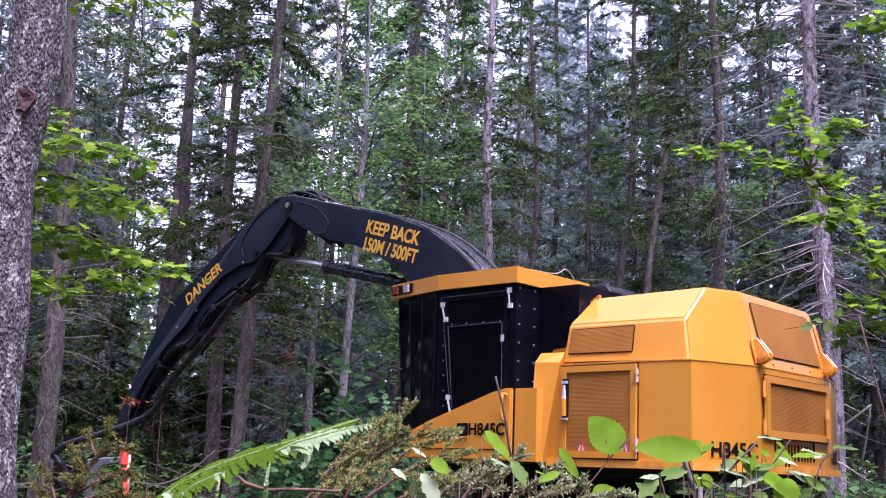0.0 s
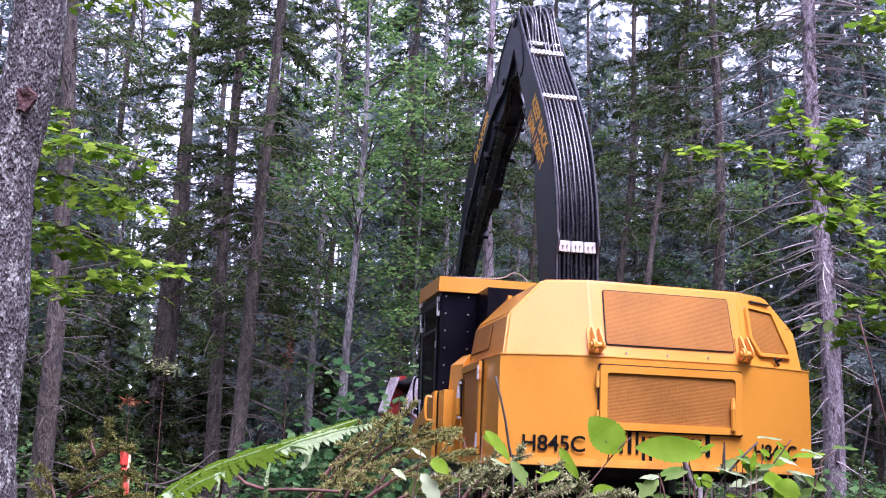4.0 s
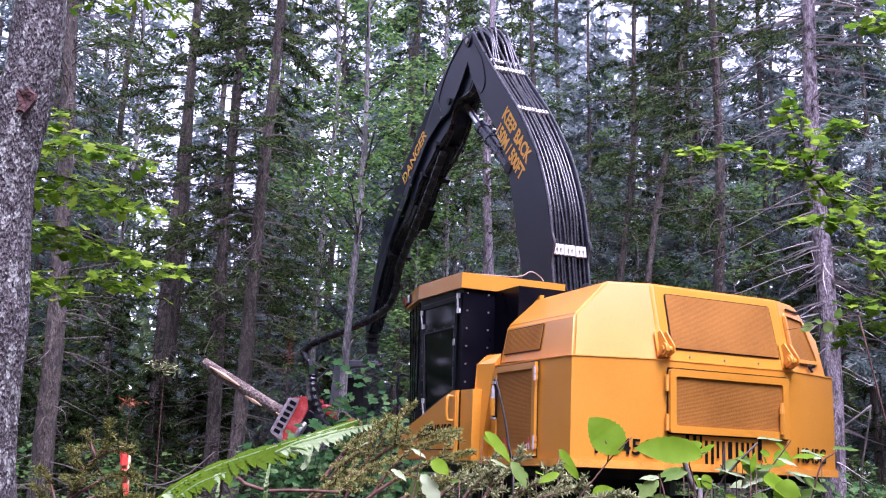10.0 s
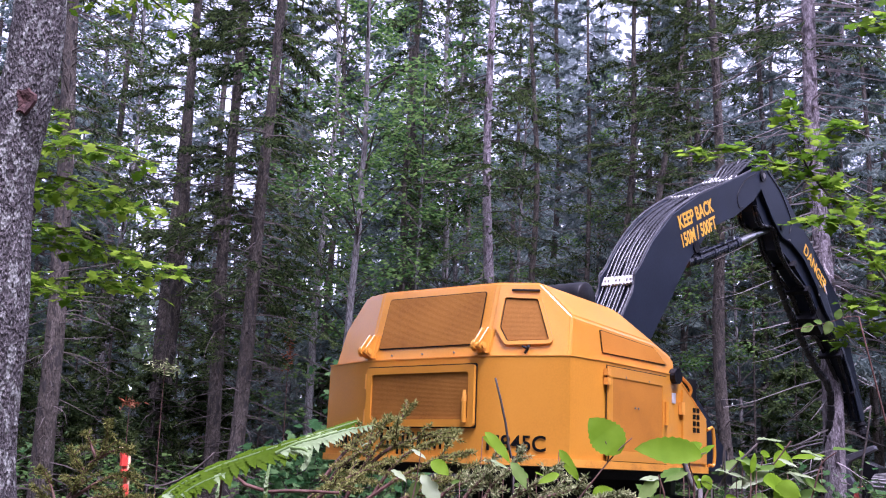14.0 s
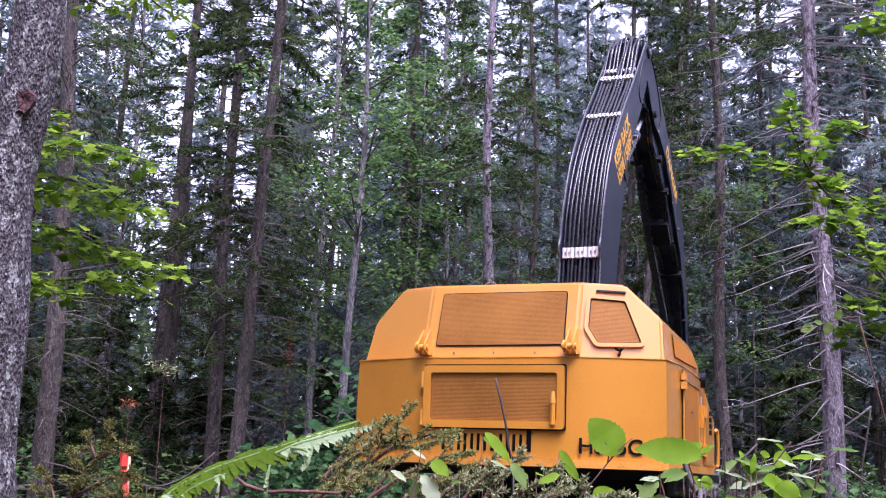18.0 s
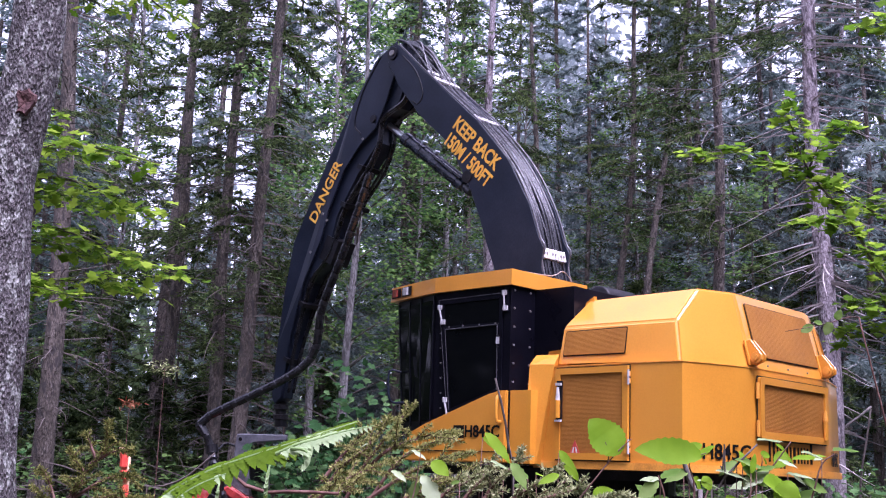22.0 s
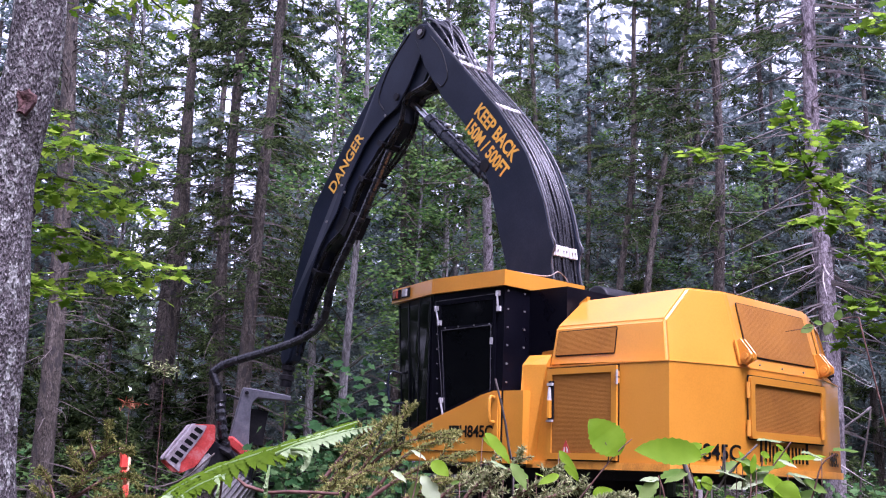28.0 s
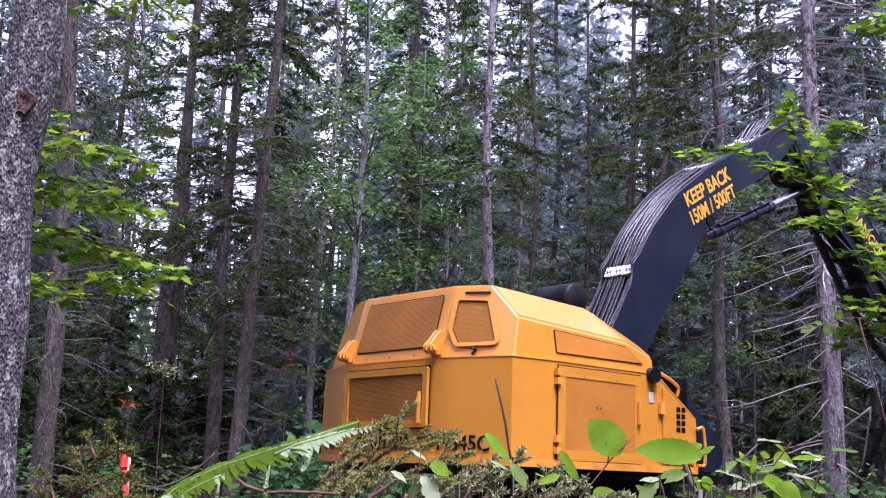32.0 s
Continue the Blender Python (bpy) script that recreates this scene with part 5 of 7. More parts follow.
def head_plate(poly, x0, x1, w=0.012):
    bm = loft([[hp(p, q, x) for p, q in poly] for x in (x0, x1)])
    bmesh.ops.recalc_face_normals(bm, faces=bm.faces)
    return bevel(bm, w) if w else bm


head = part("felling_head", head_plate([(-0.25, 0.10), (-0.30, 0.34), (-1.00, 0.36), (-1.10, 0.16), (-0.95, 0.12)], -0.26, 0.26, 0.03), BLACK_WORN, harvester, "red and black processing head")
bm = prism([(-0.10, -0.47), (-0.10, -0.545), (0.36, -0.58), (0.42, -0.64), (0.43, -0.76), (0.37, -1.30), (0.66, -1.24), (0.60, -0.60), (0.585, -0.46), (0.50, -0.455)], "x", -0.07, 0.07)
bevel(bm, 0.014)
hanger = part("hanger_arm", bm, HANGER, harvester, "grey steel hanger bracket")
part("hanger_bolt", tube([(-0.085, 0.53, -0.53), (0.085, 0.53, -0.53)], 0.026, 10), BLACK_WORN, hanger)
part("hinge_pin", tube([(-0.11, 0.51, -1.26), (0.11, 0.51, -1.26)], 0.05, 12), STEEL, hanger)
for s in (-1, 1):
    ps = [hp(p, q, s * 0.31) for p, q in ((0.0, -0.31), (0.0, 0.30), (-0.217, 0.458), (-0.352, 0.29), (-0.363, -0.116), (-0.253, -0.327))]
    part("side_shield", slab(rounded(ps, 0.035), 0.0, 0.03, (s, 0, 0)), RED, head, "red slotted side shield")
    # the worn grey strip along the outer edge, with its slots
    strip = [hp(p, q, s * 0.341) for p, q in ((-0.005, -0.30), (-0.005, 0.295), (-0.14, 0.38), (-0.17, 0.25), (-0.175, -0.20), (-0.24, -0.31))]
    part("edge_strip", slab(rounded(strip, 0.02), 0.0, 0.012, (s, 0, 0)), SHIELD_GREY, head, "scuffed grey-pink edge strip")
    for k in range(6):
        p0, q0 = -0.085, -0.23 + 0.098 * k
        ds = [hp(p0 + dp, q0 + dq, s * 0.354) for dp, dq in ((-0.058, -0.026), (0.05, -0.034), (0.05, 0.026), (-0.058, 0.034))]
        part("shield_slot", slab(rounded(ds, 0.01), 0.0, 0.004, (s, 0, 0)), INK, head)
    part("shield_end", head_plate([(-0.01, -0.30), (0.025, -0.29), (0.025, 0.29), (-0.01, 0.31)], s * 0.16, s * 0.345, 0.01), SHIELD_GREY, head, "worn grey end plate")
    part("side_frame", head_plate([(-0.34, -0.10), (-0.34, 0.30), (-0.95, 0.30), (-1.12, 0.10), (-0.75, -0.02)], s * 0.27, s * 0.31), BLACK_WORN, head)
    # ribbed drum beside the stem, its axis across it
    bm = bmesh.new()
    c = hp(-0.98, -0.06, s * 0.33)
    for k in range(18):
        a = k * 2 * math.pi / 18
        e = c + HA * (0.185 * math.cos(a)) + V((0.185 * math.sin(a), 0, 0))
        tube([e - HB * 0.20, e + HB * 0.20], 0.022, 5, bm)
    tube([c - HB * 0.20, c + HB * 0.20], 0.18, 18, bm)
    part("feed_roller", bm, STEEL, head, "ribbed steel feed roller")
    part("roller_cap", tube([c + HB * 0.20, c + HB * 0.25], [0.15, 0.12], 14), BLACK_WORN, head)
    part("roller_arm", tube([hp(-0.45, 0.26, s * 0.24), hp(-0.60, 0.28, s * 0.36), tuple(c + HB * 0.24)], [0.06, 0.055, 0.05], 8), BLACK_WORN, head)
    for p0, q1 in ((-0.40, -0.36), (-1.16, -0.40)):
        kn = smooth_line([hp(p0, 0.14, s * 0.22), hp(p0 - 0.02, -0.05, s * 0.36), hp(p0 - 0.03, -0.28, s * 0.30), hp(p0 - 0.03, q1, s * 0.08)], 14)
        part("delimbing_knife", tube(kn, [0.055] * 9 + [0.05, 0.045, 0.035, 0.028, 0.018], 8), STEEL, head)
part("valve_box", box(0.10, 0.36, 0.16, 0.42, -1.20, -0.72, w=0.03), BLACK_WORN, head, "black valve box")
for z in (-0.86, -1.06):
    part("box_latch", box(0.355, 0.375, 0.18, 0.36, z - 0.035, z + 0.035, w=0.01), STEEL, head)
part("top_cover", head_plate([(-0.42, 0.36), (-0.50, 0.50), (-0.95, 0.48), (-1.02, 0.35)], -0.24, 0.24, 0.025), RED, head, "red top cover")
part("rear_guard", head_plate([(-1.10, 0.14), (-1.10, 0.34), (-1.30, 0.42), (-1.40, 0.34), (-1.32, 0.12)], -0.18, 0.18, 0.02), BLACK_WORN, head, "black rear guard")
part("saw_box", head_plate([(-0.05, 0.26), (-0.24, 0.42), (-0.36, 0.32), (-0.30, 0.20), (-0.05, 0.20)], -0.30, 0.30, 0.02), BLACK_WORN, head)
part("hose_guide", tube(smooth_line([(-0.20, 0.89, -0.66), (-0.24, 0.86, -0.85), (-0.26, 0.78, -1.15), (-0.24, 0.66, -1.40)], 18), [0.070, 0.060] * 9, 10), RUBBER, head, "thick ribbed hose sleeve")
part("hose_collar", tube([(-0.18, 0.90, -0.62), (-0.20, 0.885, -0.72)], 0.082, 12), BLACK_WORN, head)
part("spare_hose", tube(smooth_line([(0.06, 0.60, -0.62), (0.16, 0.78, -0.60), (0.05, 0.90, -0.80), (0.10, 0.75, -1.15)], 16), 0.018, 6), RUBBER, head, "thin black hose")
# the hose bundle between stick and head, in stiff lengths
HOSE_N, HOSE_SEG = 24, 0.165
hose_links = [part("hose_link", tube([(0, -0.03, 0), (0, 0, 0), (0, HOSE_SEG, 0), (0, HOSE_SEG + 0.03, 0)], [0.050, 0.057, 0.057, 0.050], 10), RUBBER, harvester, "length of thick black hose")]
for k in range(HOSE_N - 1):
    hose_links.append(twin(hose_links[0], Matrix()))

# --- tracks
for s in (-1, 1):
    tr = part("track_frame", prism([(-1.75, 0.45), (-1.45, 0.16), (1.45, 0.16), (1.75, 0.45), (1.45, 0.78), (-1.45, 0.78)], "x", s * 1.05, s * 1.45, w=0.03), BLACK_WORN, harvester)
    line = []
    for k in range(44):
        d = k / 44 * (2 * 3.3 + 2 * math.pi * 0.42)
        if d < 3.3:
            line.append((-1.65 + d, 0.06, 0))
        elif d < 3.3 + math.pi * 0.42:
            a = (d - 3.3) / 0.42
            line.append((1.65 + 0.42 * math.sin(a), 0.48 - 0.42 * math.cos(a), math.degrees(a)))
        elif d < 6.6 + math.pi * 0.42:
            line.append((1.65 - (d - 3.3 - math.pi * 0.42), 0.90, 180))
        else:
            a = (d - 6.6 - math.pi * 0.42) / 0.42
            line.append((-1.65 - 0.42 * math.sin(a), 0.48 + 0.42 * math.cos(a), 180 + math.degrees(a)))
    shoe = None
    for y, z, a in line:
        if shoe is None:
            bm = box(-0.31, 0.31, -0.085, 0.085, -0.02, 0.02)
            box(-0.31, 0.31, -0.02, 0.02, -0.055, -0.02, bm)
            shoe = part("track_shoe", bm, BLACK_WORN, tr)
            shoe.matrix_basis = pose(s * 1.25, y, z, a)
        else:
            twin(shoe, pose(s * 1.25, y, z, a))
part("track_car_body", box(-1.1, 1.1, -0.8, 0.8, 0.35, 1.14, w=0.05), BLACK_WORN, harvester)

# ------------------------------------------------------------------ stems that the head handles
def log_thing(seed, length, r, label, stubs):
    rng = random.Random(seed)
    t = thing("log", label, "log", group="cut stems")
    pts = [V((0.03 * noise.noise(V((k * 0.7, seed, 0))), length * k / 12, 0.04 * noise.noise(V((seed, k * 0.5, 3))))) for k in range(13)]
    part("stem", tube(pts, [r * (1 - 0.35 * k / 12) * (1 + 0.06 * noise.noise(V((k, seed, 5)))) for k in range(13)], 12), LOG_BARK, t, smooth=True)
    part("cut_face", tube([(pts[-1].x, length - 0.001, pts[-1].z), (pts[-1].x, length + 0.006, pts[-1].z)], r * 0.64, 12), CUT_WOOD, t, "pale cut end")
    for k in range(5):
        bm = bmesh.new()
        y = length * rng.uniform(0.15, 0.85)
        a = rng.uniform(0, 6.283)
        w, ll = r * 0.35, rng.uniform(0.3, 0.8)
        p = V((math.cos(a) * r * 0.80, y, math.sin(a) * r * 0.80))
        tube([p, p + V((0, ll * 0.5, 0)), p + V((0, ll, 0))], [0.01, w, 0.01], 6, bm)
        part("torn_strip", bm, CUT_WOOD, t, "pale strip where bark is torn off")
    for k in range(stubs):
        y = length * rng.uniform(0.2, 0.95)
        a = rng.uniform(0, 6.283)
        d = V((math.cos(a), 0.3, math.sin(a)))
        p = V((0, y, 0))
        part("branch_stub", tube([p, p + d * rng.uniform(0.2, 0.45)], [0.03, 0.012], 6), LOG_BARK, t)
    return t


# each stem: where it lies, and when it is held: (lift from, held from, held to, let go, metres out of the head, droop)
logs = [
    (log_thing(1, 3.8, 0.13, "peeled spruce log with torn bark and a split end", 3), 3.8, pose(-6.5, 17.2, 0.2, 0, 0, 80), [(1.0, 1.4, 2.6, 3.2, 3.1, 4)]),
    (log_thing(2, 3.2, 0.13, "broken stem with hanging bark", 4), 3.2, pose(-5.6, 16.2, 0.2, 0, 0, 70), [(4.4, 5.4, 6.3, 6.9, 2.4, 13)]),
    (log_thing(3, 3.0, 0.12, "slim grey-brown stem held by the head", 1), 3.0, pose(-6.0, 15.2, 0.2, 0, 0, 100), [(9.6, 9.9, 10.2, 10.5, 1.75, 0), (20.3, 20.8, 21.5, 21.95, 2.5, 3), (23.1, 23.45, 24.1, 24.5, 0.45, 0)]),
]

# ------------------------------------------------------------------ close to the eye
def toothed(width, full, n=19):
    """Half the outline of a leaf with small teeth."""
    rows = [(k / n, width * math.sin(math.pi * (k / n) ** full) ** 0.75 * (1.05 if k % 2 else 0.95)) for k in range(1, n)]
    return [(0.0, 0.0)] + rows + [(1.0, 0.0)]


OVAL = toothed(0.35, 0.85)
ROUND = toothed(0.40, 0.80)
SLIM = toothed(0.22, 0.9)
NARROW = toothed(0.17, 0.85, 11)
RAGGED = [(0.0, 0.02), (0.07, 0.11), (0.16, 0.17), (0.26, 0.155), (0.36, 0.25), (0.46, 0.27), (0.54, 0.21), (0.64, 0.225), (0.74, 0.165), (0.84, 0.10), (0.93, 0.04), (1.0, 0.0)]
POINTED = [(0.0, 0.015), (0.10, 0.13), (0.20, 0.20), (0.28, 0.185), (0.38, 0.26), (0.48, 0.225), (0.58, 0.235), (0.68, 0.16), (0.78, 0.135), (0.88, 0.06), (1.0, 0.0)]
LOBED = [(0.0, 0.03), (0.08, 0.30), (0.30, 0.24), (0.42, 0.58), (0.56, 0.34), (0.66, 0.40), (0.76, 0.15), (1.0, 0.0)]


def flat_leaf(s, p, d, up, size, shape, fold=0.12):
    """A leaf from its outline, folded along the midrib."""
    d = d.normalized()
    side = d.cross(up).normalized()
    up = side.cross(d)
    i = len(s.v)
    mid = [p + d * size * a - up * size * (a * a * fold - 0.02 * math.sin(a * 9 + p.x * 50)) for a, _ in shape]
    k = len(shape)
    s.v += mid
    for sg in (1, -1):
        s.v += [m + side * sg * size * w + up * size * (w * fold + 0.03 * w * math.sin(k_ * 2.3 + sg)) for k_, (m, (_, w)) in enumerate(zip(mid, shape))]
    for q in range(k - 1):
        s.f.append((i + q, i + q + 1, i + k + q + 1, i + k + q))
        s.f.append((i + q + 1, i + q, i + 2 * k + q, i + 2 * k + q + 1))


def leaf_part(parent, name, p, d, up, size, shape, mat, fold=0.12):
    s = Soup()
    flat_leaf(s, V((0, 0, 0)), V(d), V(up), size, shape, fold)
    o = new(name, s.mesh(name, mat, True))
    o.location = p
    o.parent = parent
    return o


def stem_part(parent, name, pts, r0, r1, mat, n=7):
    pts = smooth_line(pts, 10)
    o = part(name, tube(pts, [r0 + (r1 - r0) * k / 9 for k in range(10)], n), mat, parent)
    o.data.shade_smooth()
    return o


# --- the leaning trunk beside the camera
def near_trunk():
    t = thing("leaning_tree", "leaning tree trunk with grey lichened bark and a brown scar", "tree", group="trees of the forest")
    line = [(-1.556, 4.200, 0.564), (-1.626, 4.200, 1.105), (-1.649, 4.200, 1.305), (-1.656, 4.200, 1.510), (-1.650, 4.200, 1.719), (-1.657, 4.200, 1.932), (-1.673, 4.200, 2.148), (-1.676, 4.200, 2.370), (-1.649, 4.200, 2.597), (-1.625, 4.200, 2.828), (-1.624, 4.200, 3.064), (-1.636, 4.200, 3.352), (-1.713, 4.200, 4.313), (-1.862, 4.200, 6.000)]
    pts = smooth_line(line, 120)
    n = 40
    s = Soup()
    for j, p in enumerate(pts):
        r = 0.105 * (1.12 - 0.25 * j / 119)
        for q in range(n):
            a = 6.283 * q / n
            e = V((math.cos(a), math.sin(a), 0))
            crack = noise.noise(V((e.x * 3.2, e.y * 3.2, p.z * 1.7)))
            ridge = abs(noise.noise(V((e.x * 9, e.y * 9, p.z * 6.0))))
            fine = noise.noise(V((e.x * 26, e.y * 26, p.z * 22)))
            s.v.append(p + e * (r * (1 + 0.06 * crack) + 0.010 * ridge + 0.003 * fine))
    for j in range(len(pts) - 1):
        s.f += [(j * n + q, j * n + (q + 1) % n, (j + 1) * n + (q + 1) % n, (j + 1) * n + q) for q in range(n)]
    o = new("trunk", s.mesh("trunk", NEAR_BARK, True))
    o.parent = t
    # unseen crown added overhead, above the view, to shade the lower left
    rng = random.Random(41)
    wood, leaves = Soup(), Soup()
    top = V(line[-1])
    for _ in range(64):
        e = V((rng.uniform(-5.5, 0.6), rng.uniform(5.0, 12.5), rng.uniform(8.8, 13.5)))
        mid = top.lerp(e, 0.5) + V((0, 0, 0.6))
        wood.stick([top, mid, e], 0.03, 0.008, 4)
        leaf_cloud(leaves, e, rng.uniform(0.7, 1.2), 95, rng, 0.16)
    tagged(new("limb_wood", wood.mesh("limb_wood", DEAD_WOOD)), kind="stuff").parent = t
    tagged(new("crown", leaves.mesh("crown", LEAF)), kind="stuff").parent = t
    c = V((-1.603, 4.092, 2.613))
    bm = bmesh.new()
    rings = []
    for f, dy in ((1.0, 0.010), (0.85, -0.001), (0.5, 0.003), (0.12, 0.012)):
        rings.append([c + V((f * 0.036 * math.cos(a) * (1 + 0.35 * math.sin(3 * a + 1) + 0.15 * math.sin(7 * a)), dy, f * 0.066 * math.sin(a) * (1 + 0.25 * math.cos(2 * a) + 0.12 * math.cos(5 * a)))) for a in np.linspace(0, 6.283, 16, endpoint=False)])
    loft(rings, bm)
    part("bark_scar", bm, SCAR, t, "reddish-brown scar")


SCAR = material("brown_scar", [(0.045, 0.02, 0.018), (0.10, 0.045, 0.038)], 0.9, 30, bump=0.6)
near_trunk()


# --- maple boughs that reach into the view
def maple(name, label, boughs, size, rng, depth, per, mat=MAPLE, root=None, off=0.95):
    t = thing(name, label, "tree", group="trees of the forest")
    if root:
        stem_part(t, "trunk", root, 0.022, 0.012, DEAD_WOOD)
    for pts, r in boughs:
        pts = [V(p) for p in pts]
        b = stem_part(t, "branch", pts, r, r * 0.25, DEAD_WOOD, 6)
        line = smooth_line(pts, 30)
        total = sum((v - u).length for u, v in zip(line, line[1:]))
        leaves = Soup()
        for k in range(int(total * per)):
            f = rng.uniform(0.12, 1.0)
            p = line[min(int(f * 29), 29)]
            g = (line[-1] - line[0]).normalized()
            shift = V((rng.gauss(0, 1), rng.gauss(0, 1) * depth, rng.gauss(-0.15, 0.30))) * size * off
            d = (g * 0.5 + V((rng.uniform(-1, 1), rng.uniform(-1, 0.6), rng.uniform(-0.40, 0.08)))).normalized()
            q = p + shift
            leaves.stick([p, q], 0.0014, 0.001, 3)
            up = V((rng.uniform(-0.35, 0.35), rng.uniform(-0.55, 0.15), 1))
            flat_leaf(leaves, q, d, up, size * rng.uniform(0.65, 1.25), LOBED, 0.10)
        o = tagged(new("leaf_spray", leaves.mesh("leaf_spray", mat)), kind="stuff")
        o.parent = t
    return t


RG = random.Random(77)


def upright(p, low=-0.12):
    """A stem line from the ground straight up to p."""
    p = V(p)
    return [(p.x, p.y, low), (p.x + 0.004, p.y, p.z * 0.35), (p.x - 0.004, p.y, p.z * 0.7), tuple(p)]


MAPLE_ROOTS = [upright((-3.676, 9.000, 5.482)), upright((3.647, 8.000, 4.883))]
maple("maple_sapling", "young maple with bright green leaves on thin branches", [
    ([(-2.455, 6.200, 2.880), (-2.212, 6.100, 3.009), (-1.895, 6.000, 2.969), (-1.521, 5.900, 2.866)], 0.010), ([(-2.517, 6.300, 3.107), (-2.294, 6.200, 3.169), (-2.134, 6.100, 3.177)], 0.008),
    ([(-2.556, 6.400, 2.828), (-2.197, 6.200, 2.850), (-1.838, 6.100, 2.731), (-1.538, 6.000, 2.607)], 0.010), ([(-2.492, 6.300, 2.590), (-2.134, 6.200, 2.549), (-1.745, 6.100, 2.400), (-1.388, 6.000, 2.277)], 0.010),
    ([(-2.562, 6.500, 2.546), (-2.259, 6.400, 2.504), (-1.959, 6.400, 2.432)], 0.008), ([(-2.462, 6.300, 2.313), (-2.167, 6.200, 2.259), (-1.796, 6.100, 2.272), (-1.653, 6.000, 2.183)], 0.008), ([(-2.415, 6.200, 2.234), (-2.221, 6.100, 2.209), (-1.999, 6.000, 2.155)], 0.007),
    ([(-2.460, 6.600, 2.813), (-2.191, 6.400, 2.791), (-1.924, 6.200, 2.671)], 0.007)], 0.070, RG, 1.6, 120, root=[(-2.75, 6.3, -0.1), (-2.72, 6.3, 1.6), (-2.68, 6.3, 3.1)])
RIGHT_LOW = [
    ([(2.213, 5.300, 2.536), (2.053, 5.300, 2.614), (1.892, 5.300, 2.720), (1.812, 5.300, 2.774)], 0.007),
    ([(2.258, 5.300, 2.317), (2.099, 5.300, 2.393), (1.964, 5.300, 2.416)], 0.006), ([(2.302, 5.300, 2.101), (2.141, 5.300, 2.095), (1.952, 5.300, 2.034), (1.897, 5.300, 1.978)], 0.006),
    ([(2.266, 5.200, 2.246), (2.051, 5.200, 2.158), (1.893, 5.200, 2.139)], 0.005), ([(2.374, 5.400, 2.735), (2.205, 5.400, 2.686), (2.066, 5.400, 2.695)], 0.005)]
RIGHT_HIGH = [
    ([(2.206, 5.200, 2.084), (2.043, 5.200, 2.291), (1.906, 5.200, 2.558), (1.750, 5.200, 2.731), (1.661, 5.200, 2.937), (1.611, 5.200, 3.134)], 0.009),
    ([(1.750, 5.200, 2.731), (1.521, 5.150, 2.792), (1.349, 5.100, 2.834), (1.157, 5.100, 2.791)], 0.006), ([(1.724, 5.200, 2.772), (1.845, 5.300, 2.975), (1.985, 5.300, 3.052)], 0.005),
    ([(1.906, 5.200, 2.558), (1.764, 5.100, 2.516), (1.672, 5.100, 2.499)], 0.005)]
maple("maple_sapling", "young maple with bright green leaves on thin branches", RIGHT_HIGH + RIGHT_LOW, 0.060, RG, 0.6, 125, off=0.85, root=[(2.45, 5.25, -0.1), (2.40, 5.25, 1.2), (2.25, 5.25, 2.1)])
maple("maple_tree", "bright leaves of a slender maple overhead", [
    ([(-3.580, 9.000, 5.486), (-3.213, 9.000, 5.192), (-2.860, 9.000, 5.002)], 0.012), ([(-2.903, 9.000, 5.461), (-2.536, 9.000, 5.117), (-2.283, 9.000, 4.949)], 0.012)], 0.11, RG, 1.0, 50, root=MAPLE_ROOTS[0])
maple("maple_tree", "bright leaves of a slender maple overhead", [
    ([(3.585, 8.000, 4.926), (3.323, 8.000, 4.779), (3.064, 8.000, 4.679)], 0.008),
    ([(3.599, 8.000, 4.298), (3.360, 8.000, 4.645), (3.153, 8.000, 4.795)], 0.008)], 0.11, RG, 1.0, 50, root=MAPLE_ROOTS[1])


# --- seedlings by the machine
def seedling(name, label, x, y, h, w, count, size, mat, seed):
    rng = random.Random(seed)
    t = thing(name, label, "shrub", pose(x, y, ground_height(x, y)), "seedlings")
    for k in range(7):
        a = rng.uniform(0, 6.283)
        e = V((math.cos(a) * w * rng.uniform(0.2, 0.8), math.sin(a) * w * 0.6, h * rng.uniform(0.6, 1.0)))
        stem_part(t, "stem", [(0, 0, 0), e * 0.5 + V((0, 0, h * 0.15)), e], 0.010, 0.003, DEAD_WOOD, 5)
        s = Soup()
        for j in range(count // 7):
            f = rng.uniform(0.35, 1.05)
            p = e * f + V((rng.gauss(0, 0.22) * w, rng.gauss(0, 0.2) * w, rng.gauss(0, 0.13) * h))
            d = V((rng.uniform(-1, 1), rng.uniform(-1, 0.3), rng.uniform(-0.6, 0.1)))
            flat_leaf(s, p, d, V((rng.uniform(-0.4, 0.4), rng.uniform(-0.9, 0), 1)), size * rng.uniform(0.6, 1.2), LOBED, 0.1)
        o = tagged(new("leaf_spray", s.mesh("leaf_spray", mat)), kind="stuff")
        o.parent = t


for k, (x, y, h, w, c, z) in enumerate(((-1.75, 15.6, 1.9, 0.9, 400, 0.15), (-0.95, 15.2, 2.5, 0.7, 420, 0.16), (-2.3, 16.0, 1.6, 0.8, 160, 0.15), (-0.5, 16.0, 2.4, 0.7, 180, 0.16), (5.3, 15.5, 1.7, 0.9, 90, 0.12), (6.1, 14.0, 1.2, 0.9, 90, 0.12), (5.9, 15.9, 1.3, 1.0, 120, 0.11), (6.7, 16.6, 1.6, 1.0, 140, 0.11), (7.2, 18.8, 1.7, 1.1, 120, 0.12), (4.6, 13.4, 0.9, 0.8, 90, 0.11), (-5.6, 21.0, 1.2, 1.0, 90, 0.11), (-7.6, 21.5, 1.9, 1.0, 120, 0.11))):
    seedling("maple_seedling", "low maple seedling with broad blue-green leaves", x, y, h, w, c, z, SAPLING, 500 + k)


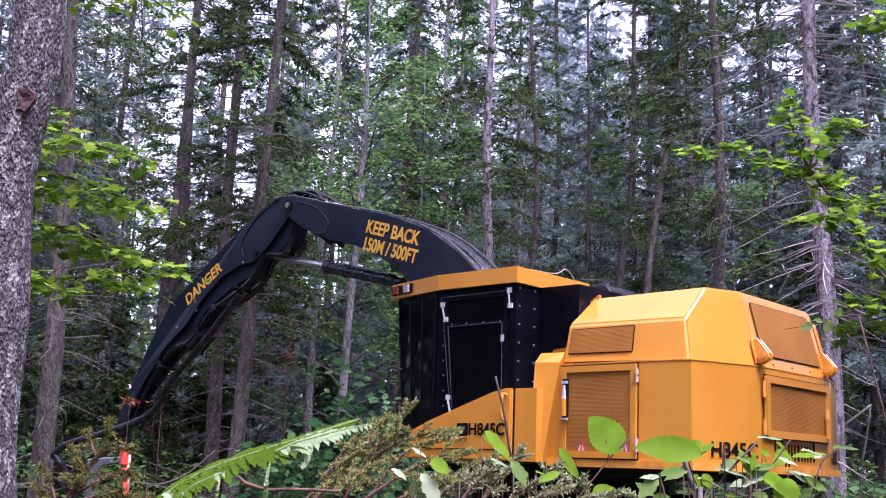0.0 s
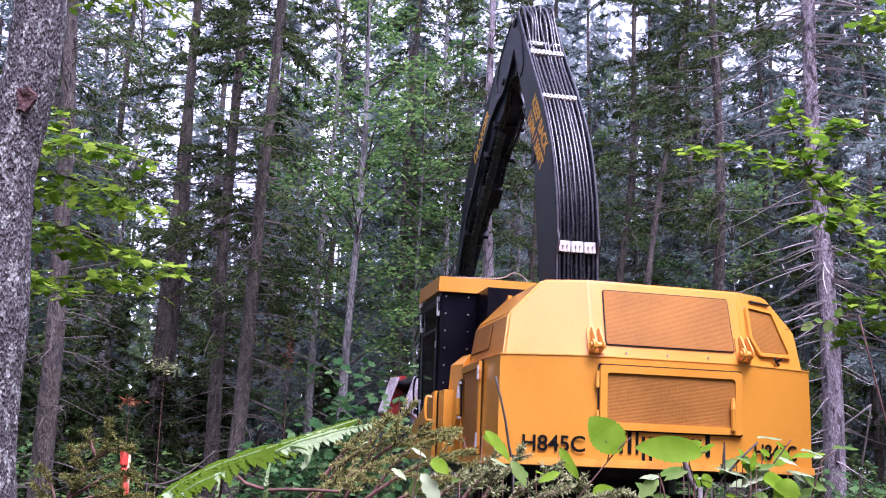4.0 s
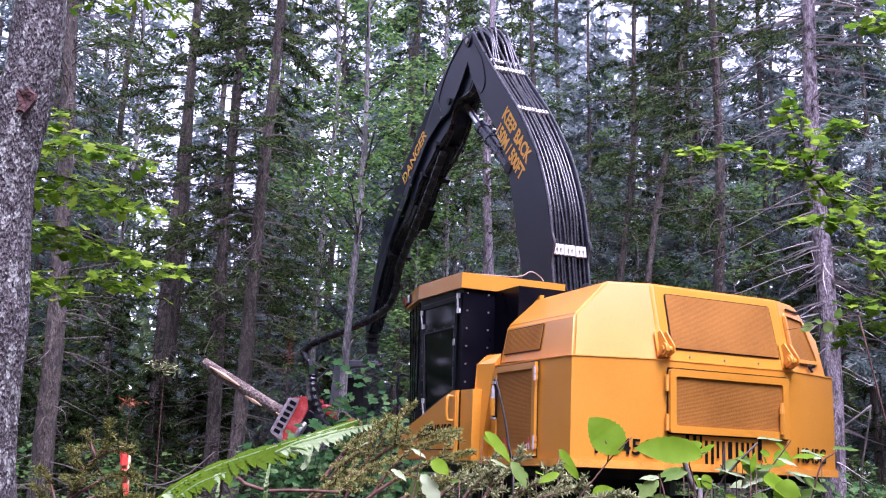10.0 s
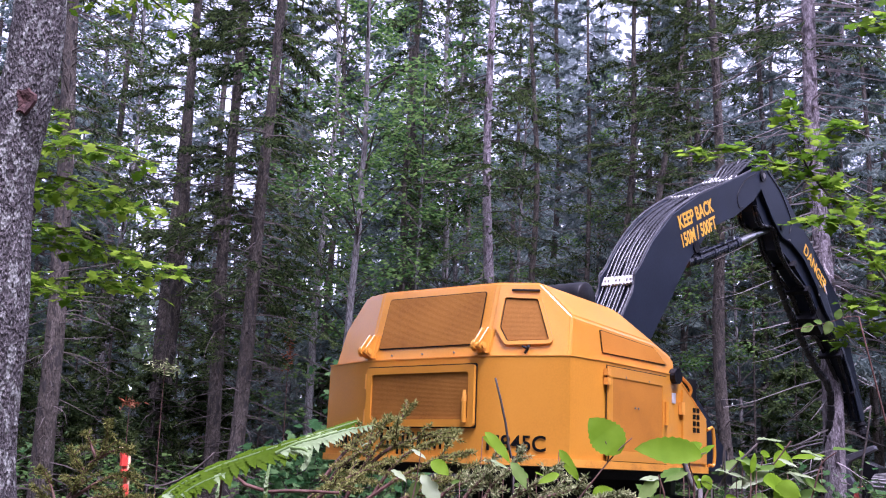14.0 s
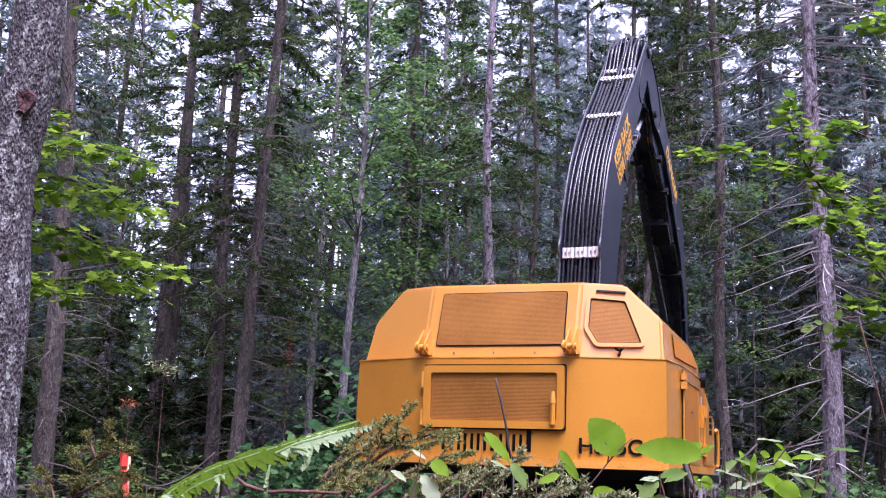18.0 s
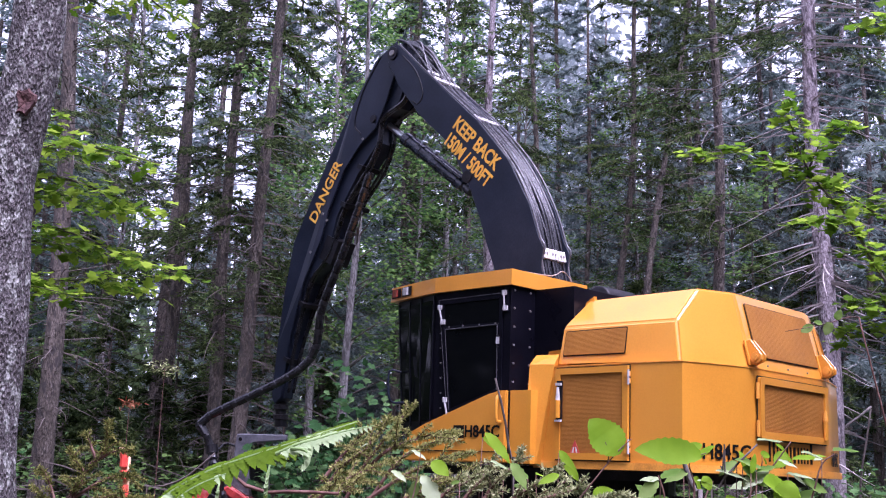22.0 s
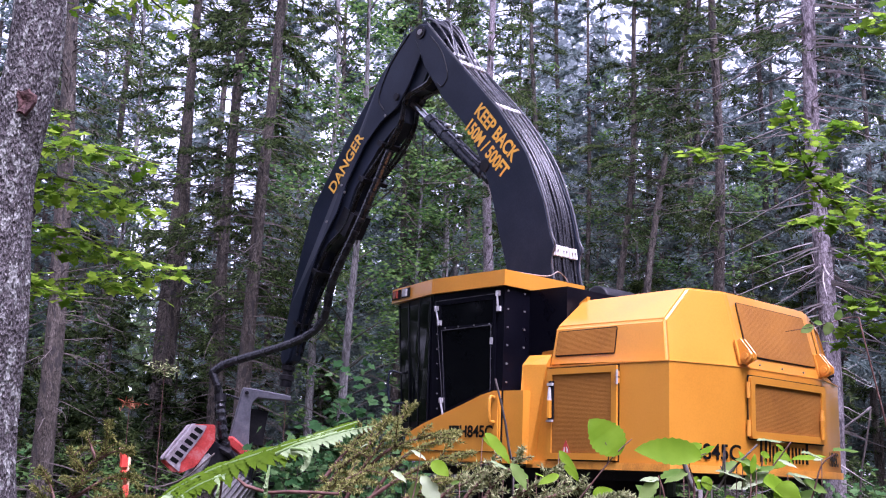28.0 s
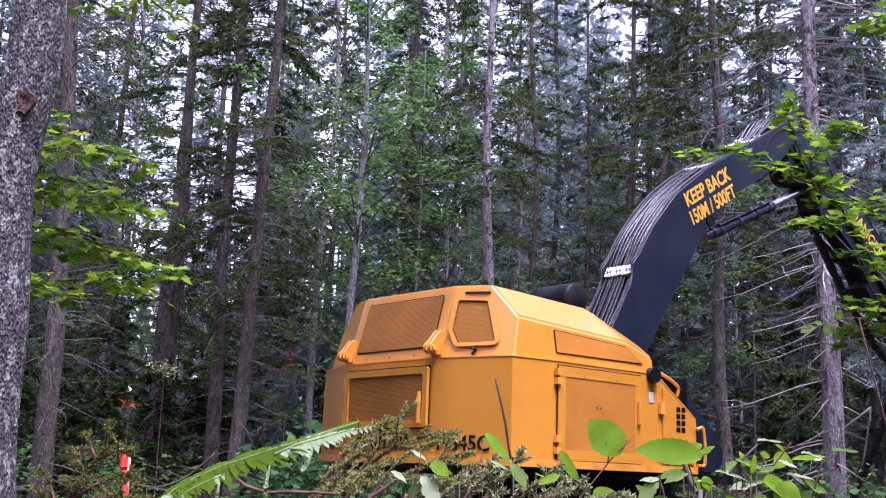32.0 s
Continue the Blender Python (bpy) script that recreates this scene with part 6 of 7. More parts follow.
# --- withered saplings with rust-brown needles
RUST = leafy("rust_brown_needles", [(0.16, 0.055, 0.025), (0.28, 0.10, 0.045), (0.36, 0.16, 0.08)], 0.2)


def rust_sapling(p, w, h, count, seed, mat):
    rng = random.Random(seed)
    p = V(p)
    t = thing("withered_sapling", "thin withered sapling with rust-brown needles", "tree", group="withered saplings")
    stem_part(t, "stem", upright(p), 0.012, 0.005, TWIG, 5)
    s = Soup()
    for k in range(count):
        q = p + V((rng.gauss(0, 0.5) * w, rng.gauss(0, 0.3) * w, rng.gauss(0, 0.5) * h))
        d = (V((rng.uniform(-1, 1), rng.uniform(-0.5, 0.5), rng.uniform(-0.6, 0.3)))).normalized()
        s.blade(q, d, d.cross(rnd_dir(rng)).normalized(), rng.uniform(0.06, 0.12), 0.012)
    tagged(new("needle_spray", s.mesh("needle_spray", mat)), kind="stuff").parent = t


# --- fern
def frond(parent, pts, length, rng, pale=0.6, mat=FERN, far=0.8, n=46, wide=0.31, rib=0.0030):
    """A midrib with toothed leaflets: those of the near side hang, those of the far side stand back."""
    line = smooth_line([V(p) for p in pts], n)
    part("rachis", tube(line, [rib * (1.1 - 0.8 * k / n) for k in range(n)], 6), PALE_FERN, parent)
    for k in range(2, n - 1):
        f = k / (n - 1)
        g = (line[min(k + 1, n - 1)] - line[k - 1]).normalized()
        for near in (True, False):
            L = length * (math.sin(math.pi * min(f * 0.82 + 0.16, 1)) ** 0.6) * rng.uniform(0.7, 1.2) * (1 if near else far)
            if near:
                d = V((rng.uniform(-0.15, 0.15), -0.55, -0.75 + rng.uniform(-0.2, 0.2))) + g * rng.uniform(0.25, 0.7)
                up = V((0, -1, 0.5))
            else:
                d = V((0, 0.75, 0.30 + rng.uniform(-0.15, 0.1))) + g * rng.uniform(0.5, 0.8)
                up = V((0, -0.6, 0.9))
            s = Soup()
            teeth = 6
            shape = [(q / (2 * teeth), wide * (1 - (q / (2 * teeth)) ** 2) * (1.0 if q % 2 else 0.72)) for q in range(2 * teeth)] + [(1.0, 0.0)]
            flat_leaf(s, V((0, 0, 0)), d, up, L, shape, 0.05)
            o = new("pinna", s.mesh("pinna", PALE_FERN if f > pale or rng.random() < 0.08 else mat))
            o.location = line[k]
            o.parent = parent


PALE_FERN = leafy("pale_fern", [(0.20, 0.31, 0.10), (0.30, 0.42, 0.18), (0.40, 0.50, 0.28)], 0.4)
fern = thing("fern", "bright green fern frond with a pale drooping tip", "fern")
stem_part(fern, "stalk", upright((-0.447, 1.800, 1.213)), 0.005, 0.004, FERN)
frond(fern, [(-0.447, 1.800, 1.213), (-0.411, 1.800, 1.251), (-0.353, 1.800, 1.287), (-0.283, 1.800, 1.315), (-0.216, 1.820, 1.340), (-0.165, 1.840, 1.357)], 0.042, RG, 0.97, far=0.7)
frond(fern, [(-0.419, 1.740, 1.208), (-0.386, 1.740, 1.243), (-0.356, 1.740, 1.266), (-0.316, 1.750, 1.285)], 0.024, RG, 0.97, far=0.9, n=26)
frond(fern, [(-0.244, 1.760, 1.317), (-0.213, 1.760, 1.332), (-0.184, 1.770, 1.342), (-0.142, 1.780, 1.356), (-0.098, 1.800, 1.367)], 0.022, RG, 0.05, far=0.7, n=26)
frond(fern, [(-0.220, 1.750, 1.326), (-0.197, 1.740, 1.323), (-0.192, 1.740, 1.310), (-0.203, 1.740, 1.296)], 0.018, RG, 0.0, n=14, wide=0.3)
frond(fern, [(-0.212, 1.860, 1.344), (-0.181, 1.860, 1.355), (-0.150, 1.870, 1.367), (-0.131, 1.880, 1.375)], 0.016, RG, 0.99, far=1.4, n=18)
frond(fern, [(-0.258, 1.770, 1.238), (-0.257, 1.770, 1.263), (-0.256, 1.770, 1.282), (-0.255, 1.780, 1.300)], 0.011, RG, 0.3, n=14, wide=0.35, rib=0.004)
frond(fern, [(-0.332, 1.770, 1.235), (-0.331, 1.770, 1.248), (-0.330, 1.770, 1.260), (-0.331, 1.780, 1.269)], 0.009, RG, 0.3, n=10, wide=0.35, rib=0.003)


# --- cut spruce tops lying before the camera
def bough(parent, pts, rng, needle=0.0095, per=3000, twigs=6, r=0.004, mat=SLASH, droop=0.2):
    line = smooth_line([V(p) for p in pts], 24)
    o = part("twig", tube(line, [r * (1.15 - k / 24) for k in range(24)], 6), TWIG, parent)
    total = sum((v - u).length for u, v in zip(line, line[1:]))
    s, w = Soup(), Soup()
    lines = [(line, 1.0)]
    g = (line[-1] - line[0]).normalized()
    for k in range(twigs):
        f = rng.uniform(0.2, 0.92)
        p = line[int(f * 23)]
        d = (g * 0.7 + V((rng.uniform(-1, 1), rng.uniform(-0.8, 0.8), rng.uniform(-0.5, 0.7)))).normalized()
        L = total * rng.uniform(0.2, 0.42) * (1.15 - f * 0.6)
        tl = [p + d * L * q / 7 + V((0, 0, -droop * L * (q / 7) ** 2)) for q in range(8)]
        w.stick(tl, r * 0.45, r * 0.2, 4)
        lines.append((tl, 0.7))
    for ln, a in lines:
        tot = sum((v - u).length for u, v in zip(ln, ln[1:]))
        for k in range(int(tot * per * a)):
            f = rng.uniform(0.08 if a < 1 else 0.3, 1.0) * (len(ln) - 1.001)
            j = int(f)
            p = ln[j].lerp(ln[j + 1], f - j)
            e = (ln[j + 1] - ln[j]).normalized()
            d = (e * rng.uniform(0.3, 1.0) + rnd_dir(rng)).normalized()
            s.blade(p, d, d.cross(rnd_dir(rng)).normalized(), needle * rng.uniform(0.7, 1.3), needle * 0.11)
    if w.v:
        o = tagged(new("side_twig", w.mesh("side_twig", TWIG)), kind="stuff")
        o.parent = parent
    o = new("needle_spray", s.mesh("needle_spray", mat))
    o.parent = parent
    o["kind"] = "stuff"


TWIG = material("red_brown_twigs", [(0.05, 0.022, 0.016), (0.11, 0.050, 0.034), (0.22, 0.13, 0.10)], 0.85, 20)
YOUNG = leafy("yellow_green_needles", [(0.085, 0.105, 0.025), (0.15, 0.165, 0.04), (0.24, 0.24, 0.07)], 0.3)
GREY_SLASH = leafy("grey_green_spruce_slash", [(0.11, 0.145, 0.05), (0.24, 0.275, 0.11), (0.42, 0.44, 0.22)], 0.2)
rust_sapling((-4.307, 16.000, 2.079), 0.16, 0.05, 60, 901, RUST)
rust_sapling((-2.657, 20.000, 3.370), 0.08, 0.45, 90, 902, RUST)
rust_sapling((-4.461, 18.500, 2.788), 0.30, 0.14, 140, 903, GREY_SLASH)
top1 = thing("cut_spruce_top", "cut spruce top with dull olive-brown needles", "brush", group="cut brush")
for pts, tw in (
        ([(-0.178, 2.200, 1.217), (-0.140, 2.200, 1.297), (-0.089, 2.200, 1.369), (-0.042, 2.200, 1.428)], 7), ([(-0.174, 2.250, 1.253), (-0.098, 2.200, 1.331), (-0.034, 2.200, 1.360), (0.047, 2.200, 1.377)], 8),
        ([(-0.222, 2.200, 1.231), (-0.183, 2.200, 1.296), (-0.131, 2.200, 1.340), (-0.090, 2.200, 1.401)], 6), ([(-0.150, 2.100, 1.222), (-0.071, 2.100, 1.280), (0.000, 2.100, 1.318), (0.072, 2.100, 1.336)], 8)):
    bough(top1, pts, RG, twigs=tw)
for pts, tw in (
        ([(-0.237, 2.150, 1.222), (-0.187, 2.150, 1.265), (-0.126, 2.150, 1.298), (-0.074, 2.150, 1.319)], 7), ([(-0.126, 2.050, 1.215), (-0.048, 2.050, 1.252), (0.021, 2.050, 1.283), (0.092, 2.050, 1.286)], 7),
        ([(-0.224, 2.300, 1.272), (-0.182, 2.300, 1.329), (-0.139, 2.300, 1.376), (-0.083, 2.300, 1.400)], 6), ([(-0.131, 2.300, 1.232), (-0.079, 2.300, 1.311), (-0.029, 2.300, 1.346), (0.032, 2.300, 1.365)], 8),
        ([(-0.252, 2.100, 1.213), (-0.213, 2.100, 1.254), (-0.173, 2.100, 1.271), (-0.112, 2.100, 1.278)], 6)):
    bough(top1, pts, RG, twigs=tw)
stem_part(top1, "stem", upright((-0.178, 2.200, 1.217)), 0.016, 0.012, TWIG)
top2 = thing("cut_spruce_top", "cut spruce boughs with grey-green needles", "brush", group="cut brush")
for pts, tw in (
        ([(0.068, 1.900, 1.223), (0.095, 1.900, 1.278), (0.131, 1.900, 1.316), (0.144, 1.900, 1.344)], 6), ([(0.087, 1.900, 1.215), (0.132, 1.900, 1.262), (0.178, 1.900, 1.291), (0.210, 1.900, 1.319)], 7),
        ([(0.031, 1.900, 1.222), (0.058, 1.900, 1.268), (0.085, 1.900, 1.296), (0.102, 1.900, 1.334)], 6), ([(0.103, 1.850, 1.209), (0.156, 1.850, 1.255), (0.210, 1.850, 1.274), (0.246, 1.850, 1.285)], 6),
        ([(-0.025, 1.950, 1.218), (0.021, 1.950, 1.266), (0.059, 1.950, 1.286), (0.077, 1.950, 1.305)], 6), ([(0.118, 1.800, 1.220), (0.187, 1.800, 1.249), (0.257, 1.800, 1.268), (0.301, 1.800, 1.277)], 6)):
    bough(top2, pts, RG, twigs=tw, mat=GREY_SLASH)
stem_part(top2, "stem", upright((0.087, 1.900, 1.215)), 0.014, 0.010, TWIG)
young = thing("spruce_seedling", "small spruce seedling with yellow-green needles", "shrub")
for pts, tw in (
        ([(-0.819, 2.500, 1.154), (-0.768, 2.500, 1.251), (-0.725, 2.500, 1.312), (-0.709, 2.500, 1.384)], 9), ([(-0.787, 2.500, 1.202), (-0.757, 2.500, 1.263), (-0.785, 2.500, 1.298), (-0.793, 2.500, 1.322)], 6),
        ([(-0.776, 2.500, 1.215), (-0.719, 2.500, 1.253), (-0.671, 2.500, 1.266), (-0.632, 2.500, 1.241)], 7), ([(-0.747, 2.500, 1.288), (-0.706, 2.500, 1.313), (-0.676, 2.500, 1.320), (-0.654, 2.500, 1.315)], 6),
        ([(-0.810, 2.500, 1.190), (-0.827, 2.500, 1.237), (-0.843, 2.500, 1.266), (-0.855, 2.500, 1.271)], 6), ([(-0.782, 2.450, 1.192), (-0.713, 2.450, 1.218), (-0.654, 2.450, 1.220), (-0.593, 2.450, 1.217)], 7),
        ([(-0.736, 2.500, 1.300), (-0.751, 2.500, 1.330), (-0.759, 2.500, 1.348), (-0.765, 2.500, 1.353)], 5), ([(-0.856, 2.500, 1.164), (-0.836, 2.500, 1.200), (-0.850, 2.500, 1.224), (-0.870, 2.500, 1.235)], 6)):
    bough(young, pts, RG, 0.0105, 2600, tw, 0.0036, YOUNG)
stem_part(young, "stem", upright((-0.819, 2.500, 1.154)), 0.009, 0.006, TWIG)

# --- marker stake with ribbon
stake = thing("marker_stake", "thin stake wrapped in orange-red flagging tape", "stake")
stem_part(stake, "post", [((-0.678, 2.600, 1.069)[0], (-0.678, 2.600, 1.069)[1], -0.12), (-0.691, 2.600, 1.191), (-0.699, 2.600, 1.265), (-0.708, 2.600, 1.327)], 0.008, 0.007, CUT_WOOD)
for k, (y0, y1) in enumerate(((796, 822), (830, 846), (856, 900))):
    a, b = V(((-0.700, 2.585, 1.320), (-0.696, 2.585, 1.277), (-0.692, 2.585, 1.245))[k]), V(((-0.697, 2.585, 1.285), (-0.692, 2.585, 1.258), (-0.689, 2.585, 1.185))[k])
    bm = loft([[p + V((dx, dy, 0)) for dx, dy in ((-0.0085, -0.004), (-0.002, -0.010), (0.0075, -0.005), (0.007, 0.008), (-0.008, 0.008))] for p in (b, b.lerp(a, 0.5) + V((0.002, 0, 0)), a)])
    part("tape", bm, TAPE, stake)

# --- dead stems
for pts, r, label in (
        ([(0.171, 2.500, 1.273), (0.163, 2.500, 1.333), (0.149, 2.500, 1.418), (0.126, 2.500, 1.506)], 0.0040, "bare broken twig standing upright"),
        ([(0.462, 2.000, 1.224), (0.450, 2.000, 1.280), (0.435, 2.000, 1.328), (0.419, 2.000, 1.371)], 0.0065, "grey dead stick standing upright"),
        ([(0.481, 2.000, 1.224), (0.492, 2.000, 1.282), (0.507, 2.000, 1.311), (0.562, 2.000, 1.367)], 0.003, "thin forked twig among the brush"),
        ([(0.505, 2.000, 1.306), (0.501, 2.000, 1.319), (0.497, 2.000, 1.328)], 0.002, "thin forked twig among the brush"),
        ([(-0.378, 2.000, 1.241), (-0.310, 2.000, 1.251), (-0.242, 2.000, 1.257), (-0.164, 2.000, 1.256)], 0.0045, "red-brown fallen branch on the brush"),
        ([(6.30, 18.28, 1.2), (6.34, 18.27, 1.9), (6.412, 18.25, 2.143), (6.69, 18.25, 2.35), (6.97, 18.25, 2.577)], 0.03, "slanting grey dead branch by the trunk"),
        ([(6.65, 18.0, 0.9), (6.677, 18.0, 1.497), (6.785, 18.0, 2.052), (6.864, 18.0, 2.523)], 0.024, "upright dark dead pole by the trunk"),
        ([(-0.652, 2.600, 1.180), (-0.594, 2.600, 1.244), (-0.546, 2.600, 1.277), (-0.499, 2.600, 1.322)], 0.003, "thin forked twig among the brush")):
    t = thing("dead_stick", label, "stick", group="dead sticks")
    stem_part(t, "wood", upright(pts[0])[:2] + pts , r, r * 0.6, TWIG if "red" in label else GREY_DEAD if "grey" in label else DEAD_WOOD)


# --- broad leaves of the near shrubs
def shrub(label, stems, leaves, mat, name="leafy_shrub", size=1.0):
    t = thing(name, label, "shrub", group="near shrubs")
    for pts, r in stems:
        if pts[0][2] < 0:
            a, b = V(pts[0]), V(pts[-1])
            pts = [a.lerp(b, f) + V((0.012 * math.sin(9 * f + b.x * 40) * f * (1 - f) * 4, 0, 0)) for f in (0, 0.3, 0.6, 0.85, 1.0)]
        stem_part(t, "stem", pts, r, r * 0.5, TWIG, 6)
    for k, (p, q, shape, up) in enumerate(leaves):
        p, q = V(p), V(q)
        dull = mat == PALE_LEAF and (shape == LOBED or k % 3 == 2)
        d = q - p + V((0, 0.02 * math.sin(k * 2.1 + p.x * 60), 0.012 * math.sin(k * 3.7)))
        leaf_part(t, "leaf", p, d, V(up) + V((0.25 * math.sin(k * 5.3), 0, 0.5 * (mat == PALE_LEAF and not dull))), d.length * size * (0.88 if mat == PALE_LEAF else 1), POINTED if shape == LOBED else shape, MID_LEAF if dull else mat, 0.12 + 0.12 * math.sin(k * 1.7) ** 2)
    return t


MID_LEAF = leafy("dull_green_leaf", [(0.055, 0.120, 0.016), (0.11, 0.20, 0.034), (0.21, 0.30, 0.085)], 0.4, island=0.5, scale=12)
GREEN_LEAF = leafy("fresh_green_leaf", [(0.125, 0.25, 0.008), (0.18, 0.325, 0.014), (0.23, 0.38, 0.03)], 0.5, island=0.3, scale=14)
shrub("shrub with bright green oval leaves", [([(0.190, 1.600, 1.255), (0.221, 1.600, 1.295), (0.252, 1.600, 1.334), (0.274, 1.600, 1.355)], 0.0014), ([(0.240, 1.600, 1.320), (0.242, 1.600, 1.334), (0.237, 1.600, 1.349)], 0.0011), ([(0.362, 1.600, 1.261), (0.360, 1.600, 1.300), (0.354, 1.600, 1.327), (0.378, 1.600, 1.339)], 0.0013)],
      [((0.258, 1.600, 1.333), (0.216, 1.600, 1.382), ROUND, (0.1, -1, 0.25)), ((0.373, 1.600, 1.334), (0.282, 1.600, 1.354), SLIM, (0, -1, 0.45)), ((0.358, 1.600, 1.329), (0.392, 1.600, 1.343), NARROW, (0, -0.6, 1)),
       ((0.072, 1.700, 1.359), (0.113, 1.700, 1.334), NARROW, (0, -0.7, 1)), ((0.177, 1.650, 1.336), (0.205, 1.650, 1.300), NARROW, (0.3, -1, 0.3)), ((-0.006, 1.900, 1.315), (0.023, 1.900, 1.301), OVAL, (0, -1, 0.4)), ((0.184, 1.700, 1.302), (0.153, 1.700, 1.293), NARROW, (0, -1, 0.6))], GREEN_LEAF)
shrub("low shrub with pale green leaf undersides", [([(0.520, 2.000, 1.226), (0.550, 2.000, 1.284), (0.591, 2.000, 1.334), (0.621, 2.000, 1.374)], 0.002), ([(0.637, 2.000, 1.230), (0.658, 2.000, 1.288), (0.674, 2.000, 1.337), (0.700, 2.000, 1.357)], 0.002), ([(0.383, 1.900, 1.234), (0.378, 1.900, 1.280), (0.369, 1.900, 1.307)], 0.002)],
      [((0.562, 2.000, 1.374), (0.623, 2.000, 1.378), RAGGED, (0, -0.35, 1)), ((0.638, 2.000, 1.355), (0.698, 2.000, 1.357), RAGGED, (0, -0.5, 1)), ((0.694, 2.000, 1.361), (0.759, 2.000, 1.357), LOBED, (0, -0.35, 1)), ((0.487, 2.000, 1.318), (0.551, 2.000, 1.325), RAGGED, (0, -0.35, 1)),
       ((0.581, 2.000, 1.324), (0.521, 2.000, 1.283), RAGGED, (0.1, -0.9, 0.8)), ((0.522, 2.000, 1.339), (0.583, 2.000, 1.332), LOBED, (0, -0.5, 1)), ((0.610, 2.000, 1.317), (0.664, 2.000, 1.319), RAGGED, (0, -0.35, 1))], PALE_LEAF)
shrub("low shrub with pale green leaf undersides", [([(0.450, 1.950, 1.226), (0.458, 1.950, 1.272), (0.472, 1.950, 1.301)], 0.002)],
      [((0.596, 2.000, 1.342), (0.632, 2.000, 1.330), RAGGED, (0, -0.5, 1)), ((0.369, 1.900, 1.298), (0.327, 1.900, 1.269), LOBED, (0, -1, 0.5)), ((0.374, 1.900, 1.302), (0.416, 1.900, 1.316), RAGGED, (0, -0.6, 1)),
       ((0.434, 1.900, 1.300), (0.486, 1.900, 1.306), RAGGED, (0, -0.4, 1)), ((0.639, 2.000, 1.307), (0.697, 2.000, 1.280), LOBED, (0, -0.9, 0.8))], PALE_LEAF)
shrub("low shrub with bright green narrow leaves", [([(0.577, 2.100, 1.233), (0.588, 2.100, 1.294), (0.599, 2.100, 1.340)], 0.002)],
      [((0.558, 2.000, 1.296), (0.538, 2.000, 1.359), NARROW, (0.5, -1, 0.2)), ((0.608, 2.050, 1.370), (0.656, 2.050, 1.344), NARROW, (0, -0.7, 1)), ((0.636, 2.050, 1.344), (0.691, 2.050, 1.346), NARROW, (0, -0.5, 1)), ((0.604, 1.950, 1.306), (0.579, 1.950, 1.267), OVAL, (0, -1, 0.4)), ((0.595, 2.100, 1.355), (0.615, 2.100, 1.340), OVAL, (0, -1, 0.5)), ((0.641, 2.100, 1.357), (0.618, 2.100, 1.335), OVAL, (0, -1, 0.5)),
       ((0.556, 1.950, 1.304), (0.623, 1.950, 1.288), OVAL, (0, -0.8, 0.8)), ((0.444, 1.900, 1.309), (0.453, 1.900, 1.278), OVAL, (0, -1, 0.4))], GREEN_LEAF)
shrub("fallen leaves with pale undersides on the brush", [([(-0.043, 1.900, 1.219), (-0.031, 1.900, 1.274), (-0.024, 1.900, 1.329)], 0.0015)],
      [((-0.041, 1.950, 1.334), (-0.010, 1.950, 1.319), RAGGED, (0.3, -0.5, 0.9)), ((-0.074, 1.950, 1.298), (-0.041, 1.950, 1.290), RAGGED, (0, -0.5, 1)), ((-0.031, 1.900, 1.283), (-0.036, 1.900, 1.233), LOBED, (0.5, -1, 0.2)), ((-0.022, 1.900, 1.292), (0.019, 1.900, 1.248), RAGGED, (0.3, -1, 0.4)),
       ((0.087, 1.800, 1.318), (0.123, 1.800, 1.300), RAGGED, (0, -0.6, 0.8)), ((0.119, 1.800, 1.317), (0.150, 1.800, 1.280), LOBED, (0.3, -1, 0.4)), ((-0.126, 1.950, 1.335), (-0.115, 1.950, 1.347), RAGGED, (0, -1, 0.5))], PALE_LEAF)
shrub("shrub with ragged grey-green leaves", [([(0.520, 1.994, -0.100), (0.532, 1.994, 1.293), (0.534, 1.994, 1.327)], 0.0014), ([(0.567, 2.062, -0.100), (0.564, 2.062, 1.277), (0.567, 2.062, 1.296)], 0.0014), ([(0.565, 1.987, -0.100), (0.559, 1.987, 1.291), (0.556, 1.987, 1.320)], 0.0014), ([(0.635, 2.050, -0.100), (0.633, 2.050, 1.291), (0.629, 2.050, 1.320)], 0.0014), ([(0.648, 2.058, -0.100), (0.644, 2.058, 1.268), (0.648, 2.058, 1.275)], 0.0014), ([(0.531, 2.017, -0.100), (0.527, 2.017, 1.297), (0.530, 2.017, 1.336)], 0.0014), ([(0.596, 2.061, -0.100), (0.595, 2.061, 1.267), (0.596, 2.061, 1.275)], 0.0014), ([(0.691, 2.030, -0.100), (0.677, 2.030, 1.305), (0.684, 2.030, 1.347)], 0.0014)],
      [((0.534, 1.994, 1.327), (0.592, 1.994, 1.291), LOBED, (-0.24, -0.8, 0.7)), ((0.567, 2.062, 1.296), (0.521, 2.062, 1.302), RAGGED, (0.18, -0.88, 0.61)), ((0.556, 1.987, 1.320), (0.595, 1.987, 1.324), RAGGED, (-0.24, -0.61, 0.96)), ((0.629, 2.050, 1.320), (0.672, 2.050, 1.314), RAGGED, (-0.18, -0.65, 0.81)), ((0.648, 2.058, 1.275), (0.684, 2.058, 1.288), LOBED, (-0.25, -0.8, 0.7)), ((0.530, 2.017, 1.336), (0.490, 2.017, 1.316), RAGGED, (-0.25, -0.97, 0.93)), ((0.596, 2.061, 1.275), (0.561, 2.061, 1.281), LOBED, (0.04, -0.8, 0.7)), ((0.684, 2.030, 1.347), (0.663, 2.030, 1.337), RAGGED, (-0.04, -0.58, 0.65))], PALE_LEAF)
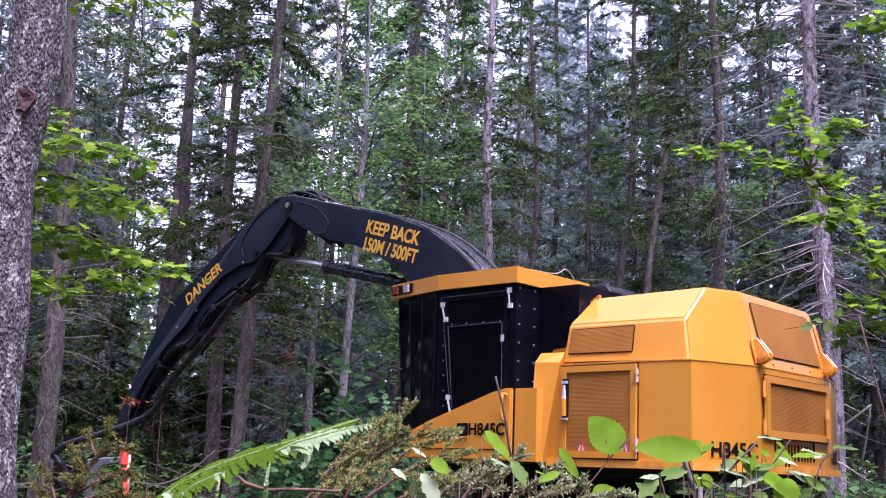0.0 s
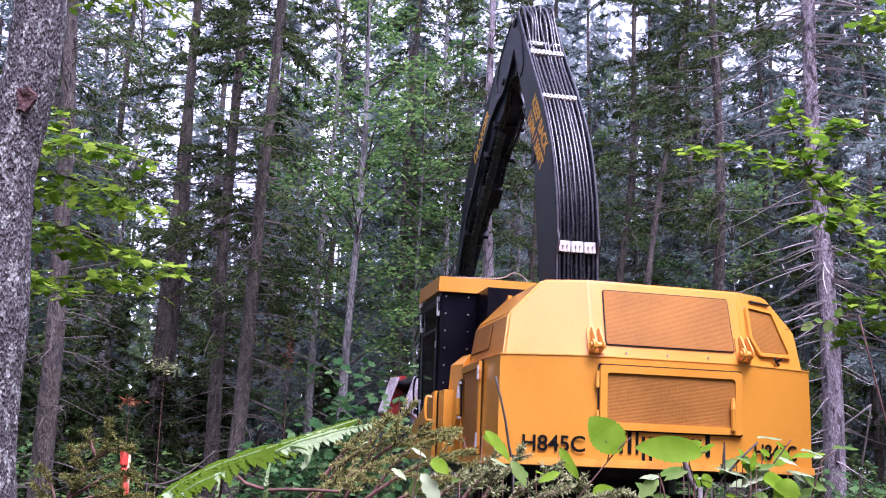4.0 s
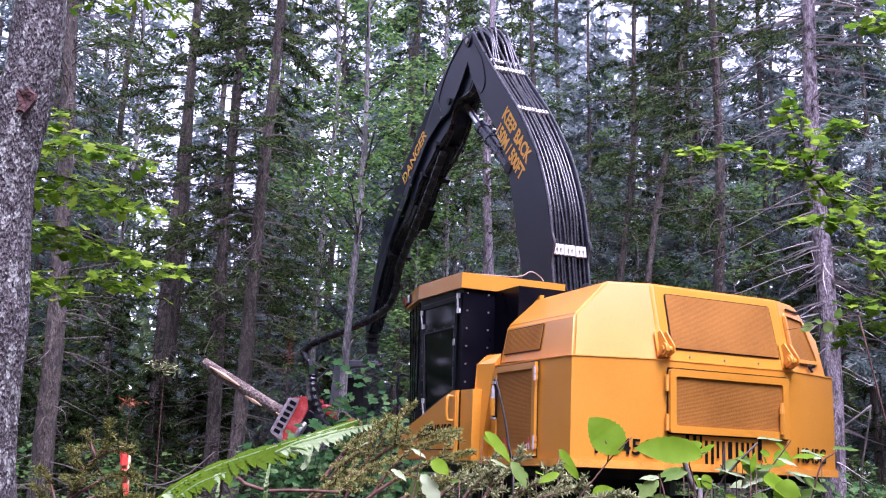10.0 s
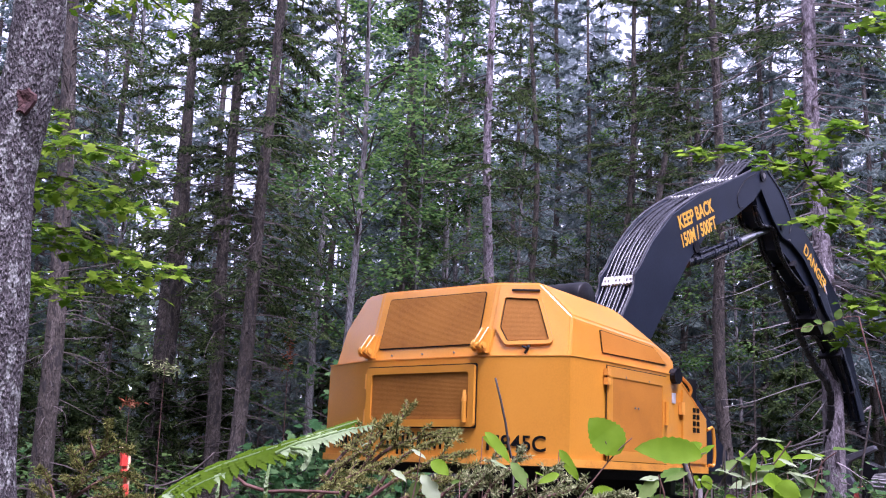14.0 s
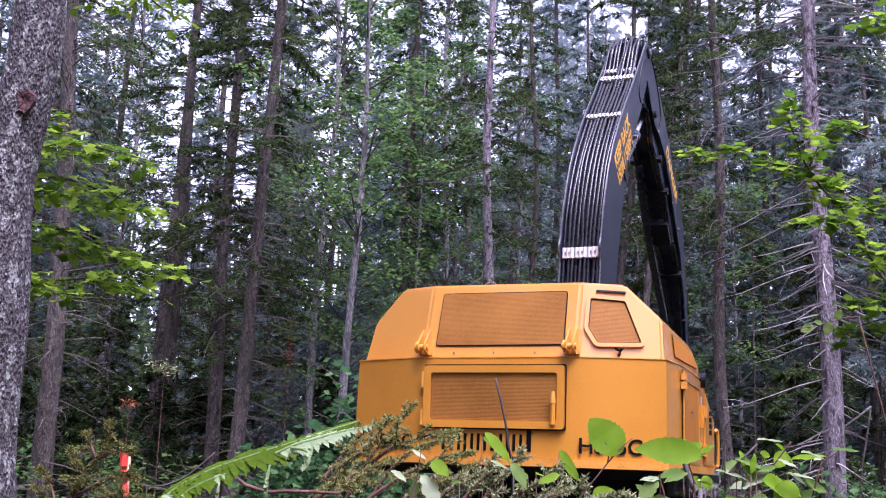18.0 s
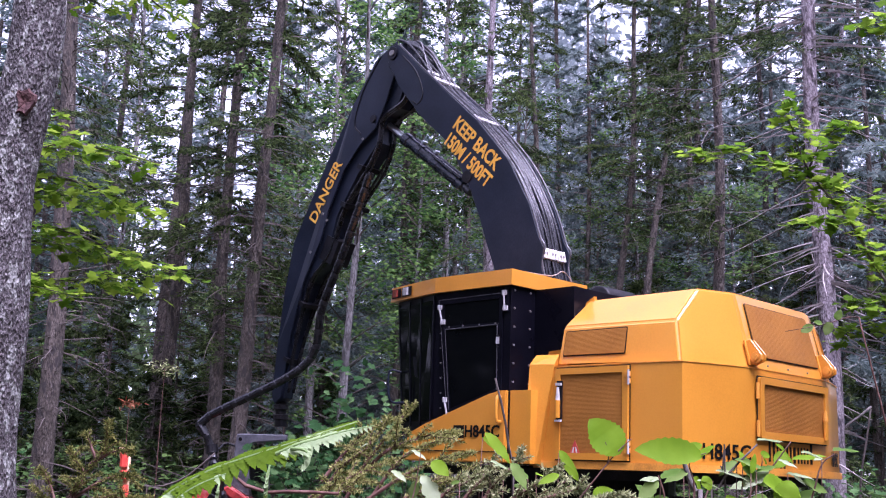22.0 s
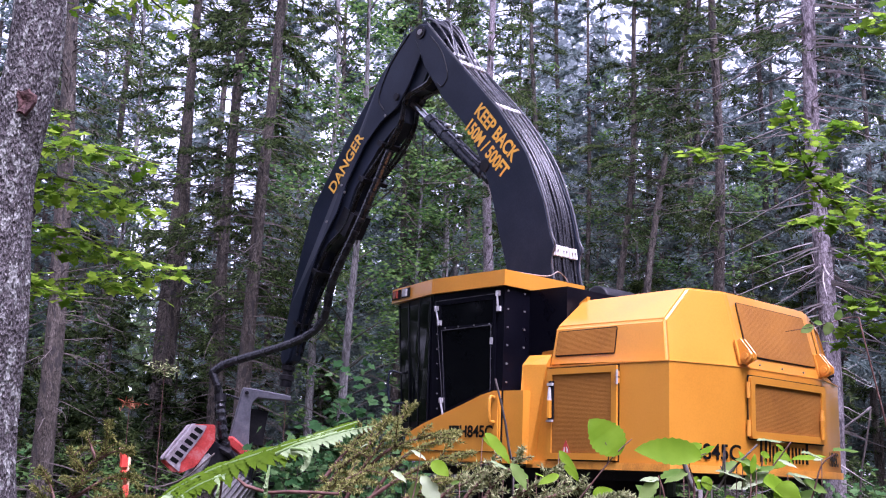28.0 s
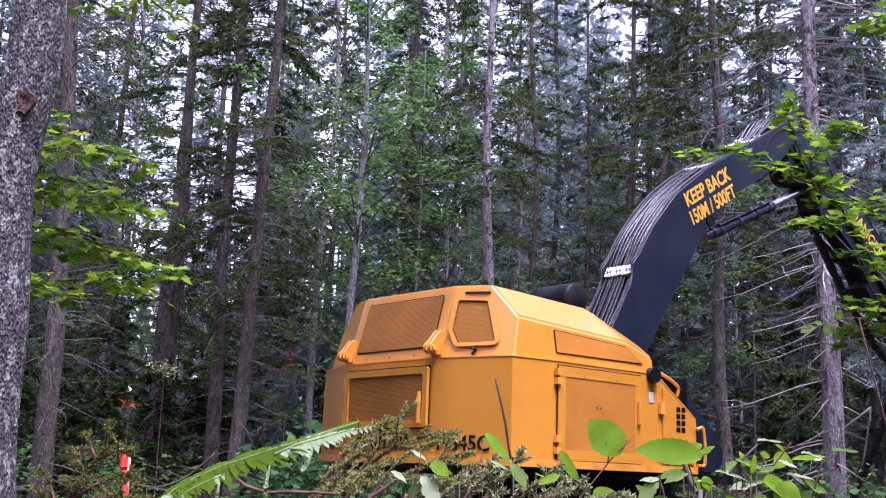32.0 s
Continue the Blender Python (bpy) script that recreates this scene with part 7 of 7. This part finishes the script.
shrub("shrub with ragged grey-green leaves", [([(0.373, 1.905, -0.100), (0.372, 1.905, 1.279), (0.374, 1.905, 1.301)], 0.0014), ([(0.445, 2.000, -0.100), (0.439, 2.000, 1.286), (0.442, 2.000, 1.316)], 0.0014), ([(0.380, 1.936, -0.100), (0.363, 1.936, 1.262), (0.368, 1.936, 1.269)], 0.0014), ([(0.355, 1.906, -0.100), (0.361, 1.906, 1.262), (0.362, 1.906, 1.267)], 0.0014), ([(0.261, 1.918, -0.100), (0.255, 1.918, 1.261), (0.250, 1.918, 1.269)], 0.0014), ([(0.174, 1.973, -0.100), (0.163, 1.973, 1.270), (0.160, 1.973, 1.293)], 0.0014), ([(0.112, 1.941, -0.100), (0.114, 1.941, 1.278), (0.116, 1.941, 1.310)], 0.0014), ([(0.078, 1.944, -0.100), (0.077, 1.944, 1.257), (0.082, 1.944, 1.270)], 0.0014), ([(0.038, 1.904, -0.100), (0.039, 1.904, 1.264), (0.042, 1.904, 1.284)], 0.0014), ([(0.125, 1.998, -0.100), (0.134, 1.998, 1.262), (0.138, 1.998, 1.279)], 0.0014)],
      [((0.374, 1.905, 1.301), (0.333, 1.905, 1.301), RAGGED, (0.08, -0.64, 0.77)), ((0.442, 2.000, 1.316), (0.390, 2.000, 1.306), LOBED, (-0.18, -0.8, 0.7)), ((0.368, 1.936, 1.269), (0.337, 1.936, 1.286), LOBED, (0.15, -0.8, 0.7)), ((0.362, 1.906, 1.267), (0.397, 1.906, 1.287), LOBED, (-0.16, -0.8, 0.7)), ((0.250, 1.918, 1.269), (0.228, 1.918, 1.293), RAGGED, (-0.02, -0.52, 0.85)), ((0.160, 1.973, 1.293), (0.128, 1.973, 1.320), LOBED, (0.28, -0.8, 0.7)), ((0.116, 1.941, 1.310), (0.092, 1.941, 1.323), RAGGED, (0.27, -0.81, 0.91)), ((0.082, 1.944, 1.270), (0.063, 1.944, 1.276), RAGGED, (-0.22, -0.69, 0.98)), ((0.042, 1.904, 1.284), (0.023, 1.904, 1.294), RAGGED, (-0.2, -0.89, 0.68)), ((0.138, 1.998, 1.279), (0.167, 1.998, 1.270), LOBED, (-0.05, -0.8, 0.7))], PALE_LEAF)
shrub("shrub with small fresh green leaves", [([(0.585, 1.998, -0.100), (0.599, 1.998, 1.279), (0.593, 1.998, 1.295)], 0.0014), ([(0.281, 1.942, -0.100), (0.267, 1.942, 1.258), (0.267, 1.942, 1.265)], 0.0014), ([(0.166, 1.954, -0.100), (0.177, 1.954, 1.274), (0.172, 1.954, 1.301)], 0.0014), ([(0.444, 2.013, -0.100), (0.448, 2.013, 1.281), (0.452, 2.013, 1.306)], 0.0014), ([(0.548, 1.953, -0.100), (0.537, 1.953, 1.289), (0.537, 1.953, 1.316)], 0.0014), ([(0.586, 2.029, -0.100), (0.581, 2.029, 1.304), (0.578, 2.029, 1.348)], 0.0014), ([(0.226, 1.979, -0.100), (0.219, 1.979, 1.294), (0.213, 1.979, 1.339)], 0.0014), ([(0.092, 1.964, -0.100), (0.082, 1.964, 1.302), (0.080, 1.964, 1.360)], 0.0014), ([(0.517, 1.995, -0.100), (0.499, 1.995, 1.266), (0.504, 1.995, 1.273)], 0.0014), ([(0.449, 2.027, -0.100), (0.433, 2.027, 1.302), (0.438, 2.027, 1.350)], 0.0014)],
      [((0.593, 1.998, 1.295), (0.631, 1.998, 1.283), OVAL, (-0.21, -0.52, 0.75)), ((0.267, 1.942, 1.265), (0.298, 1.942, 1.289), ROUND, (0.02, -0.89, 0.7)), ((0.172, 1.954, 1.301), (0.196, 1.954, 1.287), OVAL, (-0.05, -0.52, 0.71)), ((0.452, 2.013, 1.306), (0.477, 2.013, 1.287), OVAL, (-0.0, -0.52, 0.63)), ((0.537, 1.953, 1.316), (0.548, 1.953, 1.341), NARROW, (0.2, -1, 0.3)), ((0.578, 2.029, 1.348), (0.593, 2.029, 1.341), OVAL, (-0.06, -0.95, 0.83)), ((0.213, 1.979, 1.339), (0.253, 1.979, 1.296), NARROW, (0.2, -1, 0.3)), ((0.080, 1.964, 1.360), (0.127, 1.964, 1.331), NARROW, (0.2, -1, 0.3)), ((0.504, 1.995, 1.273), (0.524, 1.995, 1.288), OVAL, (0.11, -0.63, 0.96)), ((0.438, 2.027, 1.350), (0.478, 2.027, 1.357), SLIM, (0.28, -0.83, 0.52))], GREEN_LEAF)
# a leafy twig hanging free before the right-hand trees
shrub("thin twig with a few pale green leaves", [([(2.2, 4.6, -0.1), (2.1, 4.6, 1.0), (1.854, 4.550, 1.799), (1.681, 4.500, 1.970)], 0.006), ([(1.681, 4.500, 1.970), (1.636, 4.500, 1.968), (1.544, 4.500, 1.937), (1.453, 4.500, 1.916), (1.384, 4.500, 1.902)], 0.0022)],
      [((1.498, 4.500, 1.929), (1.418, 4.500, 1.891), OVAL, (0, -1, 0.6)), ((1.533, 4.500, 1.937), (1.481, 4.500, 1.962), OVAL, (0, -1, 0.6)), ((1.590, 4.500, 1.955), (1.615, 4.500, 2.013), OVAL, (0, -1, 0.3)), ((1.567, 4.500, 1.947), (1.531, 4.500, 1.873), OVAL, (0, -1, 0.3))], MID_LEAF, size=0.62)


# --- litter and low growth between the camera and the machine
def litter():
    rng = random.Random(31)
    s, tw, lf = Soup(), Soup(), Soup()
    for _ in range(520):
        y = 2.4 + 9 * rng.random() ** 1.4
        x = rng.uniform(-0.46, 0.46) * y
        if (x - 1.48) ** 2 + (y - 12.2) ** 2 < 9:
            continue
        p = V((x, y, rng.uniform(0.0, 0.55 + 0.15 * (y < 6))))
        a = rng.uniform(0, 6.283)
        d = V((math.cos(a), math.sin(a), rng.uniform(-0.15, 0.3)))
        L = rng.uniform(0.3, 1.0)
        pts = [p, p + d * L * 0.5 + rnd_dir(rng) * 0.06, p + d * L]
        tw.stick(pts, 0.008, 0.002, 4)
        if rng.random() < 0.6:
            for k in range(70):
                q = pts[0].lerp(pts[2], rng.random()) + rnd_dir(rng) * 0.05
                e = (d + rnd_dir(rng)).normalized()
                s.blade(q, e, e.cross(rnd_dir(rng)).normalized(), rng.uniform(0.03, 0.07), 0.006)
        else:
            for k in range(10):
                q = p + rnd_dir(rng) * 0.22
                e = V((rng.uniform(-1, 1), rng.uniform(-1, 1), rng.uniform(-0.4, 0.2))).normalized()
                lf.blade(q, e, e.cross(V((0, -0.5, 1))).normalized(), rng.uniform(0.05, 0.10), 0.022)
    for nm, so, m, lab in (("needle_litter", s, SLASH, "dull green spruce slash on the ground"), ("twig_litter", tw, TWIG, "brown twigs strewn on the ground"), ("low_leaves", lf, LEAF, "low green leaves near the ground")):
        tagged(new(nm, so.mesh(nm, m)), lab, "litter", kind="stuff")


litter()


# ------------------------------------------------------------------ movement
def motions():
    swing = [47.4, 46.8, 43.6, 36.1, 29.0, 21.4, 17.5, 13.6, 12.1, 12.6, 19.8, 24.8, 29.5, 37.8, 42.8, 43.9, 45.2, 45.1, 43.8, 35.7, 25.3, 14.6, -0.6, -14.4, -23.9, -31.8, -37.8, -39.2, -40.9, -41.8, -43.0, -44.3, -45.5, -46.7, -42.6, -33.5, -23.4, -14.9, -10.3, -4.4, 2.3, 14.9, 28.0, 38.3, 45.6, 49.1, 47.3, 38.5, 33.4, 30.3, 26.4, 26.3, 27.0, 35.0, 43.0, 47.1, 43.1, 31.6, 15.2, -3.1, -23.0, -33.6, -44.4, -50.2, -51.5]
    lift = [30.9, 33.7, 42.1, 47.7, 55.6, 61.4, 64.6, 68.3, 69.8, 70.8, 70.9, 69.2, 65.9, 63.7, 59.8, 52.9, 50.8, 49.5, 51.4, 58.8, 64.4, 70.1, 69.6, 67.1, 61.5, 55.5, 50.0, 43.2, 39.9, 38.5, 41.1, 43.7, 46.3, 48.9, 57.1, 61.0, 64.0, 68.7, 69.6, 69.7, 73.5, 74.0, 72.7, 65.4, 58.4, 55.9, 56.9, 63.0, 66.8, 67.6, 69.0, 67.9, 65.1, 61.5, 58.6, 58.1, 63.3, 69.1, 70.0, 70.0, 65.8, 56.5, 51.4, 46.8, 46.2]
    reach = [-38.0, -41.1, -40.1, -38.6, -36.4, -36.2, -40.0, -41.2, -43.0, -46.0, -49.5, -52.3, -55.1, -56.6, -60.1, -62.8, -64.4, -63.1, -59.2, -53.3, -47.2, -42.1, -40.9, -42.1, -43.8, -44.6, -42.8, -41.4, -40.3, -39.5, -38.9, -38.2, -37.6, -37.0, -39.0, -45.9, -49.9, -51.8, -52.6, -52.9, -53.8, -56.0, -60.4, -64.2, -66.5, -67.3, -63.6, -57.0, -53.2, -52.9, -52.2, -52.6, -54.5, -58.0, -61.5, -62.4, -58.8, -55.8, -53.3, -51.3, -49.6, -48.2, -47.0, -45.9, -44.9]
    # turn of the head about the upright, against the boom, and its tilt in its own plane
    turn = [(0, 60), (1, 78), (2, 108), (2.4, 114), (3, 133), (3.5, 148), (4.4, 105), (5.5, 66), (9.5, 48), (10.2, 48), (11, 55), (12, 65), (13, 88), (14.5, 95), (16.5, 120), (17.2, 130), (17.6, 165), (18, 130), (20, 60), (21, 48), (23, 45), (23.6, 45), (24.0, 96), (24.7, 145), (25.6, 145), (27.4, 72), (28.3, 64), (29.5, 72), (30.5, 85), (32, 100)]
    tilt = [(0, -8), (1, -10), (1.7, -16), (2.2, -16), (3.5, -6), (5.5, -6), (7, -8), (9, -6), (9.5, 5), (10.1, -1), (10.6, -4), (11.8, -35), (13, -20), (14.5, -22), (16.5, -40), (17.4, -44), (17.7, -44), (18, -24), (20, -4), (21, -8), (22, -2), (23, -5), (23.5, 15), (23.8, 14), (24.2, 0), (25.5, -5), (27, 0), (28, 6), (28.5, 13), (29, 0), (30, -36), (30.6, -40), (31, -28), (32, -20)]
    # how far the head swings about the hanger's lower pin
    nod = [(0, 0), (10.6, 0), (11.8, -65), (13, -95), (14.5, -95), (16.6, 10), (17.2, 15), (17.6, 35), (18.2, 0), (29.2, 0), (30, -52), (30.6, -60), (32, -55)]

    def glide(values, t):
        """Catmull-Rom through values given every half second."""
        s = min(max(t * 2, 0), len(values) - 1.0001)
        k = int(s)
        f = s - k
        a, b, c, d = values[max(k - 1, 0)], values[k], values[k + 1], values[min(k + 2, len(values) - 1)]
        return 0.5 * (2 * b + (c - a) * f + (2 * a - 5 * b + 4 * c - d) * f * f + (3 * b - a - 3 * c + d) * f ** 3)

    def ease(rows, t):
        for (t0, a), (t1, b) in zip(rows, rows[1:]):
            if t <= t1:
                f = min(max((t - t0) / (t1 - t0), 0), 1)
                return a + (b - a) * f * f * (3 - 2 * f)
        return rows[-1][1]

    def along(p, q):
        """A pose at p whose y axis points to q."""
        d = (q - p).normalized()
        x = d.cross(V((0, 0, 1))).normalized()
        return Matrix.Translation(p) @ Matrix((x, d, x.cross(d))).transposed().to_4x4()

    rows = {k: [] for k in ("house", "boom", "stick", "sb", "sr", "l0", "l1", "r0", "r1", "rot", "hang", "head")}
    links = [[] for k in hose_links]
    heads = []
    n = 192
    for i in range(n + 1):
        t = 32.0 * i / n
        th, al, be = glide(swing, t), radians(glide(lift, t)), radians(glide(reach, t))
        be += radians(0.6 + 2.1 * min(max((-math.degrees(be) - 36) / 18, 0), 1))
        M = pose(0, 0, EYE_H, 0, 0, th)
        B = M @ Matrix.Translation((XB, 0.0, 0.682)) @ Matrix.Rotation(al, 4, "X")
        E = V((XB, 5.48 * math.cos(al), 0.682 + 5.48 * math.sin(al)))
        S = M @ Matrix.Translation(E) @ Matrix.Rotation(be, 4, "X")
        rows["house"].append((t, M))
        rows["boom"].append((t, B))
        rows["stick"].append((t, S))
        p, q = B @ V((0.03, 3.22, -0.04)), S @ V((0.03, 0.90, -0.05))
        rows["sb"].append((t, along(p, q)))
        rows["sr"].append((t, along(q, p)))
        for k, x in ((0, -0.10), (1, 0.10)):
            p, q = M @ V((XB + x, 0.62, 0.45)), B @ V((x, 2.03, 0.10))
            rows["l%d" % k].append((t, along(p, q)))
            rows["r%d" % k].append((t, along(q, p)))
        tip = S @ V((0, 4.98, 0))
        W = Matrix.Translation(tip) @ Matrix.Rotation(radians(th + ease(turn, t)), 4, "Z") @ Matrix.Rotation(radians(ease(tilt, t)), 4, "X")
        rows["rot"].append((t, W))
        rows["hang"].append((t, W))
        H = W @ Matrix.Translation((0, 0.51, -1.26)) @ Matrix.Rotation(radians(ease(nod, t)), 4, "X") @ Matrix.Translation((0, -0.51, 1.26))
        rows["head"].append((t, H))
        heads.append((t, H))
        # hose: along the stick's belly, past its end, out over the head and down into the sleeve
        lo, hi = 0.0, 1.6
        for _ in range(12):
            k = (lo + hi) / 2
            line = smooth_line([S @ V((-0.10, 1.6, -0.24)), S @ V((-0.12, 2.6, -0.30 - 0.6 * k)), S @ V((-0.12, 3.5, -0.28 - k)), S @ V((-0.12, 4.3, -0.36 - 0.9 * k)), H @ V((-0.20, 0.97, -0.24)), H @ V((-0.20, 0.99, -0.42)), H @ V((-0.19, 0.90, -0.68))], 57)
            if sum((v - u).length for u, v in zip(line, line[1:])) < 3.3:
                lo = k
            else:
                hi = k
        acc = [0.0]
        for u, v in zip(line, line[1:]):
            acc.append(acc[-1] + (v - u).length)
        at = lambda d: V([float(np.interp(d, acc, [w[j] for w in line])) for j in range(3)])
        for k in range(HOSE_N):
            d0 = acc[-1] * k / HOSE_N
            links[k].append((t, along(at(d0), at(d0 + acc[-1] / HOSE_N))))
    for key, ob in (("house", house), ("boom", boom), ("stick", stick), ("sb", stick_barrel), ("sr", stick_rod), ("l0", lift_barrels[0]), ("l1", lift_barrels[1]), ("r0", lift_rods[0]), ("r1", lift_rods[1]), ("rot", swivel), ("hang", hanger), ("head", head)):
        walk(ob, rows[key])
    for ob, r in zip(hose_links, links):
        walk(ob, r)
    # stems in the grip of the head, else lying in the brush
    world = Matrix.Translation((AXIS[0], AXIS[1], 0))
    for ob, total, lie, spans in logs:
        out = []
        for t, W in heads:
            f, push, droop = 0.0, spans[0][4], spans[0][5]
            for a, b, c, d, far, low in spans:
                if t > a - 0.8:
                    push, droop = far, low
                if a < t < d:
                    f = min((t - a) / max(b - a, 0.01), 1.0, (d - t) / max(d - c, 0.01))
            f = max(f, 0.0)
            f = f * f * (3 - 2 * f)
            G = world @ W @ Matrix.Translation(hp(-0.2, -0.02)) @ Matrix.Rotation(radians(-droop), 4, "X") @ Matrix.Translation(HA * (push + 0.2 - total)) @ Matrix.Rotation(radians(29.3), 4, "X")
            p = lie.translation.lerp(G.translation, f)
            out.append((t, Matrix.Translation(p) @ lie.to_quaternion().slerp(G.to_quaternion(), f).to_matrix().to_4x4()))
        walk(ob, out)


motions()
